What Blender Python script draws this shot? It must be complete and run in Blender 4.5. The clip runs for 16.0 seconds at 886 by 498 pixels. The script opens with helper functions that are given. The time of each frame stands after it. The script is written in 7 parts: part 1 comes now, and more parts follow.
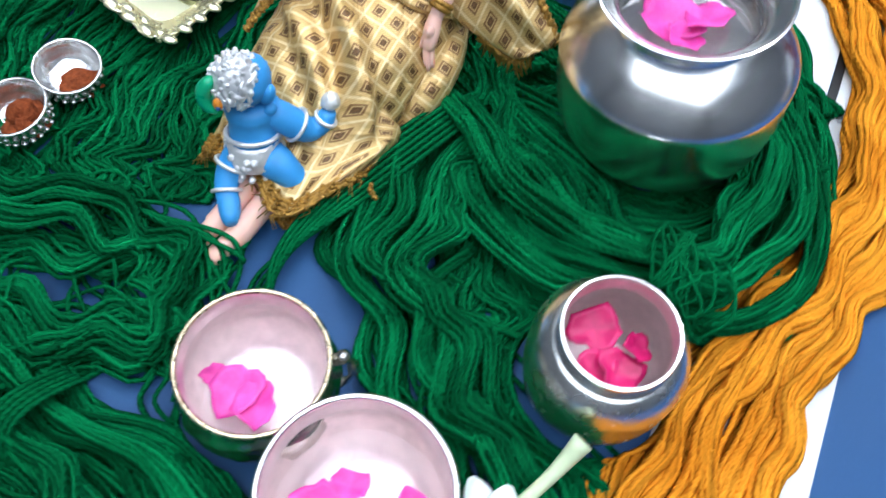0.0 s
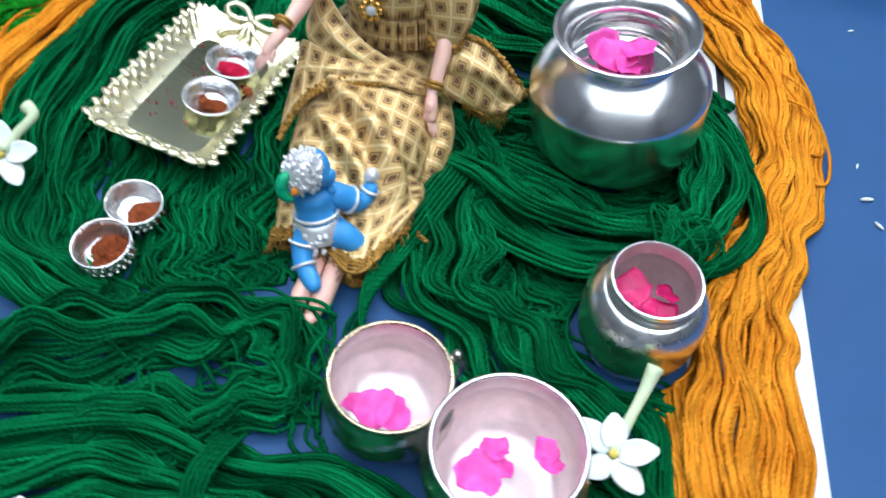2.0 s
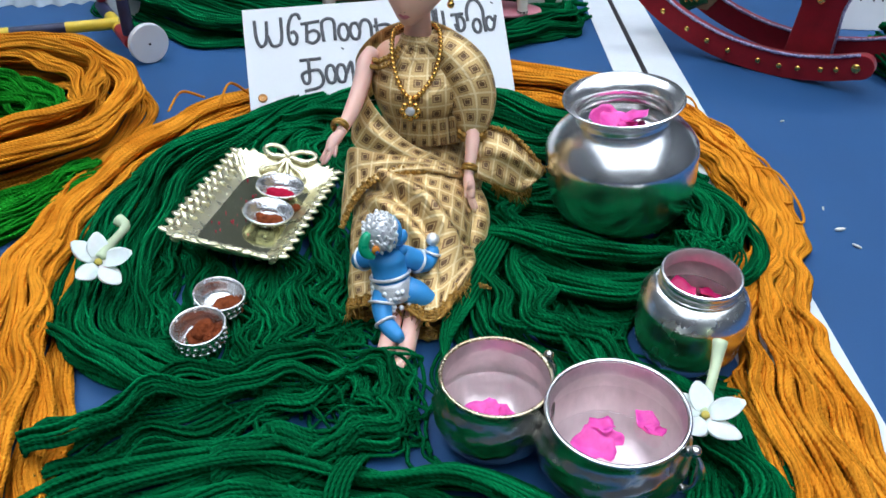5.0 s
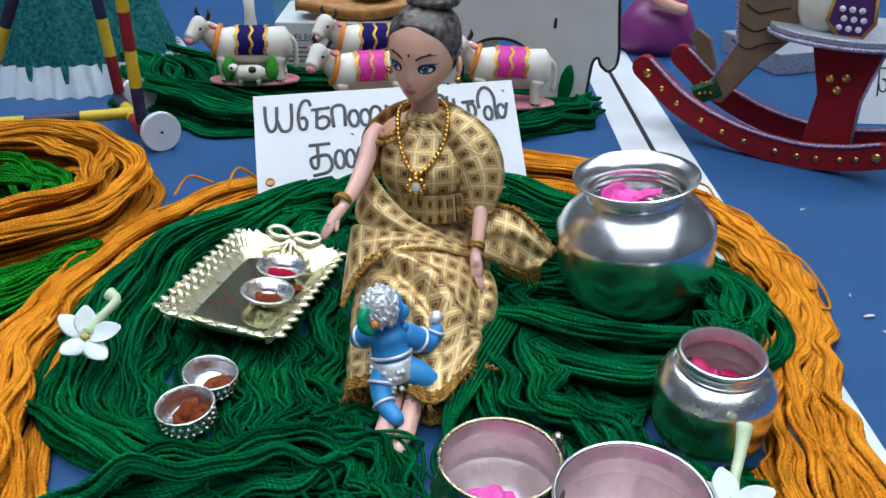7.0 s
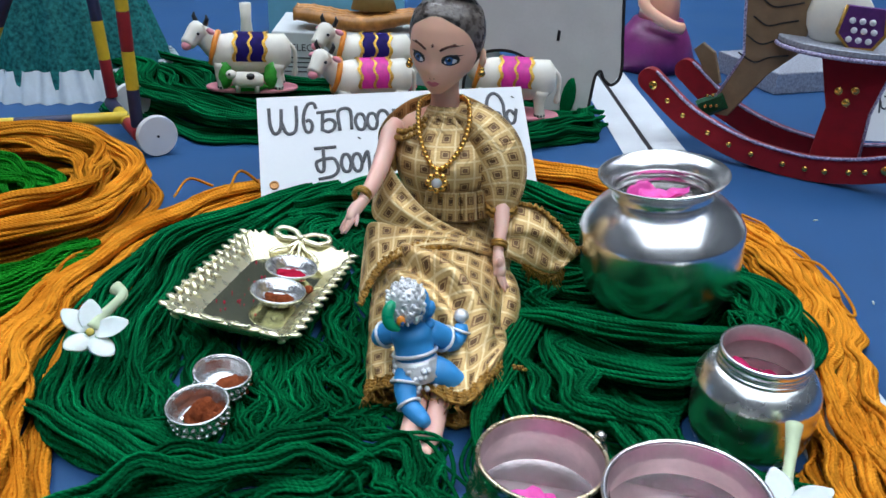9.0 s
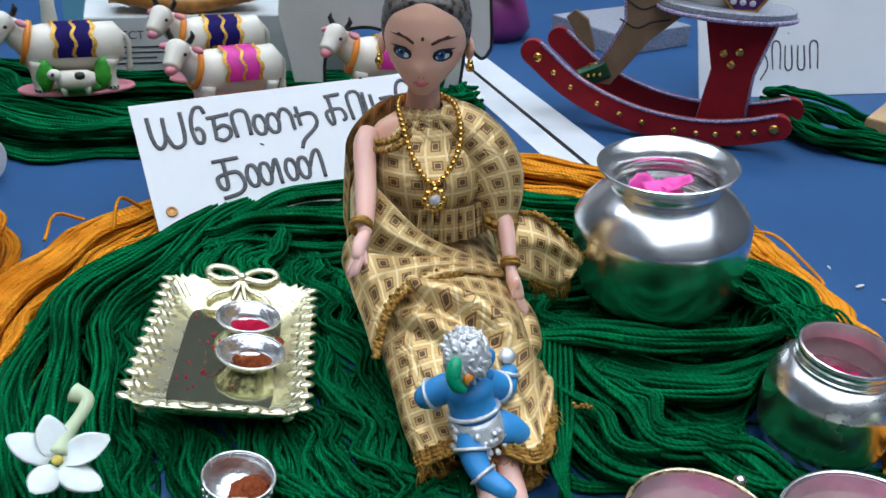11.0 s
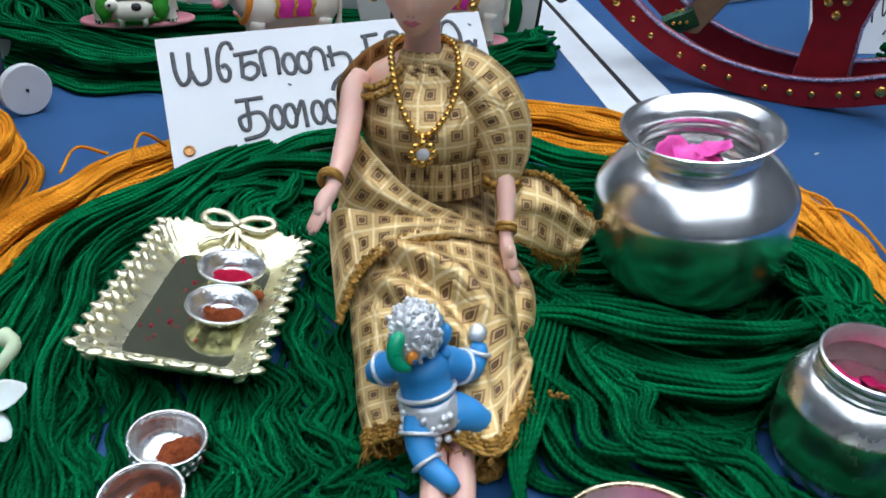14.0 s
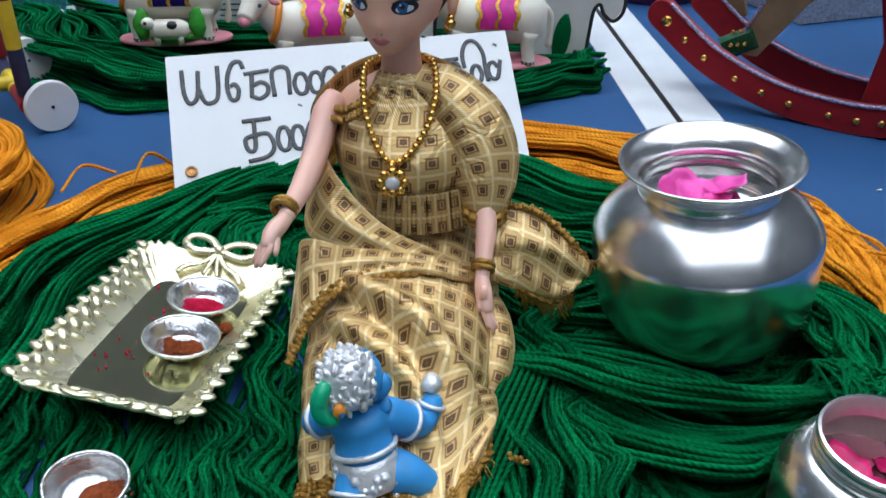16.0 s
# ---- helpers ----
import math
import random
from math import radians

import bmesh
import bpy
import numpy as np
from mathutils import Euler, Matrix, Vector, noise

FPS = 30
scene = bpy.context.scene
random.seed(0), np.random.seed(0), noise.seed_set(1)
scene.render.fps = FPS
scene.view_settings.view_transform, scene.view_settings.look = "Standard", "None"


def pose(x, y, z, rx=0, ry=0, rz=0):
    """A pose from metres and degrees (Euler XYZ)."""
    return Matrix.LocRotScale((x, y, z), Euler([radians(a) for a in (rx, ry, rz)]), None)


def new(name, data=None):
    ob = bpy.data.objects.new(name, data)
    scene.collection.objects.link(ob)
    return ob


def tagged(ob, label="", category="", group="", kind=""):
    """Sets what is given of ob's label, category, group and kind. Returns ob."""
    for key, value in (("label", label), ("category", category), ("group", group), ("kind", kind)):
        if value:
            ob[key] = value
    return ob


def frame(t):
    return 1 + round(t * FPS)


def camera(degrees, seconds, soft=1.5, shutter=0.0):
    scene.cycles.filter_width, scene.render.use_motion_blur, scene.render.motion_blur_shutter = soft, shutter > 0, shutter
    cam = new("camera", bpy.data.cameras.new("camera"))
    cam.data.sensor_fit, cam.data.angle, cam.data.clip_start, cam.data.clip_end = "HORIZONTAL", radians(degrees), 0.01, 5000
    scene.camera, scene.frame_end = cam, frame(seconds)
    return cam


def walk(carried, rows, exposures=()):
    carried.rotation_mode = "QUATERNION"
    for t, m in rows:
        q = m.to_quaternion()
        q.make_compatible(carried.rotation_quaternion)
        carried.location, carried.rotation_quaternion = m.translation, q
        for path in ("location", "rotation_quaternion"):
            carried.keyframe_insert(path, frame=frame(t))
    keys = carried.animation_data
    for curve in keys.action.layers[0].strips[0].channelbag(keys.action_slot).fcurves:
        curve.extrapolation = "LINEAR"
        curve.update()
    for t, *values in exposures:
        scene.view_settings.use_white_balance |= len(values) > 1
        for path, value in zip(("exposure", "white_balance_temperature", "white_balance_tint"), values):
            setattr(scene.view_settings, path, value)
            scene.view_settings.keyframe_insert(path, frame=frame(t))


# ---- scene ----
cam = camera(53.9, 16.0, shutter=0.5)
METRES, TILT, LEAN, TURN = 0.6080, -60.865, -3.852, 24.711
X0, Y0, EYE = 0.1026, -0.2070, 0.2531
ROWS = [
    (0.0, 0.0, 0.0, 0.0, 0.0, 0.0, -0.0),
    (0.5, -0.0436, -0.0069, -0.013, -2.87, -0.58, 5.95),
    (1.0, -0.0706, -0.0265, -0.0044, -6.84, 0.07, 10.61),
    (1.5, -0.0879, -0.0556, -0.028, -7.46, 3.14, 12.02),
    (2.0, -0.1197, -0.097, -0.0433, -7.98, 6.61, 14.79),
    (2.5, -0.1889, -0.0867, -0.0361, -9.88, 9.78, 20.13),
    (3.0, -0.2247, -0.0627, -0.0698, -12.12, 12.64, 23.73),
    (5.5, -0.2619, -0.1141, -0.1567, -10.46, 24.0, 23.27),
    (6.0, -0.2645, -0.1018, -0.1548, -10.13, 26.33, 22.58),
    (6.5, -0.2559, -0.0923, -0.155, -9.97, 28.42, 22.5),
    (7.0, -0.2473, -0.0751, -0.1658, -9.82, 29.76, 22.6),
    (7.5, -0.2494, -0.0602, -0.1721, -9.74, 30.6, 22.63),
    (8.0, -0.2531, -0.052, -0.1751, -10.06, 31.02, 22.72),
    (8.5, -0.2566, -0.0349, -0.1769, -10.58, 31.16, 22.9),
    (9.0, -0.2773, -0.0334, -0.1603, -11.85, 31.16, 23.06),
    (11.5, -0.3617, 0.0736, 0.0161, -26.7, 20.25, 37.77),
    (12.0, -0.3278, 0.0703, 0.0088, -24.36, 20.47, 35.98),
    (12.5, -0.3033, 0.069, -0.011, -21.75, 21.15, 33.66),
    (13.0, -0.2996, 0.0705, -0.0198, -19.58, 21.69, 31.6),
    (13.5, -0.2836, 0.0764, -0.0281, -18.14, 22.01, 30.33),
    (14.0, -0.2643, 0.067, -0.0311, -17.25, 22.86, 29.67),
    (14.5, -0.2345, 0.061, -0.0353, -16.26, 24.67, 29.09),
    (15.0, -0.2096, 0.0681, -0.0396, -14.38, 26.48, 28.12),
    (15.5, -0.1934, 0.0764, -0.0382, -12.69, 27.24, 26.5),
    (16.0, -0.185, 0.0829, -0.0397, -11.66, 26.79, 25.22),
]
walk(cam, [(t, pose(X0, Y0, EYE, TILT, LEAN, TURN) @ pose(METRES * x, METRES * y, METRES * z, 90 + pitch, roll, yaw)) for t, x, y, z, yaw, pitch, roll in ROWS],
     exposures=[(0, 0.26), (2, 0.22), (3, 0.14), (7, -0.12), (12, -0.12), (16, -0.18)])

# ---- light ----
world = bpy.data.worlds.new("world")
scene.world = world
world.use_nodes = True
world.node_tree.nodes["Background"].inputs[0].default_value = (0.9, 0.95, 1.0, 1)
world.node_tree.nodes["Background"].inputs[1].default_value = 0.006


# unseen tubes, assumed; placed north so the main light comes from behind
LAMPS = [(-1.0, 1.2, 2.30), (0.9, 1.2, 2.30)]
TUBE_GLOW = 125.0
# strength of an added overhead panel, not a known fitting
PANEL_GLOW = 2.85


# ---- materials ----
def ramp(nt, fac, stops):
    n = nt.nodes.new("ShaderNodeValToRGB")
    els = n.color_ramp.elements
    while len(els) < len(stops):
        els.new(0.5)
    for e, (p, c) in zip(els, stops):
        e.position, e.color = p, (*c, 1)
    nt.links.new(fac, n.inputs[0])
    return n.outputs[0]


def tint(c, k):
    return tuple(min(1, v * k) for v in c)


def mat(name, colour, rough=0.6, metal=0.0, vary=0.18, scale=60.0, bump=0.15, bump_scale=400.0, depth=0.0004,
        spec=0.5, sheen=0.0, per_piece=0.0, rough_vary=0.1, coat=0.0, subsurface=0.0, second=None):
    """A procedural surface: base colour varied at two scales, roughness and fine relief."""
    m = bpy.data.materials.new(name)
    m.use_nodes = True
    nt = m.node_tree
    b = nt.nodes["Principled BSDF"]
    tc = nt.nodes.new("ShaderNodeTexCoord").outputs["Object"]

    def tex(s, detail=3):
        n = nt.nodes.new("ShaderNodeTexNoise")
        n.inputs["Scale"].default_value, n.inputs["Detail"].default_value = s, detail
        nt.links.new(tc, n.inputs["Vector"])
        return n.outputs["Fac"]
    big, fine = tex(scale), tex(bump_scale)
    two = second or colour
    col = ramp(nt, big, [(0.3, tint(colour, 1 - vary)), (0.7, tint(two, 1 + vary))])
    mix = nt.nodes.new("ShaderNodeMix")
    mix.data_type, mix.blend_type = "RGBA", "MULTIPLY"
    mix.inputs["Factor"].default_value = min(1.0, vary * 1.5)
    nt.links.new(col, mix.inputs["A"])
    nt.links.new(ramp(nt, fine, [(0.3, (0.6, 0.6, 0.6)), (0.7, (1, 1, 1))]), mix.inputs["B"])
    out = mix.outputs["Result"]
    if per_piece:
        g = nt.nodes.new("ShaderNodeNewGeometry").outputs["Random Per Island"]
        m2 = nt.nodes.new("ShaderNodeMix")
        m2.data_type, m2.blend_type = "RGBA", "MULTIPLY"
        m2.inputs["Factor"].default_value = 1.0
        nt.links.new(out, m2.inputs["A"])
        nt.links.new(ramp(nt, g, [(0.0, (1 - per_piece,) * 3), (1.0, (1, 1, 1))]), m2.inputs["B"])
        out = m2.outputs["Result"]
    nt.links.new(out, b.inputs["Base Color"])
    b.inputs["Metallic"].default_value = metal
    mr = nt.nodes.new("ShaderNodeMapRange")
    mr.inputs["To Min"].default_value, mr.inputs["To Max"].default_value = max(0.02, rough - rough_vary), min(1, rough + rough_vary)
    nt.links.new(big, mr.inputs["Value"])
    nt.links.new(mr.outputs[0], b.inputs["Roughness"])
    b.inputs["Specular IOR Level"].default_value = spec
    b.inputs["Sheen Weight"].default_value = sheen
    b.inputs["Coat Weight"].default_value = coat
    if subsurface:
        b.inputs["Subsurface Weight"].default_value = subsurface
        b.inputs["Subsurface Scale"].default_value = 0.003
    if bump:
        bp = nt.nodes.new("ShaderNodeBump")
        bp.inputs["Strength"].default_value, bp.inputs["Distance"].default_value = bump, depth
        nt.links.new(fine, bp.inputs["Height"])
        nt.links.new(bp.outputs[0], b.inputs["Normal"])
    return m


def uv_node(nt):
    return nt.nodes.new("ShaderNodeTexCoord").outputs["UV"]


def math_node(nt, op, a, b=None, c=None):
    n = nt.nodes.new("ShaderNodeMath")
    n.operation = op
    for i, v in enumerate((a, b, c)):
        if v is None:
            continue
        if isinstance(v, (int, float)):
            n.inputs[i].default_value = v
        else:
            nt.links.new(v, n.inputs[i])
    return n.outputs[0]


def brocade_material():
    """Gold brocade: bright lattice, woven squares with brown centres, fine diagonal threads. UV in metres."""
    m = bpy.data.materials.new("gold_brocade")
    m.use_nodes = True
    nt = m.node_tree
    b = nt.nodes["Principled BSDF"]
    sep = nt.nodes.new("ShaderNodeSeparateXYZ")
    nt.links.new(uv_node(nt), sep.inputs[0])
    cell = 0.0076
    fu = math_node(nt, "ABSOLUTE", math_node(nt, "SUBTRACT", math_node(nt, "FRACT", math_node(nt, "DIVIDE", sep.outputs[0], cell)), 0.5))
    fv = math_node(nt, "ABSOLUTE", math_node(nt, "SUBTRACT", math_node(nt, "FRACT", math_node(nt, "DIVIDE", sep.outputs[1], cell)), 0.5))
    sq = math_node(nt, "MAXIMUM", fu, fv)
    dia = math_node(nt, "ADD", fu, fv)
    col = ramp(nt, sq, [(0.0, (0.17, 0.085, 0.03)), (0.12, (0.18, 0.09, 0.032)), (0.145, (0.62, 0.42, 0.18)), (0.165, (0.60, 0.39, 0.16)), (0.185, (0.23, 0.115, 0.040)), (0.24, (0.27, 0.14, 0.05)),
                        (0.265, (0.68, 0.445, 0.175)), (0.43, (0.66, 0.43, 0.165)), (0.455, (0.84, 0.65, 0.34)), (0.5, (0.88, 0.69, 0.37))])
    centre = ramp(nt, dia, [(0.0, (1, 1, 1)), (0.06, (1, 1, 1)), (0.10, (0.55, 0.5, 0.45)), (0.15, (0.55, 0.5, 0.45)), (0.18, (1, 1, 1)), (1.0, (1, 1, 1))])
    mul = nt.nodes.new("ShaderNodeMix")
    mul.data_type, mul.blend_type = "RGBA", "MULTIPLY"
    mul.inputs["Factor"].default_value = 0.6
    nt.links.new(col, mul.inputs["A"])
    nt.links.new(centre, mul.inputs["B"])
    thread = nt.nodes.new("ShaderNodeTexWave")
    thread.bands_direction = "DIAGONAL"
    thread.inputs["Scale"].default_value, thread.inputs["Distortion"].default_value = 700, 1.5
    nt.links.new(uv_node(nt), thread.inputs["Vector"])
    mul2 = nt.nodes.new("ShaderNodeMix")
    mul2.data_type, mul2.blend_type = "RGBA", "MULTIPLY"
    mul2.inputs["Factor"].default_value = 0.35
    nt.links.new(mul.outputs["Result"], mul2.inputs["A"])
    nt.links.new(ramp(nt, thread.outputs["Fac"], [(0, (0.6, 0.55, 0.5)), (1, (1, 1, 1))]), mul2.inputs["B"])
    nt.links.new(mul2.outputs["Result"], b.inputs["Base Color"])
    b.inputs["Metallic"].default_value = 0.40
    b.inputs["Roughness"].default_value = 0.38
    bp = nt.nodes.new("ShaderNodeBump")
    bp.inputs["Strength"].default_value, bp.inputs["Distance"].default_value = 0.4, 0.0003
    nt.links.new(math_node(nt, "ADD", sq, math_node(nt, "MULTIPLY", thread.outputs["Fac"], 0.4)), bp.inputs["Height"])
    crease = nt.nodes.new("ShaderNodeTexNoise")
    crease.inputs["Scale"].default_value, crease.inputs["Detail"].default_value, crease.inputs["Distortion"].default_value = 95, 2, 1.2
    nt.links.new(nt.nodes.new("ShaderNodeTexCoord").outputs["Object"], crease.inputs["Vector"])
    ridge = math_node(nt, "ABSOLUTE", math_node(nt, "SUBTRACT", crease.outputs["Fac"], 0.5))
    b2 = nt.nodes.new("ShaderNodeBump")
    b2.inputs["Strength"].default_value, b2.inputs["Distance"].default_value = 0.5, 0.0035
    nt.links.new(ridge, b2.inputs["Height"])
    nt.links.new(bp.outputs[0], b2.inputs["Normal"])
    nt.links.new(b2.outputs[0], b.inputs["Normal"])
    return m


def yarn_material(name, colour, deep, piece=0.68):
    """Spun wool: diagonal ply marks along each strand (UV in metres), fuzz and tone from strand to strand."""
    # piece also stands in for shade: a wide spread darkens strands at random
    m = mat(name, colour, rough=0.85, vary=0.16, scale=45, bump=0.0, bump_scale=700, sheen=0.0, spec=0.02, per_piece=piece, second=deep)
    nt = m.node_tree
    b = nt.nodes["Principled BSDF"]
    wave = nt.nodes.new("ShaderNodeTexWave")
    wave.bands_direction = "DIAGONAL"
    wave.inputs["Scale"].default_value, wave.inputs["Distortion"].default_value = 260, 2.0
    nt.links.new(uv_node(nt), wave.inputs["Vector"])
    bp = nt.nodes.new("ShaderNodeBump")
    bp.inputs["Strength"].default_value, bp.inputs["Distance"].default_value = 0.6, 0.0004
    nt.links.new(wave.outputs["Fac"], bp.inputs["Height"])
    nt.links.new(bp.outputs[0], b.inputs["Normal"])
    return m


def glass_like(name, colour, rough=0.02):
    m = bpy.data.materials.new(name)
    m.use_nodes = True
    b = m.node_tree.nodes["Principled BSDF"]
    b.inputs["Base Color"].default_value = (*colour, 1)
    b.inputs["Roughness"].default_value = rough
    b.inputs["Transmission Weight"].default_value = 1.0
    b.inputs["IOR"].default_value = 1.33
    return m


def glow_material(name, colour, strength):
    m = bpy.data.materials.new(name)
    m.use_nodes = True
    b = m.node_tree.nodes["Principled BSDF"]
    b.inputs["Emission Color"].default_value = (*colour, 1)
    b.inputs["Emission Strength"].default_value = strength
    return m


PANEL = glow_material("added_panel_glow", (0.885, 0.99, 1.11), PANEL_GLOW)
TUBE = glow_material("added_tube_glow", (0.885, 0.99, 1.12), TUBE_GLOW)
FLOOR = mat("blue_court_floor", (0.018, 0.078, 0.205), 0.58, spec=0.25, vary=0.08, scale=9, bump=0.12, bump_scale=900, depth=0.0003)
LINE_W = mat("white_line_paint", (0.72, 0.75, 0.78), 0.5, vary=0.05, scale=30)
LINE_B = mat("black_line_paint", (0.012, 0.012, 0.014), 0.5, vary=0.1)
# unseen walls, kept dark to cut fill light and darken reflections
WALL = mat("wall_plaster", (0.11, 0.115, 0.12), 0.8, vary=0.05, scale=2)
CEIL = mat("ceiling_paint", (0.8, 0.8, 0.8), 0.8, vary=0.03, scale=2)
GREEN = yarn_material("dark_green_wool", (0.0008, 0.124, 0.037), (0.0015, 0.186, 0.058))
GREEN_B = yarn_material("bright_green_wool", (0.008, 0.22, 0.012), (0.012, 0.28, 0.02), 0.5)
ORANGE = yarn_material("orange_wool", (0.82, 0.265, 0.016), (0.92, 0.345, 0.030), 0.42)
SILVER = mat("polished_silver", (0.95, 0.94, 0.93), 0.23, 1.0, vary=0.04, scale=90, bump=0.05, bump_scale=300, depth=0.0002, rough_vary=0.05)
SILVER_S = mat("satin_silver", (0.90, 0.90, 0.88), 0.26, 1.0, vary=0.08, scale=120, bump=0.12, bump_scale=420, rough_vary=0.06)
SILVER_W = mat("worn_silver", (0.66, 0.64, 0.60), 0.24, 1.0, vary=0.16, scale=140, bump=0.25, bump_scale=520, rough_vary=0.08)
SILVER_P = mat("frosted_silver_inside", (0.80, 0.68, 0.68), 0.36, 0.75, vary=0.10, scale=160, bump=0.5)
FOIL = mat("silver_foil_paint", (0.80, 0.80, 0.81), 0.36, 0.5, vary=0.10, scale=300, bump=0.6, bump_scale=700, depth=0.0006)
BOWL = mat("bowl_silver", (0.82, 0.82, 0.82), 0.24, 0.92, vary=0.12, scale=300, bump=0.5, bump_scale=600, depth=0.0005)
GOLDTRAY = mat("pale_gold_metal", (0.90, 0.84, 0.58), 0.28, 0.85, vary=0.06, scale=120, bump=0.08)
TRAYFLOOR = mat("mirror_tray_floor", (0.55, 0.54, 0.35), 0.09, 1.0, vary=0.05, scale=80, bump=0.04)
GOLD = mat("gold_beads", (0.83, 0.50, 0.13), 0.25, 1.0, vary=0.12, scale=300)
GOLDTRIM = mat("gold_thread_trim", (0.42, 0.22, 0.04), 0.42, 0.5, vary=0.35, scale=500, bump=0.7, bump_scale=1400, depth=0.0006)
BROCADE = brocade_material()
SKIN = mat("doll_vinyl_skin", (0.94, 0.52, 0.36), 0.42, vary=0.03, scale=60, bump=0.02, subsurface=0.12)
PINKSKIN = mat("doll_pink_limb", (0.90, 0.52, 0.42), 0.4, vary=0.03, scale=60, bump=0.02, subsurface=0.12)
HAIR = mat("doll_grey_brown_hair", (0.045, 0.032, 0.026), 0.28, vary=0.3, scale=330, bump=0.5, bump_scale=900, second=(0.17, 0.14, 0.12))
EYEWHITE = mat("painted_eye_white", (0.75, 0.78, 0.82), 0.3, vary=0.02)
EYEBLUE = mat("painted_eye_blue", (0.03, 0.13, 0.36), 0.3, vary=0.2, scale=900)
BLACK = mat("black_paint", (0.012, 0.011, 0.012), 0.4, vary=0.1)
BROW = mat("brown_brow_paint", (0.12, 0.035, 0.02), 0.5, vary=0.1)
LIPS = mat("pink_lip_paint", (0.70, 0.17, 0.20), 0.35, vary=0.05)
BLUESKIN = mat("blue_clay_paint", (0.035, 0.30, 0.68), 0.48, vary=0.05, scale=200, bump=0.08)
PEACOCK = mat("emerald_paint", (0.0, 0.36, 0.17), 0.3, vary=0.1, scale=300)
ORANGEPAINT = mat("orange_paint", (0.85, 0.28, 0.03), 0.4, vary=0.1)
PETAL = mat("rose_petal_pink", (0.80, 0.035, 0.34), 0.5, vary=0.10, scale=160, bump=0.2, bump_scale=600, second=(0.88, 0.10, 0.46), subsurface=0.1)
PETAL_D = mat("rose_petal_deep", (0.62, 0.008, 0.13), 0.45, vary=0.15, scale=160, bump=0.2)
FLOWER = mat("white_flower_petal", (0.80, 0.83, 0.80), 0.5, vary=0.04, scale=200, bump=0.12, subsurface=0.1)
FLOWERSTEM = mat("pale_green_flower_tube", (0.62, 0.72, 0.46), 0.5, vary=0.08, scale=150)
POLLEN = mat("yellow_flower_throat", (0.70, 0.55, 0.10), 0.6, vary=0.2, scale=600)
WATER = glass_like("water", (0.98, 0.94, 0.95))
POWDER = mat("brown_red_powder", (0.28, 0.065, 0.022), 0.95, vary=0.3, scale=500, bump=0.9, bump_scale=1300, depth=0.0012, spec=0.1)
REDPOWDER = mat("crimson_powder", (0.52, 0.012, 0.05), 0.95, vary=0.2, scale=500, bump=0.8, bump_scale=1300, depth=0.001, spec=0.1)
CARD = mat("white_card", (0.80, 0.81, 0.83), 0.6, vary=0.02, scale=20, bump=0.05)
INK = mat("black_marker_ink", (0.035, 0.035, 0.042), 0.5, vary=0.35, scale=500, second=(0.07, 0.07, 0.08))
COPPER = mat("brass_eyelet", (0.45, 0.22, 0.08), 0.35, 0.8, vary=0.2, scale=500)
COWWHITE = mat("cream_clay", (0.80, 0.76, 0.66), 0.5, vary=0.05, scale=80, bump=0.1)
COWPINK = mat("pink_clay", (0.82, 0.30, 0.36), 0.5, vary=0.08, scale=80)
NAVYCLOTH = mat("navy_painted_cloth", (0.012, 0.006, 0.10), 0.7, vary=0.2, scale=300, spec=0.12)
MAGENTA = mat("magenta_painted_cloth", (0.66, 0.02, 0.32), 0.55, vary=0.15, scale=300)
GOLDGLIT = mat("gold_glitter", (0.72, 0.40, 0.06), 0.4, 0.6, vary=0.4, scale=900, bump=0.8, bump_scale=1600)
GREENPAINT = mat("green_paint", (0.06, 0.46, 0.05), 0.5, vary=0.25, scale=200)
RED = mat("dark_red_felt", (0.27, 0.004, 0.012), 0.8, vary=0.14, scale=120, bump=0.3, bump_scale=900, sheen=0.2, spec=0.2)
PURPLECORD = mat("purple_white_cord", (0.10, 0.05, 0.30), 0.7, vary=0.5, scale=900, second=(0.5, 0.45, 0.6))
KRAFT = mat("brown_card", (0.21, 0.135, 0.075), 0.8, vary=0.12, scale=90, bump=0.1)
GREYCARD = mat("pale_grey_card", (0.55, 0.55, 0.53), 0.75, vary=0.06, scale=30)
BOXCARD = mat("white_carton", (0.60, 0.63, 0.64), 0.7, vary=0.05, scale=20)
BAMBOO = mat("varnished_bamboo", (0.46, 0.20, 0.045), 0.35, vary=0.3, scale=130, bump=0.3)
PURPLE = mat("purple_lacquer", (0.22, 0.03, 0.16), 0.35, vary=0.15, scale=60)
TEAL = mat("teal_brocade", (0.004, 0.09, 0.10), 0.6, vary=0.35, scale=320, bump=0.2, second=(0.02, 0.19, 0.18), spec=0.2)
LACE = mat("white_satin_frill", (0.66, 0.74, 0.80), 0.4, vary=0.08, scale=60)
YELLOW = mat("yellow_paint", (0.70, 0.50, 0.03), 0.5, vary=0.1, scale=90)
NAVY = mat("navy_paint", (0.020, 0.024, 0.07), 0.5, vary=0.2, scale=90)
MAROON = mat("maroon_paint", (0.27, 0.012, 0.02), 0.5, vary=0.15, scale=90)
WHITEWHEEL = mat("white_foam_board", (0.72, 0.74, 0.76), 0.6, vary=0.03)
WOOD = mat("pale_wood", (0.50, 0.32, 0.17), 0.6, vary=0.15, scale=60)
RICE = mat("rice_grain", (0.78, 0.76, 0.70), 0.5, vary=0.05)
GLITTERBOARD = mat("silver_glitter_board", (0.38, 0.40, 0.46), 0.5, 0.3, vary=0.3, scale=500, bump=0.5)
JEWEL = mat("white_jewel", (0.75, 0.74, 0.78), 0.15, vary=0.15, scale=500)


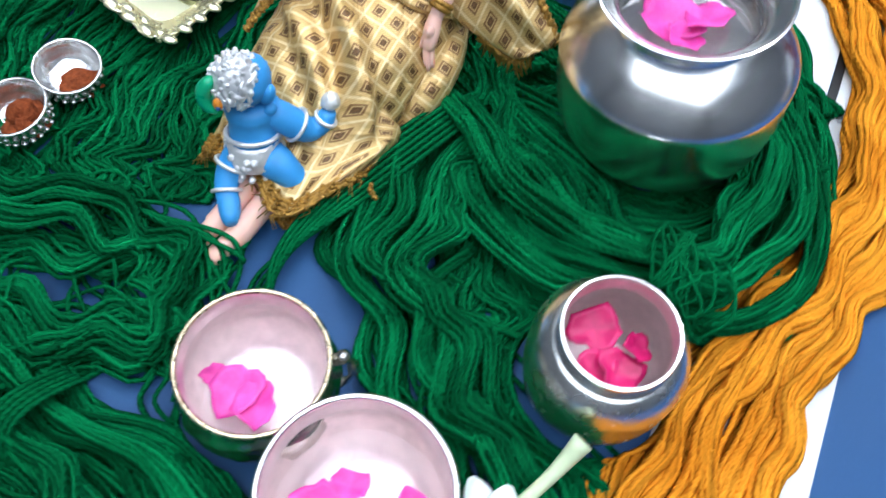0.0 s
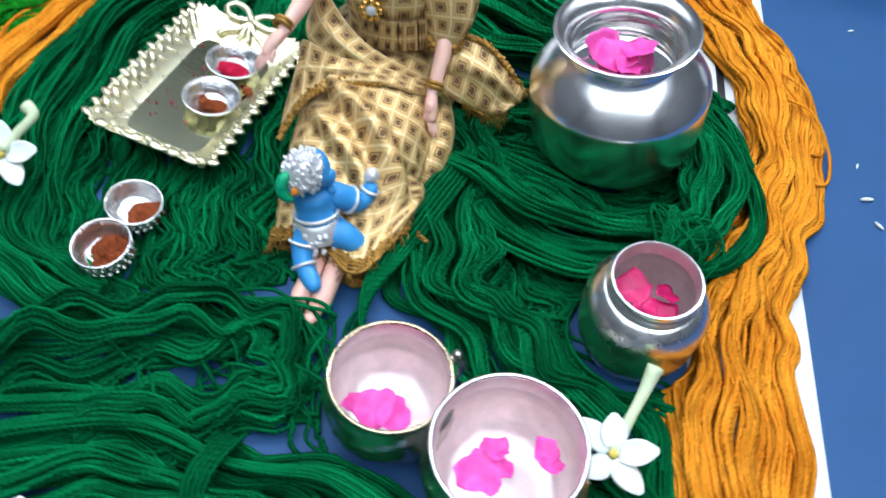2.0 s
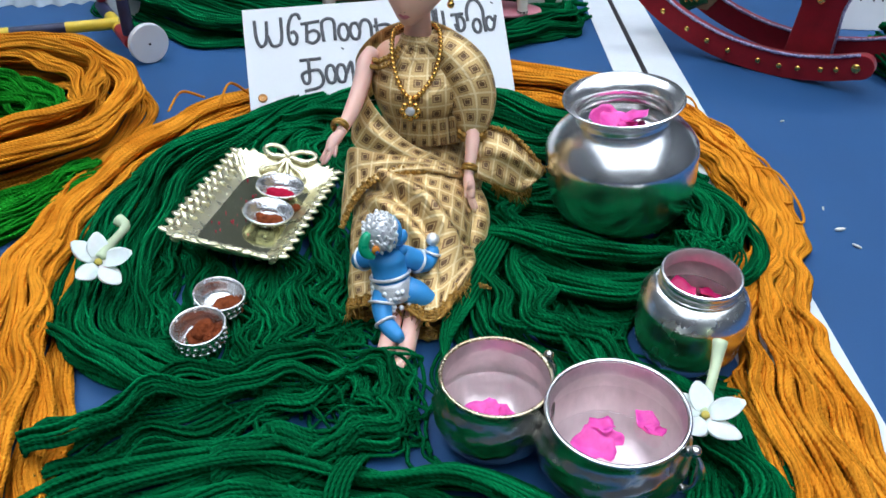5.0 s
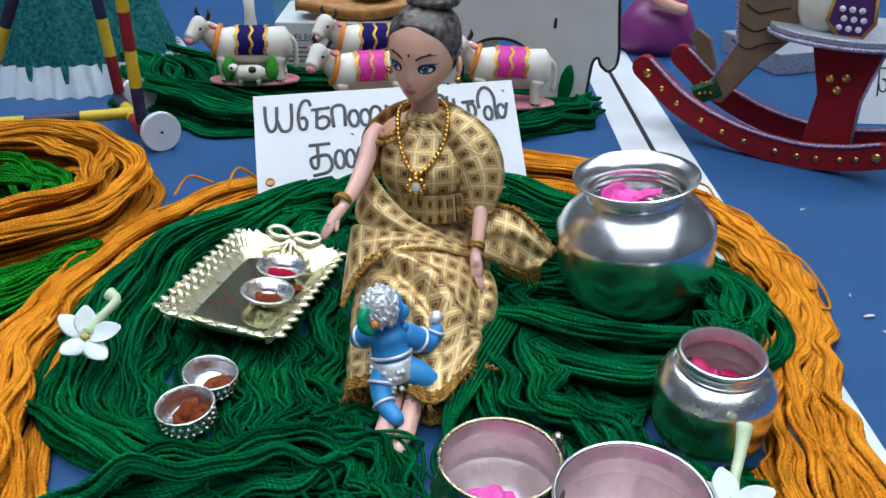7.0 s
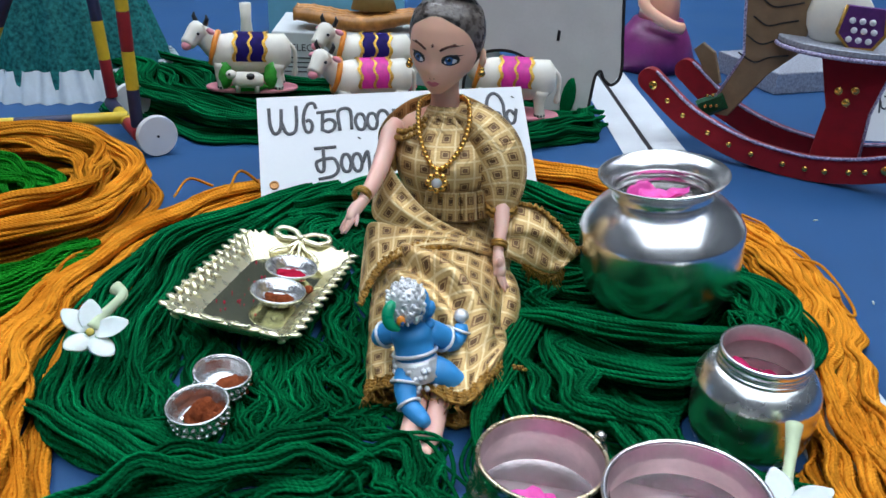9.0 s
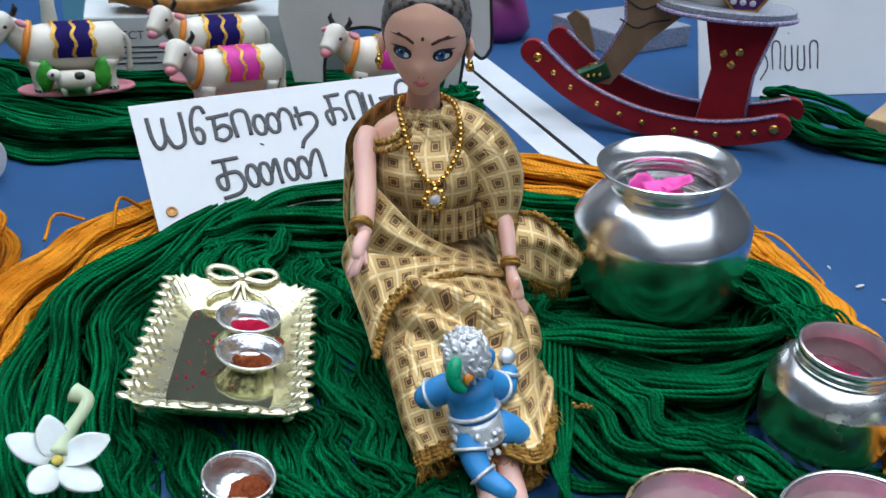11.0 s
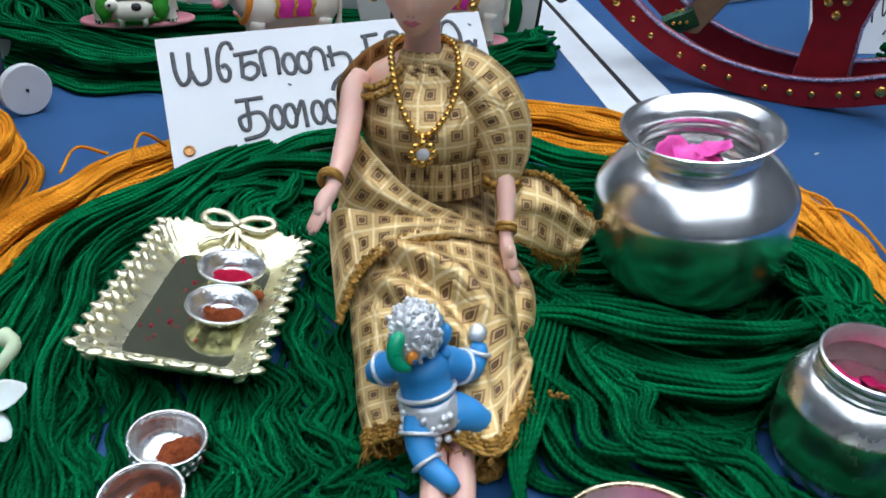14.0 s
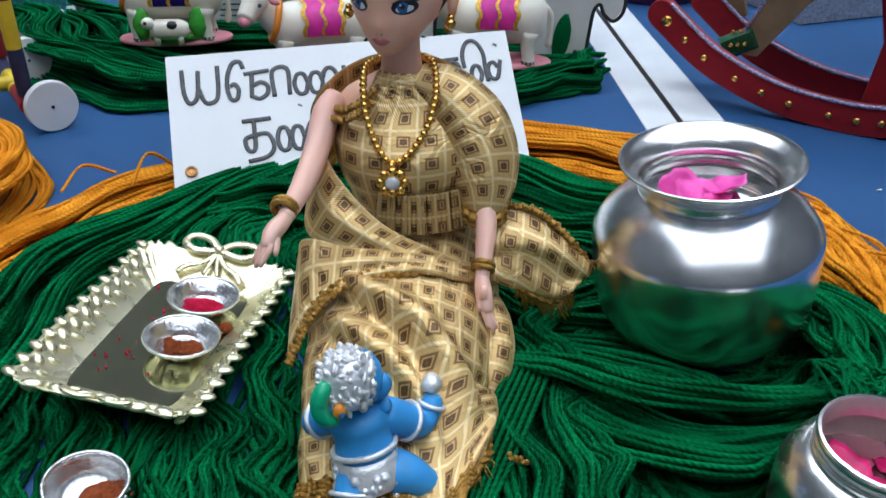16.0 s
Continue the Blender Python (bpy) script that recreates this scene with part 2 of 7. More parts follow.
# ---- mesh building ----
class Shape:
    """Collects vertices and faces of one mesh, with materials and UVs in metres."""

    def __init__(self):
        self.v, self.f, self.m, self.uv, self.mats = [], [], [], [], []

    def slot(self, material):
        if material not in self.mats:
            self.mats.append(material)
        return self.mats.index(material)

    def grid(self, pts, material, close_u=True, uvs=None):
        """pts: rows of rings, array (rows, columns, 3)."""
        pts = np.asarray(pts, float)
        rows, cols, _ = pts.shape
        base, s = len(self.v), self.slot(material)
        self.v += [tuple(p) for p in pts.reshape(-1, 3)]
        if uvs is None:
            ring = np.linalg.norm(np.roll(pts, -1, 1) - pts, axis=2)
            step = ring.mean(0)
            u = np.concatenate([[0], np.cumsum(step)])
            along = np.concatenate([[0], np.cumsum(np.linalg.norm(np.diff(pts, axis=0), axis=2).mean(1))])
        for i in range(rows - 1):
            for j in range(cols if close_u else cols - 1):
                k = (j + 1) % cols
                self.f.append((base + i * cols + j, base + i * cols + k, base + (i + 1) * cols + k, base + (i + 1) * cols + j))
                self.m.append(s)
                if uvs is None:
                    self.uv += [(u[j], along[i]), (u[j + 1], along[i]), (u[j + 1], along[i + 1]), (u[j], along[i + 1])]
                else:
                    self.uv += [tuple(uvs[i][j]), tuple(uvs[i][k]), tuple(uvs[i + 1][k]), tuple(uvs[i + 1][j])]
        return base

    def cap(self, base, cols, material, flip=False):
        idx = tuple(range(base, base + cols))
        self.f.append(idx[::-1] if flip else idx)
        self.m.append(self.slot(material))
        self.uv += [(0.001 * i, 0) for i in range(cols)]

    def loft(self, rings, material, n=20, caps=True, power=2.0):
        """rings: (centre, x axis, y axis) with axes as half sizes."""
        a = np.linspace(0, 2 * math.pi, n, endpoint=False)
        ca, sa = np.cos(a), np.sin(a)
        ex = np.sign(ca) * np.abs(ca) ** (2 / power)
        ey = np.sign(sa) * np.abs(sa) ** (2 / power)
        pts = [np.asarray(c, float) + ex[:, None] * np.asarray(x, float) + ey[:, None] * np.asarray(y, float) for c, x, y in rings]
        base = self.grid(pts, material)
        if caps:
            self.cap(base, n, material, True)
            self.cap(base + (len(rings) - 1) * n, n, material)
        return base

    def tube(self, path, radii, material, n=8, flat=1.0, up=(0, 0, 1), caps=True):
        path = [Vector(p) for p in path]
        if isinstance(radii, (int, float)):
            radii = [radii] * len(path)
        rings = []
        side = None
        for i, p in enumerate(path):
            d = (path[min(i + 1, len(path) - 1)] - path[max(i - 1, 0)]).normalized()
            if side is None:
                side = d.cross(Vector(up))
                if side.length < 1e-4:
                    side = d.cross(Vector((0.3, 1, 0.1)))
            side = (side - d * side.dot(d)).normalized()
            nrm = side.cross(d)
            rings.append((p, side * radii[i], nrm * radii[i] * flat))
        return self.loft(rings, material, n, caps)

    def ball(self, c, r, material, rot=(0, 0, 0), n=14, rows=9, rough=0.0, seed=0):
        r = (r, r, r) if isinstance(r, (int, float)) else r
        e = Euler([radians(q) for q in rot]).to_matrix()
        pts = []
        for i in range(rows):
            th = math.pi * (0.02 + 0.96 * i / (rows - 1))
            ring = []
            for j in range(n):
                ph = 2 * math.pi * j / n
                d = Vector((math.sin(th) * math.cos(ph), math.sin(th) * math.sin(ph), -math.cos(th)))
                k = 1 + rough * noise.noise(d * 2.3 + Vector((seed, seed * 1.7, 3)))
                ring.append(Vector(c) + e @ Vector((d.x * r[0], d.y * r[1], d.z * r[2])) * k)
            pts.append(ring)
        base = self.grid(pts, material)
        self.cap(base, n, material, True)
        self.cap(base + (rows - 1) * n, n, material)

    def lathe(self, profile, material, n=48, at=(0, 0, 0), wob=None):
        """profile: (radius, height) from first to last."""
        pts = []
        for i, (r, z) in enumerate(profile):
            pts.append([(at[0] + r * math.cos(2 * math.pi * j / n), at[1] + r * math.sin(2 * math.pi * j / n), at[2] + z) for j in range(n)])
            if wob:
                pts[-1] = [(at[0] + (x - at[0]) * (1 + wob(i, j)), at[1] + (y - at[1]) * (1 + wob(i, j)), z2) for j, (x, y, z2) in enumerate(pts[-1])]
        return self.grid(pts, material)

    def prism(self, outline, thick, m, material, bevel=0.0):
        """A plate: outline in x, y, from z 0 to thick, placed by the matrix m, with softened edges."""
        o = np.array(outline, float)
        n = len(o)
        d1 = np.roll(o, -1, 0) - np.roll(o, 1, 0)
        inward = np.stack([-d1[:, 1], d1[:, 0]], 1)
        inward /= np.maximum(np.linalg.norm(inward, axis=1), 1e-9)[:, None]
        area = 0.5 * np.sum(o[:, 0] * np.roll(o[:, 1], -1) - np.roll(o[:, 0], -1) * o[:, 1])
        if area < 0:
            inward = -inward
        levels = [(bevel, 0), (0, bevel), (0, thick - bevel), (bevel, thick)] if bevel else [(0, 0), (0, thick)]
        pts = []
        for off, z in levels:
            q = o + inward * off
            pts.append([m @ Vector((x, y, z)) for x, y in q])
        base = self.grid(pts, material)
        self.cap(base, n, material, area > 0)
        self.cap(base + (len(levels) - 1) * n, n, material, area < 0)

    def box(self, c, s, material, rot=(0, 0, 0), bevel=0.0006):
        m = Matrix.Translation(c) @ Euler([radians(q) for q in rot]).to_matrix().to_4x4() @ Matrix.Translation((0, 0, -s[2] / 2))
        x, y = s[0] / 2, s[1] / 2
        self.prism([(-x, -y), (x, -y), (x, y), (-x, y)], s[2], m, material, bevel)

    def shift(self, m):
        self.v = [tuple(m @ Vector(p)) for p in self.v]

    def make(self, name, parent=None, label="", smooth=True, sharp=40):
        me = bpy.data.meshes.new(name)
        me.from_pydata(self.v, [], self.f)
        for s in self.mats:
            me.materials.append(s)
        me.polygons.foreach_set("material_index", self.m)
        layer = me.uv_layers.new(name="UVMap")
        layer.data.foreach_set("uv", np.array(self.uv, float).ravel())
        me.polygons.foreach_set("use_smooth", [smooth] * len(self.f))
        if smooth and sharp:
            me.set_sharp_from_angle(angle=radians(sharp))
        me.update()
        ob = new(name, me)
        if parent:
            ob.parent = parent
        if label:
            ob["label"] = label
        return ob


def thing(name, label, category, at=(0, 0, 0), m=None, group="", kind=""):
    ob = new(name)
    ob.empty_display_size = 0.01
    ob.matrix_world = m if m is not None else Matrix.Translation(at)
    return tagged(ob, label, category, group, kind)


def spline(points, n):
    """Catmull-Rom through rows of numbers."""
    p = np.array(points, float)
    p = np.vstack([2 * p[0] - p[1], p, 2 * p[-1] - p[-2]])
    seg = len(p) - 3
    out = []
    for t in np.linspace(0, seg - 1e-9, n):
        i = int(t)
        f = t - i
        a, b, c, d = p[i:i + 4]
        out.append(0.5 * (2 * b + (c - a) * f + (2 * a - 5 * b + 4 * c - d) * f * f + (3 * b - a - 3 * c + d) * f ** 3))
    return np.array(out)


# what stands in the yarn, and pushes it aside: x, y, radius, from height, to height
STANDING = [(0.033, -0.1425, 0.0245, -1, 0.03), (0.0752, -0.1615, 0.0290, -1, 0.03), (0.1195, -0.0945, 0.0240, -1, 0.04), (0.1070, 0.001, 0.0240, -1, 0.012), (0.1068, 0.001, 0.0320, 0.012, 0.020), (0.1060, 0.001, 0.0365, 0.020, 0.040),
            (-0.0885, -0.0955, 0.0110, 0.006, 0.02), (-0.0862, -0.0715, 0.0108, 0.006, 0.02)]


TRAY_AT = (-0.0782, 0.0004, 0.0185)
TRAY_COS, TRAY_SIN = math.cos(radians(12.8)), math.sin(radians(12.8))


def strand_tube(shape, pts, r, material, n=4):
    """One yarn strand along pts (rows, 3), built with array arithmetic."""
    for cx, cy, rad, low, top in STANDING:
        dx, dy = pts[:, 0] - cx, pts[:, 1] - cy
        far = np.maximum(np.hypot(dx, dy), 1e-5)
        inside = (far < rad + r) & (pts[:, 2] < top) & (pts[:, 2] >= low)
        k = np.where(inside, (rad + r + 0.12 * np.abs(rad - far)) / far, 1.0)
        pts = np.stack([cx + dx * k, cy + dy * k, pts[:, 2]], 1)
    # the tray presses the yarn down under its floor and sloping sides
    dx, dy = pts[:, 0] - TRAY_AT[0], pts[:, 1] - TRAY_AT[1]
    tx, ty = np.abs(dx * TRAY_COS - dy * TRAY_SIN), np.abs(dx * TRAY_SIN + dy * TRAY_COS)
    top = TRAY_AT[2] - 0.110 * (dx * TRAY_COS - dy * TRAY_SIN) - 0.047 * (dx * TRAY_SIN + dy * TRAY_COS)
    under = top - 0.0120 + 0.0095 * np.clip(np.maximum((tx - 0.0205) / 0.0095, (ty - 0.037) / 0.0095), 0, 1)
    pts[:, 2] = np.where((tx < 0.031) & (ty < 0.048), np.minimum(pts[:, 2], np.maximum(under, r)), pts[:, 2])
    d = np.gradient(pts, axis=0)
    d /= np.maximum(np.linalg.norm(d, axis=1), 1e-9)[:, None]
    side = np.cross(d, (0, 0, 1.0))
    side /= np.maximum(np.linalg.norm(side, axis=1), 1e-6)[:, None]
    nrm = np.cross(side, d)
    a = np.linspace(0, 2 * math.pi, n, endpoint=False)
    ring = pts[:, None, :] + r * (np.cos(a)[None, :, None] * side[:, None, :] + np.sin(a)[None, :, None] * nrm[:, None, :])
    rows, base = len(pts), len(shape.v)
    shape.v += ring.reshape(-1, 3).tolist()
    at, col = np.meshgrid(np.arange(rows - 1), np.arange(n), indexing="ij")
    nxt = (col + 1) % n
    faces = np.stack([at * n + col, at * n + nxt, (at + 1) * n + nxt, (at + 1) * n + col], -1).reshape(-1, 4) + base
    shape.f += faces.tolist()
    shape.m += [shape.slot(material)] * len(faces)
    along = np.concatenate([[0], np.cumsum(np.linalg.norm(np.diff(pts, axis=0), axis=1))])
    wide = 2 * math.pi * r / n
    uv = np.stack([np.stack([col * wide, along[at]], -1), np.stack([(col + 1) * wide, along[at]], -1), np.stack([(col + 1) * wide, along[at + 1]], -1), np.stack([col * wide, along[at + 1]], -1)], 2)
    shape.uv += uv.reshape(-1, 2).tolist()


def bundle(shape, path, count, r, material, seed, wave=0.004, waves=6.0, steps=56, lock=0.0062, deep=0.16):
    """A hank: twisting locks of strands over a rounded heap, with deep gaps between. path rows: x, y, base z, width, height.
    Returns a list of shapes, one for each lock; the buried filling goes into the first."""
    rng = np.random.default_rng(seed)
    c = spline(path, steps)
    d = np.gradient(c[:, :2], axis=0)
    d /= np.maximum(np.linalg.norm(d, axis=1), 1e-9)[:, None]
    side = np.stack([d[:, 1], -d[:, 0]], 1)
    s = np.linspace(0, 1, steps)
    width = c[:, 3]
    fill = Shape()
    for k in range(int(width.max() / (1.9 * r))):
        u0 = rng.uniform(-0.95, 0.95)
        u = u0 + 0.05 * np.sin(rng.uniform(3, 9) * s + rng.uniform(0, 6.28))
        z = c[:, 2] + r + c[:, 4] * deep * np.sqrt(np.maximum(1 - np.clip(u, -1, 1) ** 2, 0)) * rng.uniform(0.2, 1.0)
        lat = u * width / 2 * 0.92 + wave * 0.7 * np.sin(waves * 6.28 * s + u0 * 2 + rng.uniform(-0.5, 0.5))
        strand_tube(fill, np.stack([c[:, 0] + side[:, 0] * lat, c[:, 1] + side[:, 1] * lat, z], 1), r, material)
    out = [fill]
    locks = max(4, int(round(width.mean() / lock)))
    per = max(6, int(round(1.9 * count / locks)))
    p1, p2 = rng.uniform(0, 6.28, 2)
    for k in range(locks):
        one = Shape()
        uc = -1 + 2 * (k + 0.5) / locks + rng.normal(0, 0.25) / locks
        rise = rng.uniform(0.45, 1.14)
        f1, f2 = rng.uniform(0.7, 1.4, 2)
        q1, q2, q3, q4 = rng.uniform(0, 6.28, 4)
        u = uc + (1.1 / locks) * np.sin(2.6 * f1 * s * waves / 3 + q1) + (0.5 / locks) * np.sin(6 * f2 * s * waves / 3 + q2)
        u = np.clip(u, -0.98, 0.98)
        w = wave * (np.sin(waves * 6.28 * s + p1 + uc * 2.2) + 0.5 * np.sin(waves * f1 * 9 * s + q3))
        dome = np.sqrt(np.maximum(1 - u ** 2, 0.0))
        rad = np.maximum(width / locks * 0.62, 1.5 * r) * (0.85 + 0.28 * np.sin(5.0 * f1 * s + q4))
        top = np.maximum(c[:, 4] * dome * rise * (1 + 0.16 * np.sin(4.5 * f2 * s + q4)) - rad * 0.75, rad * 0.35)
        turn = rng.uniform(-1.0, 1.0) * waves * 0.9
        for n in range(per):
            ang = rng.uniform(0, 6.28) + turn * s + 0.5 * np.sin(7 * s + rng.uniform(0, 6.28))
            rho = rad * math.sqrt(rng.uniform(0.05, 1.0))
            stray = rng.normal(0, 0.0012) * np.sin(rng.uniform(4, 16) * s + rng.uniform(0, 6.28)) + 0.00045 * np.sin(waves * 6.28 * rng.uniform(1.2, 2.4) * s + rng.uniform(0, 6.28))
            lat = u * width / 2 + w + 1.15 * rho * np.cos(ang) + stray
            z = np.maximum(c[:, 2] + top + rho * 0.8 * np.sin(ang) + 0.6 * stray, c[:, 2] + r)
            strand_tube(one, np.stack([c[:, 0] + side[:, 0] * lat, c[:, 1] + side[:, 1] * lat, z], 1), r * rng.uniform(0.85, 1.15), material)
        out.append(one)
    shape += out


def loose(shape, path, r, material, n=30):
    """A single strand apart from its lock."""
    one = Shape()
    strand_tube(one, spline(path, n), r, material)
    shape.append(one)


# ---- the room ----
def room():
    s = Shape()
    s.box((0.2, 0.3, -0.01), (5.0, 5.0, 0.02), FLOOR, bevel=0)
    tagged(s.make("floor", smooth=False), "blue painted indoor court floor", "floor", kind="structure")
    for name, x, w, m, z, what in (("line", 0.1522, 0.0205, LINE_W, 0.0006, "white"), ("line", 0.1785, 0.0245, LINE_W, 0.0006, "white"), ("line", 0.1646, 0.0036, LINE_B, 0.0006, "black")):
        s = Shape()
        s.box((x, 0.3, z / 2 + 0.0001), (w, 4.9, z), m, bevel=0)
        tagged(s.make("floor_line", smooth=False), what + " painted line on the blue floor", "floor line", kind="structure")
    # assumed shell out of view: dark walls, white ceiling that bounces light
    for nm, c, size in (("wall_north", (0.2, 2.85, 1.3), (5.2, 0.1, 2.6)), ("wall_south", (0.2, -2.25, 1.3), (5.2, 0.1, 2.6)),
                        ("wall_east", (2.75, 0.3, 1.3), (0.1, 5.0, 2.6)), ("wall_west", (-2.35, 0.3, 1.3), (0.1, 5.0, 2.6))):
        s = Shape()
        s.box(c, size, WALL, bevel=0)
        tagged(s.make(nm, smooth=False), "unseen plain dark grey wall closing the room", "wall", kind="structure")
    s = Shape()
    s.box((0.2, 0.3, 2.65), (5.2, 5.2, 0.1), CEIL, bevel=0)
    tagged(s.make("ceiling", smooth=False), "unseen plain white ceiling closing the room", "ceiling", kind="structure")
    # assumed tube lamps, out of view, added to light the set
    for lx, ly, lz in LAMPS:
        t = thing("added_tube_light", "unseen slim tube light assumed under the ceiling", "ceiling light", (lx, ly, lz), group="tube lights")
        s = Shape()
        s.box((0, 0, 0.27), (1.22, 0.05, 0.05), CEIL, bevel=0.005)
        s.make("housing", t, smooth=False)
        for q in (-0.5, 0.5):
            s = Shape()
            s.tube([(q, 0, 0.0), (q, 0, 0.25)], 0.008, CEIL, 10)
            s.make("bracket", t)
        s = Shape()
        s.tube([(-0.6, 0, 0), (0.6, 0, 0)], 0.019, TUBE, 16)
        s.make("tube", t, "glowing white tube")
    # added, unseen: whitens the pot's shoulder and brightens fronts facing south
    t = thing("added_light_panel", "unseen broad light panel added to brighten the set from above", "ceiling light", (0.2, -0.80, 2.55))
    s = Shape()
    s.box((0, 0, 0.03), (3.64, 2.64, 0.036), CEIL, bevel=0.004)
    s.make("frame", t, smooth=False)
    s = Shape()
    s.box((0, 0, 0.005), (3.60, 2.60, 0.010), PANEL, bevel=0)
    s.make("diffuser", t, "glowing white face of the added panel", smooth=False)


room()


# ---- yarn ----
R = 0.00088


def hank(name, label, build, category="yarn hank", group="yarn hanks"):
    t = thing(name, label, category, group=group)
    made = []
    build(made)
    for k, s in enumerate(made):
        s.make("filling" if k == 0 else ("strand" if len(s.f) < 700 else "lock"), t, smooth=True, sharp=0)["kind"] = "stuff"
    return t


def curls(s, count, xs, ys, r, material, seed):
    """Loose kinky strands wandering over the floor."""
    rng = np.random.default_rng(seed)
    for k in range(count):
        x, y, a = rng.uniform(*xs), rng.uniform(*ys), rng.uniform(0, 6.28)
        path, bend = [], rng.uniform(-0.5, 0.5)
        for i in range(9):
            path.append((x, y, 0.0012 + rng.uniform(0, 0.010) * math.sin(math.pi * i / 8)))
            bend = 0.6 * bend + rng.normal(0, 0.45)
            a += bend
            x, y = x + 0.0075 * math.cos(a), y + 0.0075 * math.sin(a)
            if not xs[0] - 0.01 < x < xs[1] + 0.006 or not ys[0] - 0.006 < y < ys[1] + 0.006:
                a += 1.4
        loose(s, path, r * rng.uniform(0.8, 1.05), material, 34)


def green_left(s):
    bundle(s, [(-0.01, 0.125, 0, 0.06, 0.016), (-0.055, 0.092, 0, 0.085, 0.015), (-0.072, 0.04, 0, 0.125, 0.009), (-0.068, -0.03, 0, 0.145, 0.006), (-0.058, -0.085, 0, 0.135, 0.007), (-0.05, -0.105, 0, 0.12, 0.003)],
           150, R, GREEN, 1, wave=0.0036, waves=7, steps=64)


def green_left_fold(s):
    bundle(s, [(-0.055, 0.13, 0, 0.03, 0.024), (-0.108, 0.085, 0, 0.04, 0.022), (-0.140, 0.03, 0, 0.046, 0.025), (-0.140, -0.03, 0, 0.050, 0.025), (-0.134, -0.075, 0, 0.046, 0.024), (-0.116, -0.104, 0, 0.034, 0.017), (-0.085, -0.108, 0, 0.036, 0.009)],
           80, R, GREEN, 2, wave=0.0024, waves=4)


def green_back(s):
    bundle(s, [(-0.080, 0.106, 0, 0.03, 0.014), (-0.035, 0.104, 0, 0.055, 0.026), (0.03, 0.10, 0, 0.07, 0.028), (0.085, 0.080, 0, 0.075, 0.025), (0.13, 0.05, 0, 0.06, 0.022), (0.155, 0.03, 0, 0.04, 0.012)],
           95, R, GREEN, 3, wave=0.003, waves=4)


def green_front_left(s):
    bundle(s, [(-0.135, -0.165, 0, 0.03, 0.016), (-0.10, -0.140, 0, 0.034, 0.019), (-0.055, -0.122, 0, 0.030, 0.017), (-0.018, -0.116, 0, 0.024, 0.013), (-0.006, -0.135, 0, 0.022, 0.010), (-0.03, -0.155, 0, 0.03, 0.012), (-0.07, -0.165, 0, 0.04, 0.014)],
           42, R, GREEN, 4, wave=0.0040, waves=6, steps=60)
    curls(s, 24, (-0.060, 0.004), (-0.150, -0.112), R, GREEN, 41)
    for k, (a, b) in enumerate(((0.0, 0.0), (0.004, 0.003), (-0.006, -0.004), (0.009, -0.001), (-0.011, 0.004))):
        loose(s, [(-0.03 + a, -0.108, 0.012), (-0.004 + a, -0.107 + b, 0.010), (0.004 + b, -0.122 + a, 0.004), (-0.003 + a, -0.145 + b, 0.002), (0.012 + a, -0.149, 0.0015)], R, GREEN)


def green_front(s):
    bundle(s, [(-0.16, -0.24, 0, 0.06, 0.018), (-0.115, -0.195, 0, 0.055, 0.021), (-0.065, -0.172, 0, 0.05, 0.020), (-0.022, -0.176, 0, 0.026, 0.017), (0.012, -0.186, 0, 0.05, 0.022), (0.05, -0.205, 0, 0.065, 0.018), (0.07, -0.235, 0, 0.06, 0.014)],
           100, R, GREEN, 5, wave=0.0022, waves=4)
    for k in range(5):
        x = -0.024 + 0.0018 * k
        a = np.linspace(0, math.pi, 14)
        loose(s, np.stack([x + 0.003 * np.sin(a * 2), -0.176 + 0.0145 * np.cos(a), 0.001 + 0.0185 * np.sin(a)], 1), R, GREEN)


def green_right(s):
    bundle(s, [(0.052, 0.012, 0, 0.035, 0.014), (0.050, -0.030, 0, 0.042, 0.019), (0.046, -0.068, 0, 0.044, 0.021), (0.062, -0.100, 0, 0.042, 0.021), (0.095, -0.125, 0, 0.044, 0.019), (0.123, -0.158, 0, 0.046, 0.018), (0.122, -0.205, 0, 0.05, 0.013), (0.115, -0.24, 0, 0.05, 0.01)],
           92, R, GREEN, 6, wave=0.0046, waves=6, steps=90)
    for k in range(7):
        a = 0.0022 * k
        loose(s, [(0.05 - a, -0.03, 0.018), (0.034 - a, -0.066, 0.014), (0.022 - a * 0.6, -0.088 - a, 0.010), (0.010 + a, -0.108 - a, 0.0015), (0.016 + a, -0.125 + a, 0.0015), (0.028, -0.128 - a, 0.0015)], R, GREEN)


def green_tied(s):
    bundle(s, [(0.044, -0.018, 0, 0.034, 0.018), (0.068, -0.042, 0, 0.050, 0.028), (0.098, -0.059, 0, 0.046, 0.035), (0.126, -0.061, 0.008, 0.020, 0.028), (0.147, -0.050, 0, 0.044, 0.037), (0.155, -0.018, 0, 0.042, 0.032), (0.148, 0.018, 0, 0.040, 0.022), (0.12, 0.045, 0, 0.05, 0.016)],
           110, R, GREEN, 7, wave=0.0016, waves=4)
    for k in range(9):
        x = 0.122 + 0.0011 * k
        a = np.linspace(0.05, math.pi, 14)
        loose(s, np.stack([x + 0.003 * np.sin(a * 3 + k), -0.060 + 0.017 * np.cos(a), 0.004 + 0.0345 * np.sin(a)], 1), R * 0.8, GREEN)
    rng = np.random.default_rng(3)
    for k in range(14):
        x, y = 0.130 + rng.uniform(-0.008, 0.014), -0.058 + rng.uniform(-0.006, 0.006)
        loose(s, [(x, y, 0.034), (x + rng.uniform(-0.006, 0.006), y - 0.005, 0.038), (x + rng.uniform(-0.008, 0.01), y - 0.012, 0.033), (x + rng.uniform(-0.006, 0.012), y - 0.018, 0.026)], R * 0.7, GREEN, 12)


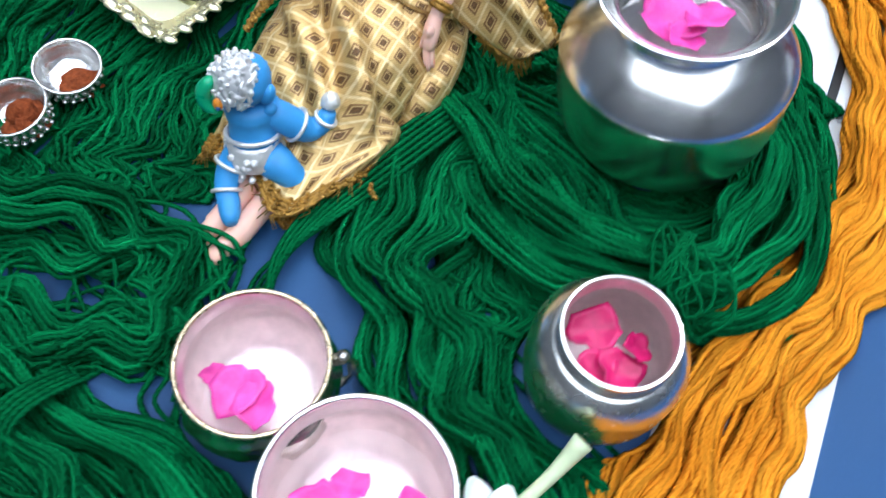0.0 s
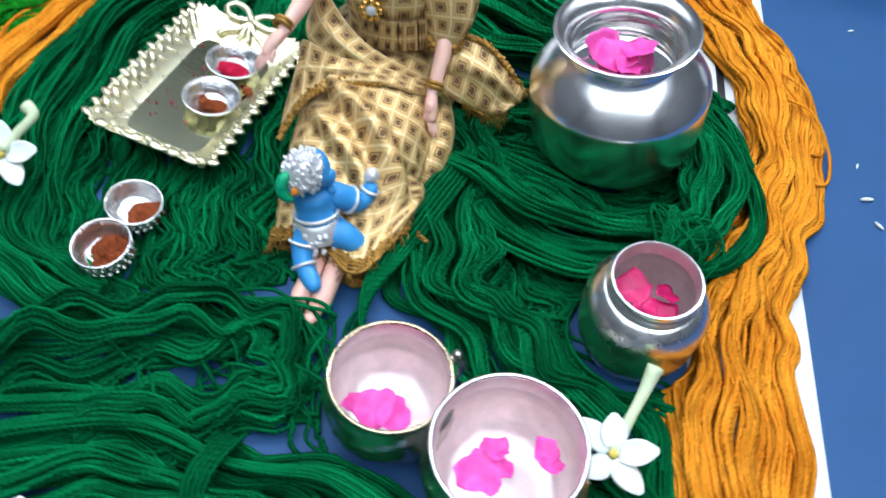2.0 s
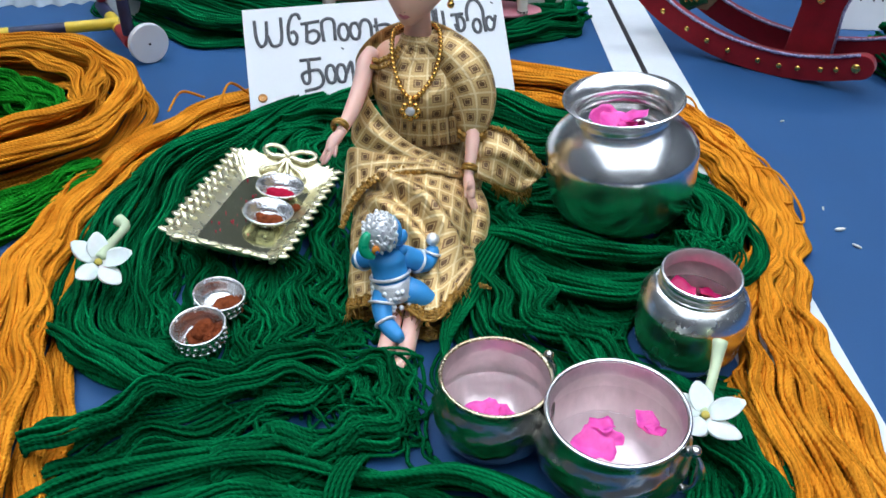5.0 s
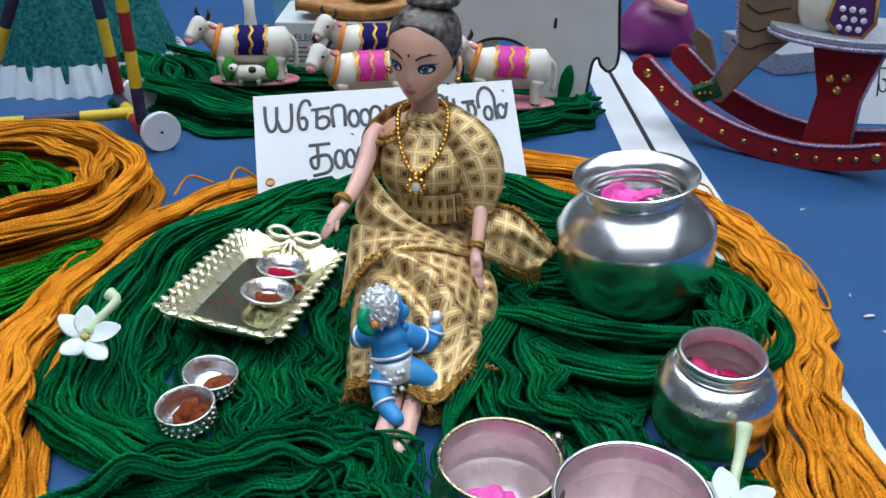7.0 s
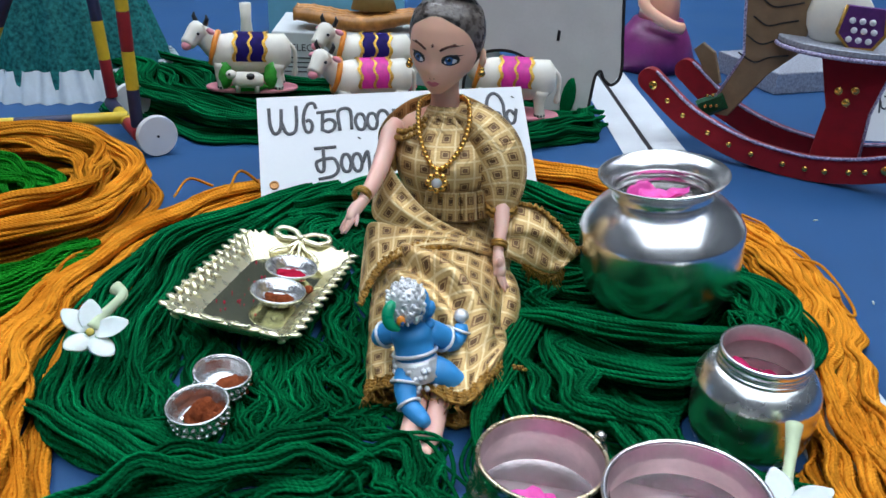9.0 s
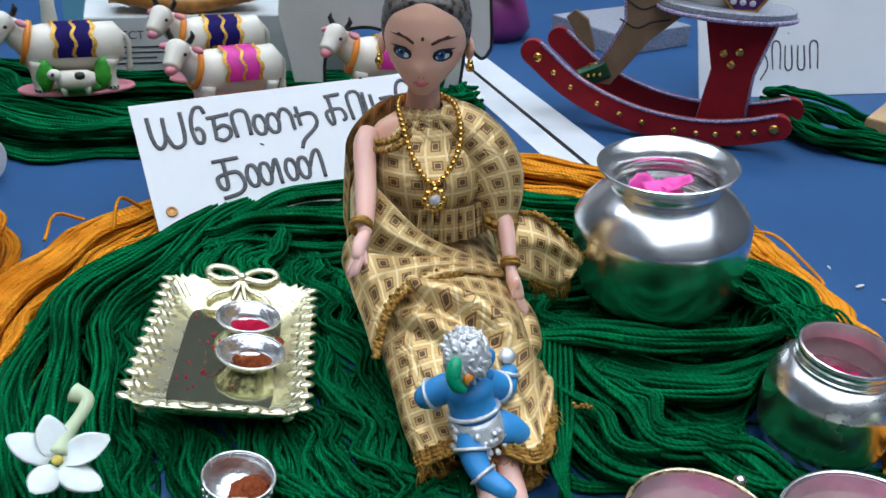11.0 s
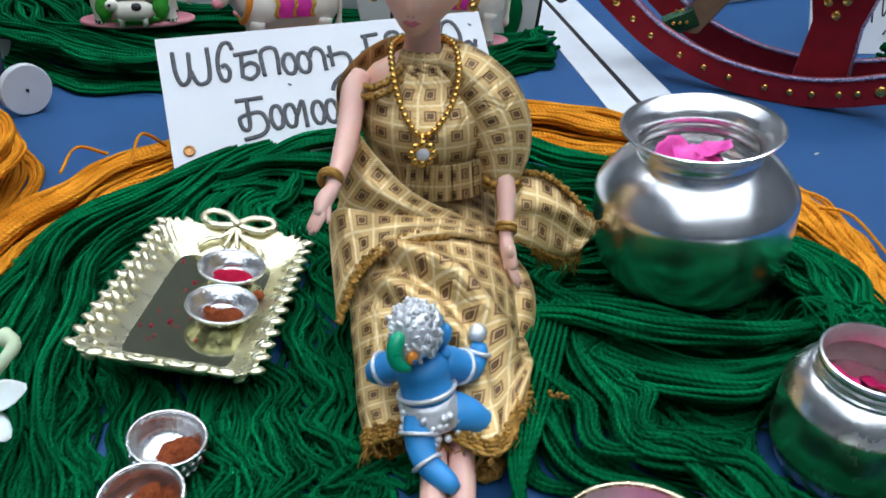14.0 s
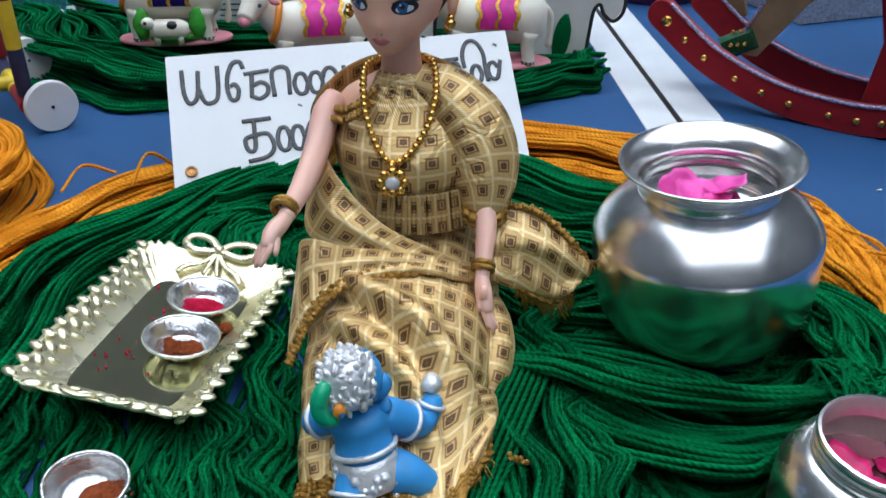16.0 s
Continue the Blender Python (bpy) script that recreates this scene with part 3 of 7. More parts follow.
def green_under_pot(s):
    bundle(s, [(0.015, 0.045, 0, 0.05, 0.010), (0.05, 0.015, 0, 0.07, 0.011), (0.09, 0.012, 0, 0.08, 0.009), (0.13, 0.01, 0, 0.08, 0.010), (0.165, 0.02, 0, 0.05, 0.011)], 50, R, GREEN, 8, wave=0.002, waves=3)


def green_pot_front(s):
    bundle(s, [(0.058, -0.004, 0, 0.022, 0.011), (0.074, -0.028, 0, 0.026, 0.014), (0.104, -0.039, 0, 0.026, 0.014), (0.135, -0.030, 0, 0.030, 0.016), (0.152, -0.004, 0, 0.034, 0.018)], 46, R, GREEN, 13, wave=0.0014, waves=3)


hank("yarn_hank", "thin dark green wool hank curving before the big pot", green_pot_front)


def green_between(s):
    bundle(s, [(0.060, -0.055, 0, 0.03, 0.006), (0.085, -0.080, 0, 0.040, 0.006), (0.098, -0.098, 0, 0.040, 0.006), (0.125, -0.125, 0, 0.03, 0.006)], 40, R, GREEN, 9, wave=0.003, waves=3)


def green_corner(s):
    bundle(s, [(-0.10, -0.26, 0, 0.07, 0.012), (-0.05, -0.225, 0, 0.07, 0.014), (0.0, -0.225, 0, 0.06, 0.014), (0.06, -0.25, 0, 0.06, 0.010)], 60, R, GREEN, 12, wave=0.003, waves=3)


hank("yarn_hank", "thin dark green wool hank beside the small pot", green_between)
hank("yarn_hank", "loose dark green wool hank at the front edge", green_corner)
hank("yarn_hank", "loose dark green wool hank spread flat under the tray", green_left)
hank("yarn_hank", "folded dark green wool hank lying beside the orange yarn", green_left_fold)
hank("yarn_hank", "dark green wool hank heaped behind the seated doll", green_back)
hank("yarn_hank", "curled dark green wool hank on the blue floor", green_front_left)
hank("yarn_hank", "tied dark green wool hank in front of the cups", green_front)
hank("yarn_hank", "wavy dark green wool hank running beside the skirt", green_right)
hank("yarn_hank", "dark green wool hank tied in the middle before the big pot", green_tied)
hank("yarn_hank", "dark green wool hank lying under the big silver pot", green_under_pot)


def orange_ring(s):
    bundle(s, [(-0.135, -0.27, 0, 0.05, 0.012), (-0.142, -0.20, 0, 0.05, 0.013), (-0.152, -0.14, 0, 0.045, 0.014), (-0.168, -0.085, 0, 0.04, 0.014), (-0.176, -0.03, 0, 0.04, 0.013), (-0.168, 0.03, 0, 0.044, 0.013), (-0.146, 0.085, 0, 0.046, 0.012),
               (-0.11, 0.132, 0, 0.046, 0.012), (-0.05, 0.163, 0, 0.05, 0.012), (0.02, 0.18, 0, 0.05, 0.014), (0.085, 0.172, 0, 0.05, 0.015), (0.14, 0.145, 0, 0.045, 0.012), (0.172, 0.105, 0, 0.04, 0.012), (0.186, 0.06, 0, 0.036, 0.013),
               (0.187, 0.01, 0, 0.034, 0.013), (0.176, -0.035, 0, 0.034, 0.013), (0.161, -0.075, 0, 0.046, 0.014), (0.156, -0.12, 0, 0.052, 0.014), (0.158, -0.18, 0, 0.046, 0.012), (0.160, -0.27, 0, 0.05, 0.01)],
           150, R * 1.15, ORANGE, 11, wave=0.0017, waves=20, steps=250, lock=0.0046, deep=0.4)
    rng = np.random.default_rng(5)
    for k in range(6):
        y = 0.02 + 0.019 * k
        x0 = 0.205 - max(0, y - 0.06) * 0.42
        h = rng.uniform(0.004, 0.014)
        loose(s, [(x0 - 0.014, y + 0.03, 0.011), (x0 - 0.002, y + 0.02, h), (x0 + rng.uniform(-0.001, 0.008), y + 0.004, 0.004), (x0 + 0.004, y - 0.014, 0.002), (x0 - 0.006, y - 0.02, 0.006)], R, ORANGE)
    for k in range(3):
        a = -0.15 + 0.03 * k
        loose(s, [(a, 0.11 + 0.005 * k, 0.012), (a + 0.004, 0.13 + 0.004 * k, rng.uniform(0.012, 0.02)), (a + 0.016, 0.138 + 0.003 * k, 0.008)], R, ORANGE, 14)


hank("yarn_garland", "long orange wool strands laid round the green yarn", orange_ring, "yarn", "")


def side_orange(s):
    bundle(s, [(-0.34, 0.02, 0, 0.06, 0.022), (-0.28, 0.035, 0, 0.07, 0.028), (-0.225, 0.055, 0, 0.06, 0.03), (-0.192, 0.085, 0, 0.045, 0.03), (-0.190, 0.125, 0, 0.045, 0.03), (-0.215, 0.165, 0, 0.05, 0.03), (-0.26, 0.185, 0, 0.05, 0.028), (-0.33, 0.19, 0, 0.05, 0.022)],
           120, R * 1.15, ORANGE, 21, wave=0.0022, waves=5, steps=70)


def side_green(s):
    bundle(s, [(-0.34, 0.13, 0, 0.09, 0.026), (-0.28, 0.12, 0, 0.09, 0.032), (-0.235, 0.11, 0, 0.07, 0.027), (-0.215, 0.10, 0, 0.03, 0.018)], 75, R, GREEN_B, 22, wave=0.004, waves=3)


def side_green_tail(s):
    bundle(s, [(-0.178, 0.055, 0, 0.02, 0.010), (-0.195, 0.025, 0, 0.035, 0.012), (-0.235, -0.02, 0, 0.05, 0.010), (-0.29, -0.055, 0, 0.06, 0.008)], 50, R * 0.9, GREEN_B, 23, wave=0.0015, waves=3)


def far_green(s):
    bundle(s, [(-0.255, 0.40, 0, 0.07, 0.036), (-0.228, 0.345, 0, 0.075, 0.044), (-0.178, 0.295, 0, 0.085, 0.030), (-0.10, 0.272, 0, 0.09, 0.022), (-0.02, 0.265, 0, 0.09, 0.02), (0.06, 0.272, 0, 0.085, 0.016), (0.105, 0.295, 0, 0.06, 0.016), (0.128, 0.318, 0, 0.03, 0.014)],
           120, R * 1.1, GREEN, 31, wave=0.006, waves=6, steps=60)


def far_green_back(s):
    bundle(s, [(-0.25, 0.40, 0, 0.08, 0.03), (-0.15, 0.36, 0, 0.10, 0.02), (-0.05, 0.345, 0, 0.10, 0.018), (0.05, 0.34, 0, 0.09, 0.016), (0.09, 0.335, 0, 0.07, 0.014)], 60, R * 1.1, GREEN, 32, wave=0.003, waves=4)


def right_green(s):
    bundle(s, [(0.352, 0.245, 0, 0.03, 0.02), (0.352, 0.215, 0, 0.05, 0.03), (0.36, 0.18, 0, 0.05, 0.03), (0.385, 0.15, 0, 0.05, 0.026), (0.43, 0.13, 0, 0.05, 0.02)], 60, R * 1.1, GREEN, 33, wave=0.003, waves=3)


hank("yarn_hank", "thick orange wool hank curled round bright green wool", side_orange)
hank("yarn_hank", "bright green wool hank nested inside orange wool", side_green)
hank("yarn_hank", "bright green wool tail lying on the blue floor", side_green_tail)
hank("yarn_hank", "dark green wool spread under the toy cows", far_green)
hank("yarn_hank", "dark green wool heaped behind the toy cows", far_green_back)
hank("yarn_hank", "bunched dark green wool hank near the rocking horse", right_green)


# ---- silver vessels ----
def petal(parent, c, size, rot, material=None, seed=0, cup=0.25):
    """A thin curled rose petal with a frilled edge."""
    s = Shape()
    rng = np.random.default_rng(seed)
    n, rows = 18, 5
    fr = rng.uniform(0, 6.28, 4)
    m = Matrix.Translation(c) @ Euler([radians(q) for q in rot]).to_matrix().to_4x4()
    top, bot = [], []
    for i in range(rows):
        q = 0.04 + 0.96 * i / (rows - 1)
        r1, r2 = [], []
        for j in range(n):
            a = 2 * math.pi * j / n
            k = q * size * (1 + 0.10 * math.sin(3 * a + fr[0]) + 0.07 * math.sin(5 * a + fr[1]) + 0.05 * math.sin(9 * a + fr[2]) * q)
            z = size * (cup * q * q + 0.10 * q * q * math.sin(4 * a + fr[3]))
            r1.append(m @ Vector((k * math.cos(a), 0.85 * k * math.sin(a), z)))
            r2.append(m @ Vector((k * math.cos(a), 0.85 * k * math.sin(a), z - 0.0003)))
        top.append(r1)
        bot.append(r2)
    base = s.grid(top + bot[::-1], material or PETAL)
    s.cap(base, n, material or PETAL, True)
    s.cap(base + (2 * rows - 1) * n, n, material or PETAL)
    return s.make("petal", parent, sharp=0)


def floating(label, m, specs):
    """Petals are loose things of their own; each lies in its vessel's water."""
    for k, (c, size, rot, material) in enumerate(specs):
        t = petal(None, (0, 0, 0), size, rot, material, seed=k + int(c[0] * 9000) % 97)
        t.name = "rose_petal"
        t.matrix_world = m @ Matrix.Translation(c)
        tagged(t, label, "petal", "rose petals")


def smooth_profile(p, n=40):
    return [tuple(q) for q in spline(p, n)]


def big_pot():
    m = pose(0.1080, 0.001, 0.0085, 1, -5.7, 0)
    t = thing("water_pot", "large polished silver water pot with flared rim", "pot", m=m)
    outer = smooth_profile([(0.008, 0.0), (0.016, 0.0008), (0.0275, 0.0050), (0.0345, 0.0140), (0.0368, 0.0250), (0.0373, 0.0350), (0.0374, 0.0415)], 24)
    shoulder = smooth_profile([(0.0374, 0.0415), (0.0368, 0.0436), (0.0340, 0.0478), (0.0295, 0.0526), (0.0250, 0.0560), (0.0226, 0.0575)], 18)
    neck = smooth_profile([(0.0226, 0.0575), (0.0222, 0.0588), (0.0226, 0.0615), (0.0248, 0.0646), (0.0278, 0.0664), (0.0288, 0.0672)], 16)
    s = Shape()
    s.lathe(outer + shoulder[1:], SILVER, 72)
    base = len(s.v) - 72 * (len(outer) + len(shoulder) - 1)
    s.cap(base, 72, SILVER, True)
    s.make("body", t, sharp=30)
    s = Shape()
    inside = [(r - 0.0010, z + 0.0002) for r, z in neck[::-1]] + smooth_profile([(0.0212, 0.0555), (0.026, 0.050), (0.035, 0.031), (0.034, 0.016), (0.02, 0.003), (0.001, 0.002)], 18)
    s.lathe(neck + [(0.0290, 0.0679), (0.0283, 0.0681)] + inside, SILVER, 72)
    s.make("rim", t, sharp=40)
    s = Shape()
    s.lathe([(0.0001, 0.0535), (0.0228, 0.0535)], WATER, 48)
    s.make("water", t, "still water in the pot").visible_shadow = False
    floating("pink rose petal floating in the big silver pot", m,
             [((-0.004, -0.003, 0.0552), 0.0095, (12, 8, 20), PETAL), ((0.006, 0.001, 0.0556), 0.0085, (-15, 14, 80), PETAL), ((-0.009, 0.004, 0.0560), 0.007, (25, -30, 50), PETAL), ((0.001, -0.008, 0.0548), 0.006, (0, 20, 10), PETAL)])


def small_pot():
    m = pose(0.1195, -0.0945, 0.0010, 3, 0, 0)
    t = thing("small_pot", "small round silver pot with a ringed neck", "pot", m=m)
    body = smooth_profile([(0.008, 0.0), (0.0165, 0.0006), (0.0212, 0.007), (0.0227, 0.016), (0.0230, 0.0270), (0.0226, 0.0302), (0.0206, 0.0343), (0.0182, 0.0368), (0.0168, 0.0376)], 34)
    s = Shape()
    s.lathe(body, SILVER_S, 64)
    s.cap(0, 64, SILVER_S, True)
    s.make("body", t, sharp=35)
    s = Shape()
    neck = [(0.0166, 0.0376), (0.0168, 0.0382), (0.0167, 0.0388), (0.0163, 0.0392), (0.0163, 0.0400), (0.0167, 0.0406), (0.0167, 0.0412), (0.0162, 0.0418), (0.0162, 0.0430), (0.0166, 0.0437), (0.0164, 0.0443), (0.0156, 0.0444)]
    inner = [(0.0152, 0.0438), (0.0152, 0.038)] + smooth_profile([(0.0178, 0.036), (0.0218, 0.022), (0.021, 0.008), (0.012, 0.0025), (0.0005, 0.002)], 14)
    s.lathe(neck, SILVER, 64)
    s.lathe([neck[-1]] + inner, SILVER_P, 64)
    s.make("neck", t, sharp=35)
    s = Shape()
    s.lathe([(0.0001, 0.0270), (0.0195, 0.0270)], WATER, 40)
    s.make("water", t, "clear water in the small pot").visible_shadow = False
    floating("deep pink rose petal floating in the small silver pot", m,
             [((-0.0062, 0.0045, 0.0285), 0.0078, (10, -8, 30), PETAL_D), ((0.0045, -0.0040, 0.0280), 0.0070, (-6, 10, 0), PETAL_D), ((-0.002, -0.007, 0.0280), 0.0065, (8, 6, 60), PETAL_D), ((0.0065, 0.0040, 0.0290), 0.0050, (20, 15, 110), PETAL_D)])


def cup(m, radius, height, label, rim_material, rim_r):
    """A bulging cup with embossed leaves and a looped handle."""
    t = thing("silver_cup", label, "cup", m=m, group="silver cups")
    r, h = radius, height
    body = smooth_profile([(0.45 * r, 0.0), (0.70 * r, 0.02 * h), (0.98 * r, 0.22 * h), (1.08 * r, 0.48 * h), (1.04 * r, 0.68 * h), (0.94 * r, 0.84 * h), (0.95 * r, 0.95 * h), (r, h)], 34)
    n = 96

    def emboss(i, j):
        f = i / 33
        band = math.exp(-((f - 0.5) / 0.2) ** 2)
        a = 2 * math.pi * j / n
        leaf = math.sin(5 * a + 5 * math.sin(6 * f)) * math.sin(15 * f) + 0.5 * math.sin(17 * a + 9 * f) * math.sin(24 * f)
        return 0.035 * band * max(-0.4, leaf)
    s = Shape()
    s.lathe(body, SILVER_W, n, wob=emboss)
    s.cap(0, n, SILVER_W, True)
    s.make("body", t, sharp=0)
    s = Shape()
    inner = [(r * 0.95, h * 0.985)] + smooth_profile([(0.90 * r, 0.85 * h), (0.97 * r, 0.66 * h), (0.99 * r, 0.46 * h), (0.88 * r, 0.22 * h), (0.60 * r, 0.07 * h), (0.01 * r, 0.06 * h)], 22)
    s.lathe(inner, SILVER_P, 64)
    s.make("lining", t, "pinkish satin silver inside", sharp=0)
    s = Shape()
    a = np.linspace(0, 2 * math.pi, 65)
    s.tube([(0.975 * r * math.cos(q), 0.975 * r * math.sin(q), h) for q in a], rim_r, rim_material, 10, caps=False)
    s.make("rim", t, sharp=0)
    s = Shape()
    s.tube(spline([(0.96 * r, 0, 0.86 * h), (1.13 * r, 0, 0.95 * h), (1.26 * r, 0, 0.78 * h), (1.24 * r, 0, 0.52 * h), (1.10 * r, 0, 0.36 * h), (1.03 * r, 0, 0.42 * h)], 18), [0.0014 + 0.0006 * math.sin(k) for k in range(18)], SILVER_W, 8)
    s.ball((1.14 * r, 0, 0.97 * h), 0.0022, SILVER_W)
    s.ball((1.27 * r, 0, 0.66 * h), 0.0020, SILVER_W)
    s.make("handle", t, sharp=0)
    s = Shape()
    level = 0.42 if rim_material is GOLDRIM else 0.6
    s.lathe([(0.0001, level * h), (0.975 * r, level * h)], WATER, 48)
    s.make("water", t, "clear water in the cup").visible_shadow = False
    return t


GOLDRIM = mat("brassy_worn_rim", (0.72, 0.60, 0.40), 0.28, 1.0, vary=0.2, scale=300)


def cups():
    ml = pose(0.033, -0.1425, 0.0008, 1, 0, 30)
    cup(ml, 0.0212, 0.0315, "small embossed silver cup with a brassy rim", GOLDRIM, 0.0008)
    floating("bright pink rose petal floating in the brass-rimmed cup", ml, [((-0.0065, -0.002, 0.0142), 0.0082, (4, -3, 40), PETAL), ((-0.001, -0.0065, 0.0140), 0.0072, (-4, 4, 90), PETAL), ((-0.0125, 0.003, 0.0145), 0.004, (14, 10, 0), PETAL)])
    mr = pose(0.0752, -0.1615, 0.0008, 2, 0, -38)
    cup(mr, 0.0256, 0.0335, "embossed silver cup with a looped handle", SILVER, 0.0009)
    floating("bright pink rose petal floating in the wide silver cup", mr, [((-0.003, -0.010, 0.0212), 0.0080, (5, 5, 20), PETAL), ((-0.005, 0.0, 0.0216), 0.0052, (-10, 12, 60), PETAL), ((0.001, -0.003, 0.0216), 0.0044, (14, -10, 10), PETAL),
                                                                           ((0.007, 0.0115, 0.0214), 0.0052, (8, -6, 130), PETAL), ((0.0115, 0.0095, 0.0216), 0.0040, (-12, 9, 30), PETAL)])
    s = Shape()
    s.ball((0, 0, 0), (0.0045, 0.0040, 0.0014), FLOWERSTEM, rough=0.2)
    o = tagged(s.make("wafer", sharp=0), "pale cream petal lying in the wide cup", "petal")
    o.matrix_world = mr @ Matrix.Translation((0.004, -0.0185, 0.0195))


big_pot()
small_pot()
cups()


def powder_bowl(m, r, h, label, powder, plabel, heap, name="powder_bowl", flare=0.0):
    t = thing(name, label, "bowl", m=m, group="powder bowls")
    n = 60
    s = Shape()
    outer = smooth_profile([((0.55 - 0.1 * flare) * r, 0), ((0.72 - 0.2 * flare) * r, 0.04 * h), ((0.88 - 0.2 * flare) * r, 0.35 * h), ((0.93 - 0.06 * flare) * r, 0.8 * h), (0.97 * r, 0.97 * h), (r, h)], 14)
    s.lathe(outer, BOWL, n, wob=lambda i, j: 0.03 * math.sin(13 * 2 * math.pi * j / n) * math.sin(math.pi * min(1, i / 11)))
    s.cap(0, n, BOWL, True)
    s.make("body", t, sharp=0)
    s = Shape()
    s.lathe([(r, h), (0.97 * r, 1.04 * h), (0.91 * r, 0.98 * h)] + smooth_profile([((0.88 - 0.06 * flare) * r, 0.8 * h), ((0.84 - 0.2 * flare) * r, 0.4 * h), (0.55 * r, 0.16 * h), (0.01 * r, 0.14 * h)], 10), BOWL, n)
    s.make("lining", t, sharp=0)
    s = Shape()
    a = np.linspace(0, 2 * math.pi, 61)
    s.tube([(0.985 * r * math.cos(q), 0.985 * r * math.sin(q), h * 1.01 + 0.00025 * math.sin(30 * q)) for q in a], 0.0006, BOWL, 8, caps=False)
    s.make("rim", t, sharp=0)
    if not flare:
        s = Shape()
        for k in range(22):
            q = 2 * math.pi * k / 22
            s.ball((0.95 * r * math.cos(q), 0.95 * r * math.sin(q), 0.62 * h), (0.0010, 0.0010, 0.0013), BOWL, n=8, rows=6)
            s.ball((0.88 * r * math.cos(q + 0.14), 0.88 * r * math.sin(q + 0.14), 0.30 * h), (0.0012, 0.0012, 0.0008), BOWL, n=8, rows=6)
        s.make("beading", t, "beaded silver ornament round the bowl", sharp=0)
    p = Shape()
    for k, (c, size) in enumerate(heap):
        p.ball(c, size, powder, n=20, rows=13, rough=0.35, seed=k * 3.1 + r * 1000)
    o = p.make("powder", None, sharp=0)
    o.name = "powder"
    o.matrix_world = m.copy()
    tagged(o, plabel, "powder", kind="stuff")
    return t


powder_bowl(pose(-0.0880, -0.0945, 0.0050, 5, -3, 10), 0.0115, 0.0105, "small scalloped silver bowl on green yarn", POWDER, "heap of brown kumkum powder in a bowl",
            [((0.002, 0, 0.0036), (0.0082, 0.0080, 0.0028)), ((0.002, 0.001, 0.0065), (0.0052, 0.0048, 0.0052)), ((0.004, -0.003, 0.006), (0.003, 0.003, 0.003))])
powder_bowl(pose(-0.0852, -0.0720, 0.0048, 7, 4, 40), 0.0112, 0.0097, "small silver bowl half filled with brown powder", POWDER, "brown powder crumbled in a silver bowl",
            [((0.003, -0.003, 0.0030), (0.0070, 0.0062, 0.0026)), ((0.004, -0.003, 0.0045), (0.0042, 0.004, 0.003))])


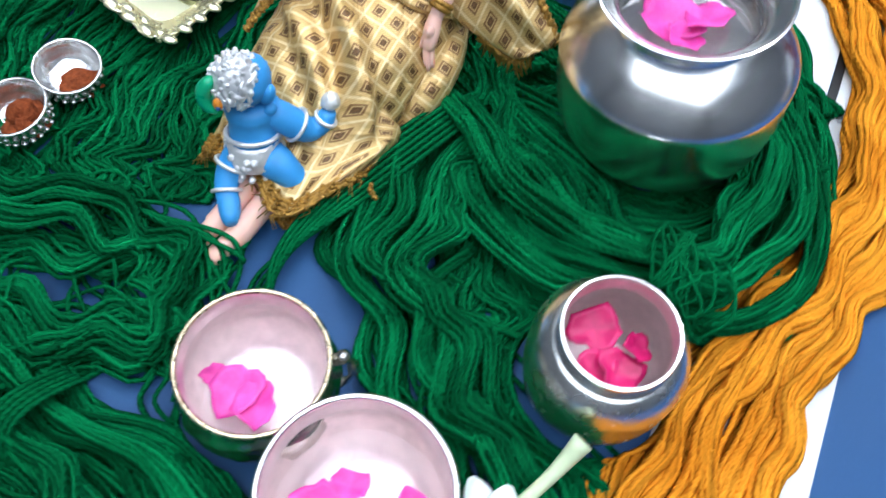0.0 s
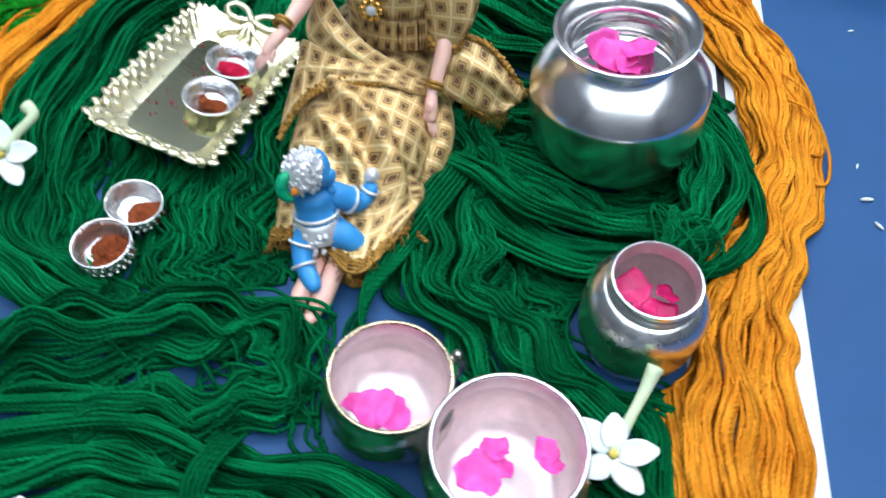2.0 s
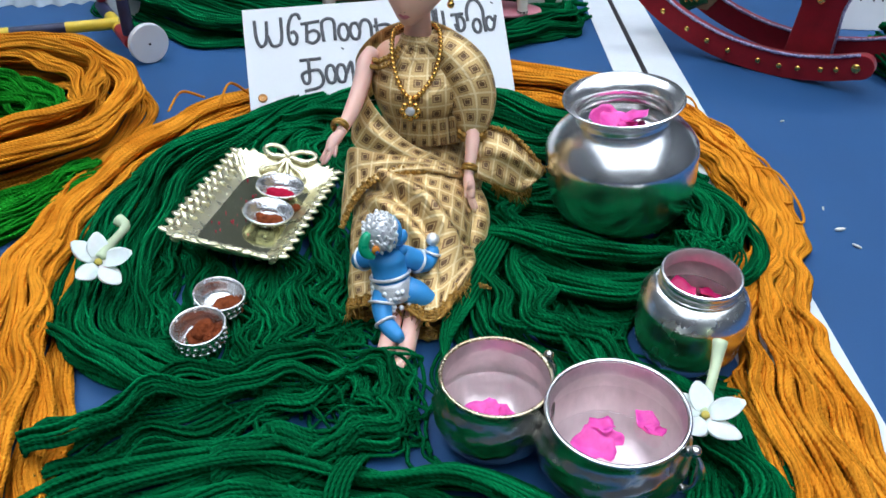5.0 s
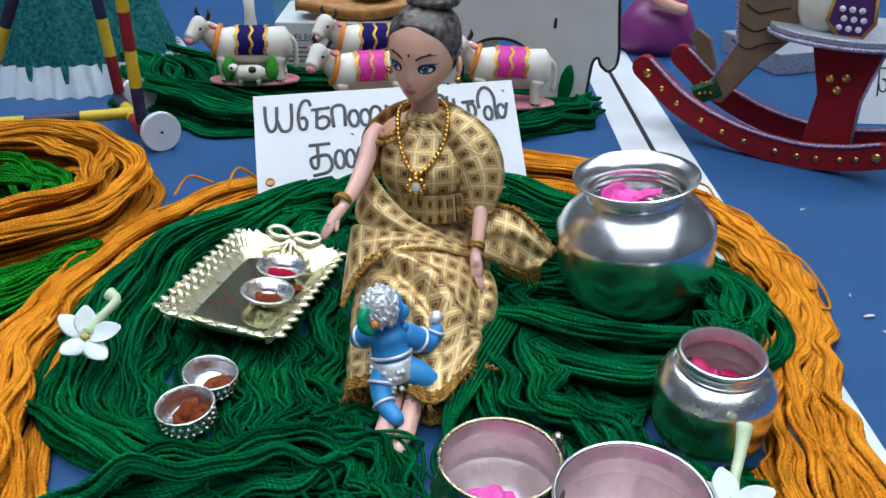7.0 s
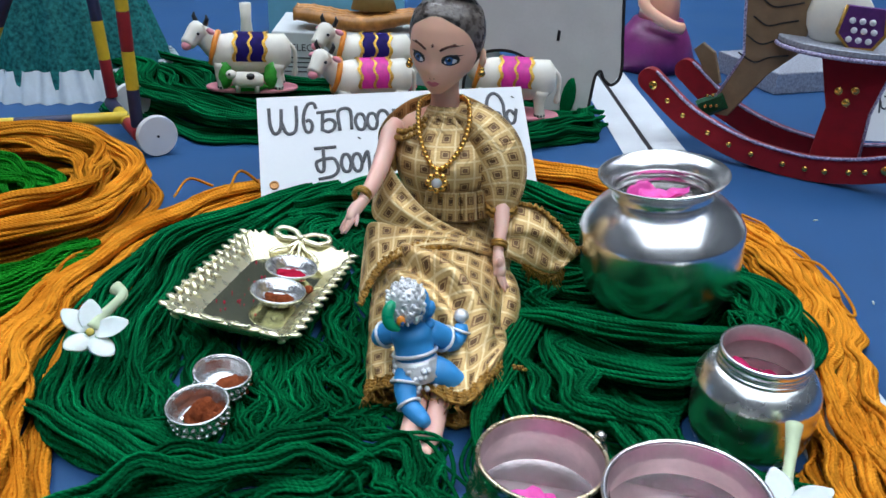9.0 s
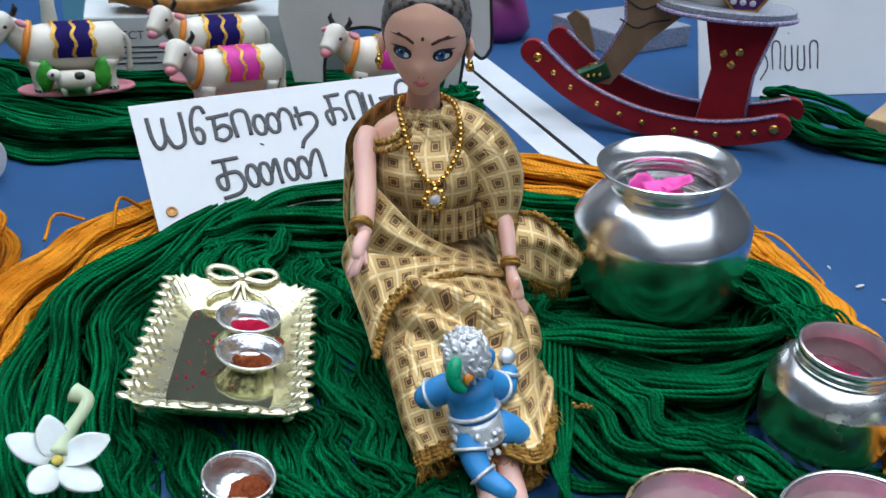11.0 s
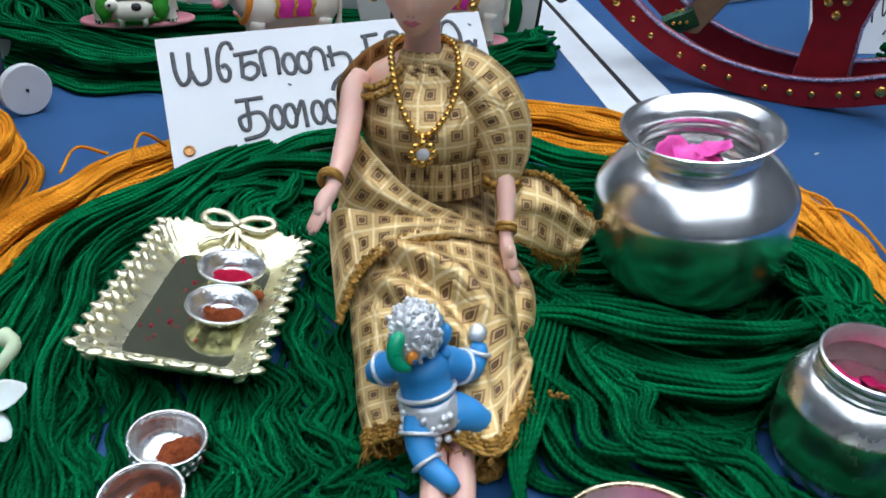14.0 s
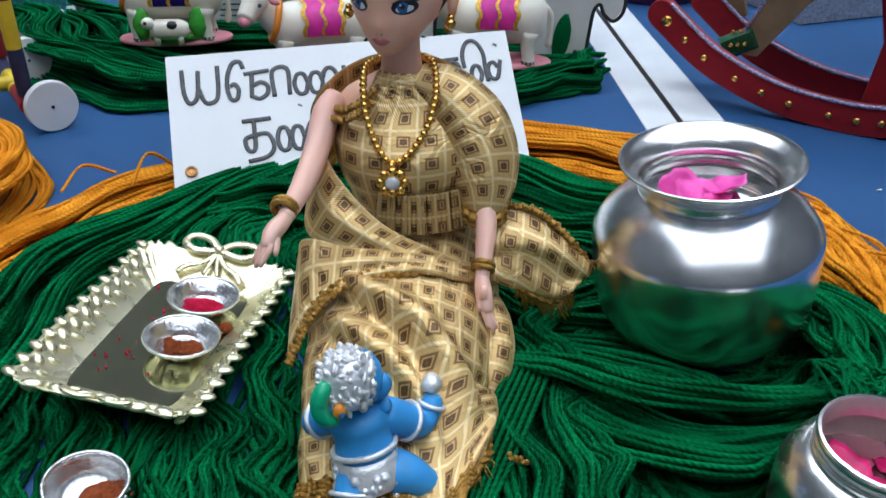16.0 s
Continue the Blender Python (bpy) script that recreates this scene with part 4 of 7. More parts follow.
# ---- the tray and its bowls ----
def tray():
    m = pose(*TRAY_AT, -2.7, 6.3, -12.8)
    t = thing("ornate_tray", "pale gold rectangular tray with leaf border and bow", "tray", m=m)
    w, l, d = 0.0290, 0.0462, 0.0090
    s = Shape()
    s.box((0, -0.001, -d), (0.038, 0.071, 0.0012), TRAYFLOOR, bevel=0.0003)
    s.make("tray_floor", t, "shiny mirror-like gold base", smooth=False)
    s = Shape()
    ins, outs, rim, under = [], [], [], []
    n = 120
    for k in range(n):
        a = 2 * math.pi * k / n
        ca, sa = math.cos(a), math.sin(a)
        ex, ey = math.copysign(abs(ca) ** 0.22, ca), math.copysign(abs(sa) ** 0.22, sa)
        q = 1 + 0.018 * math.sin(26 * a)
        ins.append((0.0185 * ex, 0.0350 * ey - 0.001, -d + 0.0006))
        outs.append((w * ex * q, l * ey * q, -0.0006))
        rim.append((w * ex * q * 1.03, l * ey * q * 1.02, 0.0006 * math.sin(26 * a)))
        under.append((0.0205 * ex, 0.0372 * ey - 0.001, -d - 0.0006))
    s.grid([ins, [((a[0] + b[0]) / 2, (a[1] + b[1]) / 2, -d * 0.62) for a, b in zip(ins, outs)], outs, rim, [(x, y, z - 0.001) for x, y, z in rim], under], GOLDTRAY)
    s.make("side", t, "sloping pale gold side", sharp=0)
    leaf = Shape()
    leaf.ball((0, 0, 0), (0.0030, 0.0019, 0.0011), GOLDTRAY, n=12, rows=7)
    first = None

    def put(x, y, z, rx, ry, rz, k):
        nonlocal first
        if first is None:
            first = leaf.make("leaf_ornament", t, sharp=0)
            o = first
        else:
            o = new("leaf_ornament", first.data)
            o.parent = t
        o.matrix_basis = pose(x, y, z, rx, ry, rz) @ Matrix.Diagonal((k, k, k, 1))
    for side in (-1, 1):
        for k in range(13):
            y = -0.0425 + 0.0071 * k
            put(side * 0.0298, y, -0.0002, 0, 0, side * 24, 1.0)
            put(side * 0.0272, y + 0.0034, -0.0026, 0, side * -30, side * 34, 0.95)
            put(side * 0.0244, y, -0.0050, 0, side * -32, -side * 22, 0.85)
    for k in range(6):
        x = -0.021 + 0.0084 * k
        put(x, -0.0452, -0.0006, 0, 0, 12 * (-1) ** k, 1.2)
        put(x + 0.003, -0.0415, -0.0036, 15, 0, -14 * (-1) ** k, 1.0)
    s = Shape()
    for q in (-1, 1):
        s.tube(spline([(0, 0.042, 0.001), (q * 0.005, 0.047, 0.0022), (q * 0.012, 0.0485, 0.002), (q * 0.0145, 0.0445, 0.001), (q * 0.010, 0.0405, 0.0004), (q * 0.004, 0.041, 0.0006), (0, 0.042, 0.001)], 26), 0.0017, GOLDTRAY, 10, flat=0.8)
        s.tube(spline([(0, 0.042, 0.001), (q * 0.004, 0.037, -0.0018), (q * 0.010, 0.034, -0.0032), (q * 0.013, 0.0315, -0.0055)], 14), [0.0010 + 0.00004 * k for k in range(14)], GOLDTRAY, 8, flat=0.6)
        s.tube(spline([(0, 0.042, 0.001), (q * 0.0015, 0.036, -0.002), (q * 0.003, 0.0325, -0.0050)], 10), 0.0009, GOLDTRAY, 8, flat=0.6)
    s.ball((0, 0.042, 0.0018), (0.0022, 0.0020, 0.0016), GOLDTRAY)
    s.shift(Matrix.Translation((0, 0.0045, 0)))
    s.make("bow", t, "moulded gold ribbon bow", sharp=0)
    s = Shape()
    for q in (-1, 1):
        s.tube(spline([(q * 0.001, -0.0415, 0.0005), (q * 0.006, -0.043, 0.001), (q * 0.011, -0.0415, 0.001), (q * 0.008, -0.039, -0.001), (q * 0.002, -0.0405, -0.0003)], 16), 0.0009, GOLDTRAY, 8, flat=0.7)
    s.shift(Matrix.Translation((0, -0.0047, 0)))
    s.make("scroll", t, sharp=0)
    for (x, y), powder, lab, heap in (((0.0085, -0.0065), POWDER, "brown powder lumps in the tray's bowl", [((0.004, -0.002, 0.0034), (0.0038, 0.0034, 0.0026)), ((-0.0015, -0.0025, 0.0030), (0.0034, 0.0030, 0.0026)), ((-0.005, 0.001, 0.0024), (0.0018, 0.0016, 0.0014))]),
                                      ((0.0052, 0.0195), REDPOWDER, "crimson powder in the tray's bowl", [((0.001, -0.003, 0.0034), (0.0072, 0.0040, 0.0024)), ((0.003, -0.0025, 0.0042), (0.0035, 0.0028, 0.0020))])):
        powder_bowl(m @ Matrix.Translation((x, y, -d + 0.0007)), 0.0124, 0.0064, "shallow silver foil bowl standing in the tray", powder, lab, heap, flare=1.0)
    s = Shape()
    s.ball((0, 0, 0), (0.0024, 0.0022, 0.0018), POWDER, rough=0.4)
    o = tagged(s.make("powder_lump", sharp=0), "lump of brown powder spilt in the tray", "powder")
    o.matrix_world = m @ Matrix.Translation((0.0180, 0.0085, -d + 0.0030))
    rng = np.random.default_rng(8)
    s = Shape()
    for k in range(26):
        s.ball((rng.uniform(-0.017, 0.004), rng.uniform(-0.028, 0.03), -d + 0.001), rng.uniform(0.0002, 0.0007), REDPOWDER, n=6, rows=5, rough=0.3, seed=k)
    o = tagged(s.make("powder_specks", sharp=0), "crimson powder specks on the tray", "powder", kind="stuff")
    o.matrix_world = m.copy()


tray()


# ---- flowers ----
def flower(m, label, stem, spread=5):
    t = thing("white_flower", label, "flower", m=m, group="white flowers")
    for k in range(spread):
        a = 2 * math.pi * k / spread + 0.3 * math.sin(k * 2.2)
        ln = 0.0125 * (1 + 0.15 * math.sin(k * 3.7))
        n, rows = 10, 8
        grid = []
        for i in range(rows):
            f = i / (rows - 1)
            wdt = 0.0046 * math.sin(math.pi * min(1, 0.16 + 0.80 * f)) ** 0.8
            z = 0.0022 * f + 0.004 * math.sin(k * 1.9 + 1) * f * f + 0.001
            row = []
            for j in range(n):
                q = 2 * math.pi * j / n
                x = ln * f + 0.0016
                y = wdt * math.cos(q)
                row.append(Vector((x * math.cos(a) - y * math.sin(a), x * math.sin(a) + y * math.cos(a), z + 0.0003 * math.sin(q) + 0.0016 * (y / 0.0046) ** 2 * math.cos(k))))
            grid.append(row)
        s = Shape()
        base = s.grid(grid, FLOWER)
        s.cap(base, n, FLOWER, True)
        s.cap(base + (rows - 1) * n, n, FLOWER)
        s.make("petal", t, sharp=0)
    s = Shape()
    s.tube(spline(stem, 16), [0.0030 - 0.0011 * math.sin(math.pi * k / 15) for k in range(16)], FLOWERSTEM, 12)
    s.make("tube", t, "pale green flower tube", sharp=0)
    s = Shape()
    s.ball((0, 0, 0.0018), (0.0016, 0.0016, 0.0010), POLLEN)
    s.make("throat", t, "yellow flower throat", sharp=0)


flower(pose(-0.134, -0.0710, 0.0300, 30, 4, 20), "white five-petalled flower resting on green yarn", [(0.001, 0.002, 0.000), (0.005, 0.007, 0.001), (0.010, 0.011, 0.003), (0.013, 0.015, 0.003), (0.0105, 0.019, 0.002)])
flower(pose(0.1095, -0.1545, 0.0225, 12, -6, 6), "white five-petalled flower with long pale tube beside a cup", [(0, 0.001, -0.001), (0.005, 0.010, -0.001), (0.011, 0.020, 0.0), (0.016, 0.0295, 0.003)])
flower(pose(-0.072, -0.2145, 0.026, 10, 0, 70), "white flower lying on green yarn at the front", [(0, 0.001, -0.001), (0.004, 0.008, -0.001), (0.006, 0.014, 0.0)])


# ---- the seated doll ----
HEAD = [(0.1050, 0.0030, 0.0036, -0.0104), (0.1072, 0.0058, 0.0070, -0.0082), (0.1105, 0.0092, 0.0112, -0.0046), (0.1150, 0.0130, 0.0150, -0.0016), (0.1205, 0.0154, 0.0172, 0.0), (0.127, 0.0162, 0.0180, 0.0008),
        (0.133, 0.0159, 0.0177, 0.0014), (0.1385, 0.0144, 0.0160, 0.002), (0.1430, 0.0108, 0.0120, 0.0025), (0.1458, 0.0050, 0.0060, 0.003)]
HEADC = Vector((0.0030, 0.0275, 0))
HEADROT = radians(-22)


def face_y(x, z):
    h = np.array(HEAD)
    rx, ry, cy = (np.interp(z, h[:, 0], h[:, i]) for i in (1, 2, 3))
    y = cy - ry * math.sqrt(max(0.02, 1 - (x / rx) ** 2))
    y -= 0.0016 * math.exp(-(x / 0.0016) ** 2 - ((z - 0.1145) / 0.0026) ** 2)
    y -= 0.0007 * math.exp(-(x / 0.0032) ** 2 - ((z - 0.1103) / 0.0016) ** 2)
    y += 0.0010 * (math.exp(-((abs(x) - 0.0068) / 0.004) ** 2 - ((z - 0.1205) / 0.003) ** 2))
    return y


def head_point(x, y, z):
    c, sn = math.cos(HEADROT), math.sin(HEADROT)
    return (HEADC.x + c * x - sn * y, HEADC.y + sn * x + c * y, z)


def face_patch(s, outline, material, lift):
    o = np.array(outline)
    c = o.mean(0)
    rows = [[head_point(*(lambda p: (p[0], face_y(p[0], p[1]) - lift * min(1, 1.6 * (1 - f) + 0.25), p[1]))(c + (q - c) * f)) for q in o] for f in (0.03, 0.4, 0.75, 1.0)]
    s.grid(rows, material)


def oval(cx, cz, rx, rz, n=18, tilt=0.0):
    return [(cx + rx * math.cos(a) - tilt * rz * math.sin(a), cz + rz * math.sin(a) + tilt * rx * math.cos(a)) for a in np.linspace(0, 2 * math.pi, n, endpoint=False)]


def doll():
    s = Shape()
    zs = np.linspace(0.1050, 0.1458, 34)
    n = 44
    grid = []
    for z in zs:
        h = np.array(HEAD)
        rx, ry, cy = (np.interp(z, h[:, 0], h[:, i]) for i in (1, 2, 3))
        ring = []
        for j in range(n):
            a = 2 * math.pi * j / n
            x, y = rx * math.cos(a), cy + ry * math.sin(a)
            if math.sin(a) < 0:
                y = face_y(x, z) if abs(x) < rx * 0.985 else y
            ring.append(head_point(x, y, z))
        grid.append(ring)
    base = s.grid(grid, SKIN)
    s.cap(base, n, SKIN, True)
    s.cap(base + (len(zs) - 1) * n, n, SKIN)
    # hair cap, combed back into a bun
    for row_from, row_to in ((0.118, 0.1472),):
        grid = []
        for i in range(16):
            f = i / 15
            ring = []
            for j in range(n):
                a = 2 * math.pi * j / n
                front = max(0, -math.sin(a))
                low = 0.116 + 0.0222 * front ** 0.75
                z = low + (0.1472 - low) * f
                h = np.array(HEAD)
                rx, ry, cy = (np.interp(min(z, 0.1455), h[:, 0], h[:, k]) for k in (1, 2, 3))
                g = 1.0 + 0.055 * min(1, f * 6) + 0.010 * math.sin(37 * a)
                if i == 15:
                    g = 0.4
                ring.append(head_point(rx * math.cos(a) * g, cy + ry * math.sin(a) * g + 0.0002, z))
            grid.append(ring)
        base = s.grid(grid, HAIR)
        s.cap(base + 15 * n, n, HAIR)
    s.ball(head_point(0.002, 0.006, 0.1500), (0.0118, 0.0105, 0.0062), HAIR, rough=0.15)
    s.tube([head_point(0.002 + 0.0105 * math.cos(a), 0.006 + 0.0095 * math.sin(a), 0.1468) for a in np.linspace(0, 6.28, 20)], 0.0022, HAIR, 8, caps=False)
    for q in (-1, 1):
        s.ball(head_point(q * 0.0168, 0.002, 0.1195), (0.0016, 0.0030, 0.0044), SKIN, n=10, rows=7)
        s.ball(head_point(q * 0.0174, -0.0005, 0.1150), 0.0012, GOLD, n=10, rows=7)
        s.ball(head_point(q * 0.0174, -0.0008, 0.1132), 0.0018, GOLD, n=10, rows=7)
    # painted face
    for q, tilt in ((-1, -0.14), (1, 0.14)):
        x, z = q * 0.0074, 0.1208
        face_patch(s, oval(x, z, 0.0036, 0.0024, tilt=tilt), BLACK, 0.00020)
        face_patch(s, oval(x, z - 0.0005, 0.0028, 0.0014, tilt=tilt), EYEWHITE, 0.00032)
        face_patch(s, oval(x - 0.0004, z - 0.0002, 0.0019, 0.0019), EYEBLUE, 0.00044)
        face_patch(s, oval(x - 0.0004, z, 0.0012, 0.0012), BLACK, 0.00054)
        face_patch(s, oval(x - 0.0010, z + 0.0006, 0.0004, 0.0004, 10), EYEWHITE, 0.00064)
        face_patch(s, [(x - q * 0.0036, z + 0.0009), (x - q * 0.0014, z + 0.0022), (x + q * 0.0018, z + 0.0025), (x + q * 0.0050, z + 0.0022), (x + q * 0.0030, z + 0.0016), (x + q * 0.0006, z + 0.0017), (x - q * 0.0018, z + 0.0013)], BLACK, 0.0005)
        face_patch(s, [(q * 0.0030, 0.1253), (q * 0.0054, 0.1268), (q * 0.0090, 0.1280), (q * 0.0124, 0.1272), (q * 0.0090, 0.1270), (q * 0.0056, 0.1258), (q * 0.0034, 0.1244)], BROW, 0.00025)
    face_patch(s, oval(0, 0.1268, 0.0006, 0.0008, 12), BROW, 0.0004)
    face_patch(s, [(-0.0032, 0.1101), (-0.0014, 0.1112), (0, 0.1107), (0.0014, 0.1112), (0.0032, 0.1101), (0.0014, 0.1088), (0, 0.1085), (-0.0014, 0.1088)], LIPS, 0.0004)
    for q in (-1, 1):
        face_patch(s, oval(q * 0.0009, 0.1124, 0.0003, 0.0002, 8), BROW, 0.0004)
    # neck, shoulders, trunk
    s.loft([((0.0035, 0.0290, 0.092), (0.0085, 0, 0), (0, 0.0080, 0)), ((0.0035, 0.0290, 0.097), (0.0068, 0, 0), (0, 0.0066, 0)), ((0.0033, 0.0280, 0.103), (0.0062, 0, 0), (0, 0.0060, 0)), ((0.0032, 0.0275, 0.110), (0.0062, 0, 0), (0, 0.006, 0))], SKIN)
    s.loft([((0.0040, 0.026, 0.040), (0.019, 0, 0), (0, 0.013, 0)), ((0.0040, 0.026, 0.060), (0.016, 0, 0), (0, 0.011, 0)), ((0.0040, 0.025, 0.078), (0.018, 0, 0), (0, 0.011, 0)), ((0.0020, 0.027, 0.0870), (0.0200, 0, 0), (0, 0.0075, 0)), ((0.0020, 0.028, 0.0905), (0.0165, 0, 0), (0, 0.0065, 0)), ((0.0035, 0.029, 0.0950), (0.008, 0, 0), (0, 0.006, 0))], SKIN)

    def arm(path, radii, palm, tips):
        s.tube(spline(path, 22), [float(q) for q in np.interp(np.linspace(0, 1, 22), np.linspace(0, 1, len(radii)), radii)], PINKSKIN, 14)
        s.ball(palm[0], palm[1], PINKSKIN, rot=palm[2], n=12, rows=8)
        knuckle = sum((Vector(q[0]) for q in tips[:3]), Vector()) / 3
        s.tube(spline([path[-2], path[-1], palm[0], tuple(knuckle)], 12), [0.0024, 0.0023, 0.0023, 0.0023, 0.0024, 0.0026, 0.0028, 0.0028, 0.0027, 0.0025, 0.0022, 0.0016], PINKSKIN, 12)
        for tip in tips:
            s.tube(spline([palm[0], tip[0], tip[1]], 8), [0.0013, 0.0013, 0.0012, 0.0012, 0.0011, 0.0010, 0.0009, 0.0006], PINKSKIN, 8)
    arm([(-0.0185, 0.0270, 0.0865), (-0.0215, 0.0215, 0.0835), (-0.0238, 0.0110, 0.0765), (-0.0268, -0.002, 0.0712), (-0.0300, -0.0140, 0.0682), (-0.0318, -0.0200, 0.0668)], [0.0042, 0.0046, 0.0042, 0.0039, 0.0030, 0.0024], ((-0.0346, -0.0245, 0.0650), (0.0029, 0.0046, 0.0019), (22, 20, -28)),
        [((-0.0378, -0.0285, 0.0620), (-0.0404, -0.0305, 0.0580)), ((-0.0368, -0.0295, 0.0618), (-0.0398, -0.0322, 0.0572)), ((-0.0356, -0.0300, 0.0620), (-0.0384, -0.0328, 0.0578)), ((-0.0336, -0.0275, 0.0632), (-0.0338, -0.0310, 0.0605))])
    arm([(0.0255, 0.020, 0.083), (0.0285, 0.013, 0.072), (0.0302, 0.0050, 0.0610), (0.0300, -0.0040, 0.0535), (0.0288, -0.0115, 0.0465), (0.0280, -0.0165, 0.0425)], [0.0044, 0.0042, 0.0038, 0.0034, 0.0028, 0.0023], ((0.0284, -0.0205, 0.0385), (0.0021, 0.0030, 0.0046), (28, 0, -8)),
        [((0.0302, -0.0238, 0.0340), (0.0322, -0.0262, 0.0298)), ((0.0294, -0.0244, 0.0342), (0.0312, -0.0274, 0.0288)), ((0.0284, -0.0242, 0.0345), (0.0300, -0.0268, 0.0300)), ((0.0270, -0.0222, 0.0375), (0.0266, -0.0240, 0.0345))])
    for path in (((-0.0015, -0.030, 0.026), (-0.005, -0.070, 0.013), (-0.0085, -0.096, 0.0075), (-0.0105, -0.1045, 0.0065), (-0.0112, -0.1100, 0.0058)), ((0.010, -0.030, 0.026), (0.004, -0.070, 0.013), (-0.0005, -0.098, 0.0070), (-0.0030, -0.1065, 0.0062), (-0.0038, -0.1120, 0.0055))):
        s.tube(spline(path, 20), [0.0052] * 6 + [0.0040] * 6 + [0.0033, 0.0032, 0.0032, 0.0033, 0.0034, 0.0033, 0.0029, 0.0020], PINKSKIN, 14)
    # bracelets
    for c, r, d in (((-0.0322, -0.0165, 0.0685), 0.0034, (-0.3, -1.0, -0.28)), ((0.0285, -0.0135, 0.0450), 0.0031, (-0.2, -0.8, -0.7))):
        d = Vector(d).normalized()
        a1 = d.cross(Vector((0, 0, 1))).normalized()
        a2 = d.cross(a1)
        for off in (-0.0008, 0.0008):
            s.tube([Vector(c) + d * off + a1 * r * math.cos(q) + a2 * r * math.sin(q) for q in np.linspace(0, 2 * math.pi, 21)], 0.0010, GOLDTRIM, 8, caps=False)
    tagged(s.make("doll", sharp=0), "seated vinyl fashion doll with grey-brown bun and bindi", "doll")


doll()


def ridge(p, line, wide, high):
    """Height of a soft fold beside a line in plan, with a hollow along one flank."""
    best, side = 1e9, 1.0
    for (ax, ay), (bx, by) in zip(line, line[1:]):
        dx, dy = bx - ax, by - ay
        k = min(1.0, max(0.0, ((p[0] - ax) * dx + (p[1] - ay) * dy) / (dx * dx + dy * dy)))
        ex, ey = p[0] - ax - k * dx, p[1] - ay - k * dy
        d = math.hypot(ex, ey)
        if d < best:
            best, side = d, math.copysign(1, dx * ey - dy * ex)
    q = best * side / wide
    return high * (math.exp(-q * q) - 0.75 * math.exp(-((q + 1.7) / 0.8) ** 2))


def folded(s, rings, n, material, amp, seed, extra=None):
    """A draped tube of cloth: a loft with broad soft folds; extra gives more height at a point."""
    rows = []
    k = len(rings)
    for i, (c, ax, ay) in enumerate(rings):
        f = i / (k - 1)
        ring = []
        for j in range(n):
            a = 2 * math.pi * j / n
            out = np.array(ax) * math.cos(a) + np.array(ay) * math.sin(a)
            size = max(np.linalg.norm(out), 1e-6)
            nz = noise.noise(Vector((math.cos(a) * 1.5 + seed, math.sin(a) * 1.5, f * 3)))
            n2 = noise.noise(Vector((math.cos(a) * 3.1 - f * 4 + seed, math.sin(a) * 3.1 + f * 4, f * 5)))
            p = np.array(c) + out * (1 + amp * (nz + 0.5 * (1 - 2 * abs(n2))))
            if extra:
                p = p + out / size * extra(p)
            ring.append(p)
        rows.append(ring)
    return s.grid(rows, material)


def between(upper, lower, cols, count, bulge, ripple, seed):
    """Rows of cloth from an upper to a lower edge, bellied towards the front."""
    u, l = spline(upper, cols), spline(lower, cols)
    rows = []
    for i in range(count):
        f = i / (count - 1)
        belly = math.sin(math.pi * f)
        rows.append([u[k] * (1 - f) + l[k] * f + np.array((0, -0.8, 0.6)) * (bulge * belly + ripple * belly * math.sin(9 * f + 0.16 * k + seed)) for k in range(cols)])
    return rows


def rings_along(path, n):
    """path rows: x, y, z, half width, half height; rings square to the way."""
    p = spline(path, n)
    d = np.gradient(p[:, :3], axis=0)
    d /= np.linalg.norm(d, axis=1)[:, None]
    out = []
    for i in range(n):
        side = np.cross(d[i], (0, 0, 1.0))
        side /= max(np.linalg.norm(side), 1e-6)
        up = np.cross(side, d[i])
        out.append((p[i, :3], side * p[i, 3], up * p[i, 4]))
    return out


def trim(s, path, r=0.0013, n=60):
    """A crimped gold braid along a path."""
    p = spline(path, n)
    s.tube(p, [r * (1 + 0.35 * math.sin(k * 1.9)) for k in range(n)], GOLDTRIM, 7, flat=0.7)
    for k in range(0, n - 1, 2):
        q = Vector(p[k])
        s.ball(q + Vector((0.0008 * math.sin(k), 0.0008 * math.cos(k * 1.3), 0.0006)), 0.0009, GOLDTRIM, n=6, rows=5)


def sheet(s, rows, material, thick=0.0006):
    """A piece of cloth from rows of points, with a thickness."""
    g = np.array(rows, float)
    du = np.gradient(g, axis=1)
    dv = np.gradient(g, axis=0)
    nn = np.cross(du, dv)
    nn /= np.maximum(np.linalg.norm(nn, axis=2), 1e-9)[:, :, None]
    lo = g - nn * thick
    ring = np.concatenate([g, lo[:, ::-1]], axis=1)
    lenu = np.concatenate([[0], np.cumsum(np.linalg.norm(np.diff(g, axis=1), axis=2).mean(0))])
    lenv = np.concatenate([[0], np.cumsum(np.linalg.norm(np.diff(g, axis=0), axis=2).mean(1))])
    u = np.concatenate([lenu, lenu[::-1]])
    uvs = [[(u[j], lenv[i]) for j in range(len(u))] for i in range(len(g))]
    s.grid(ring, material, uvs=uvs)


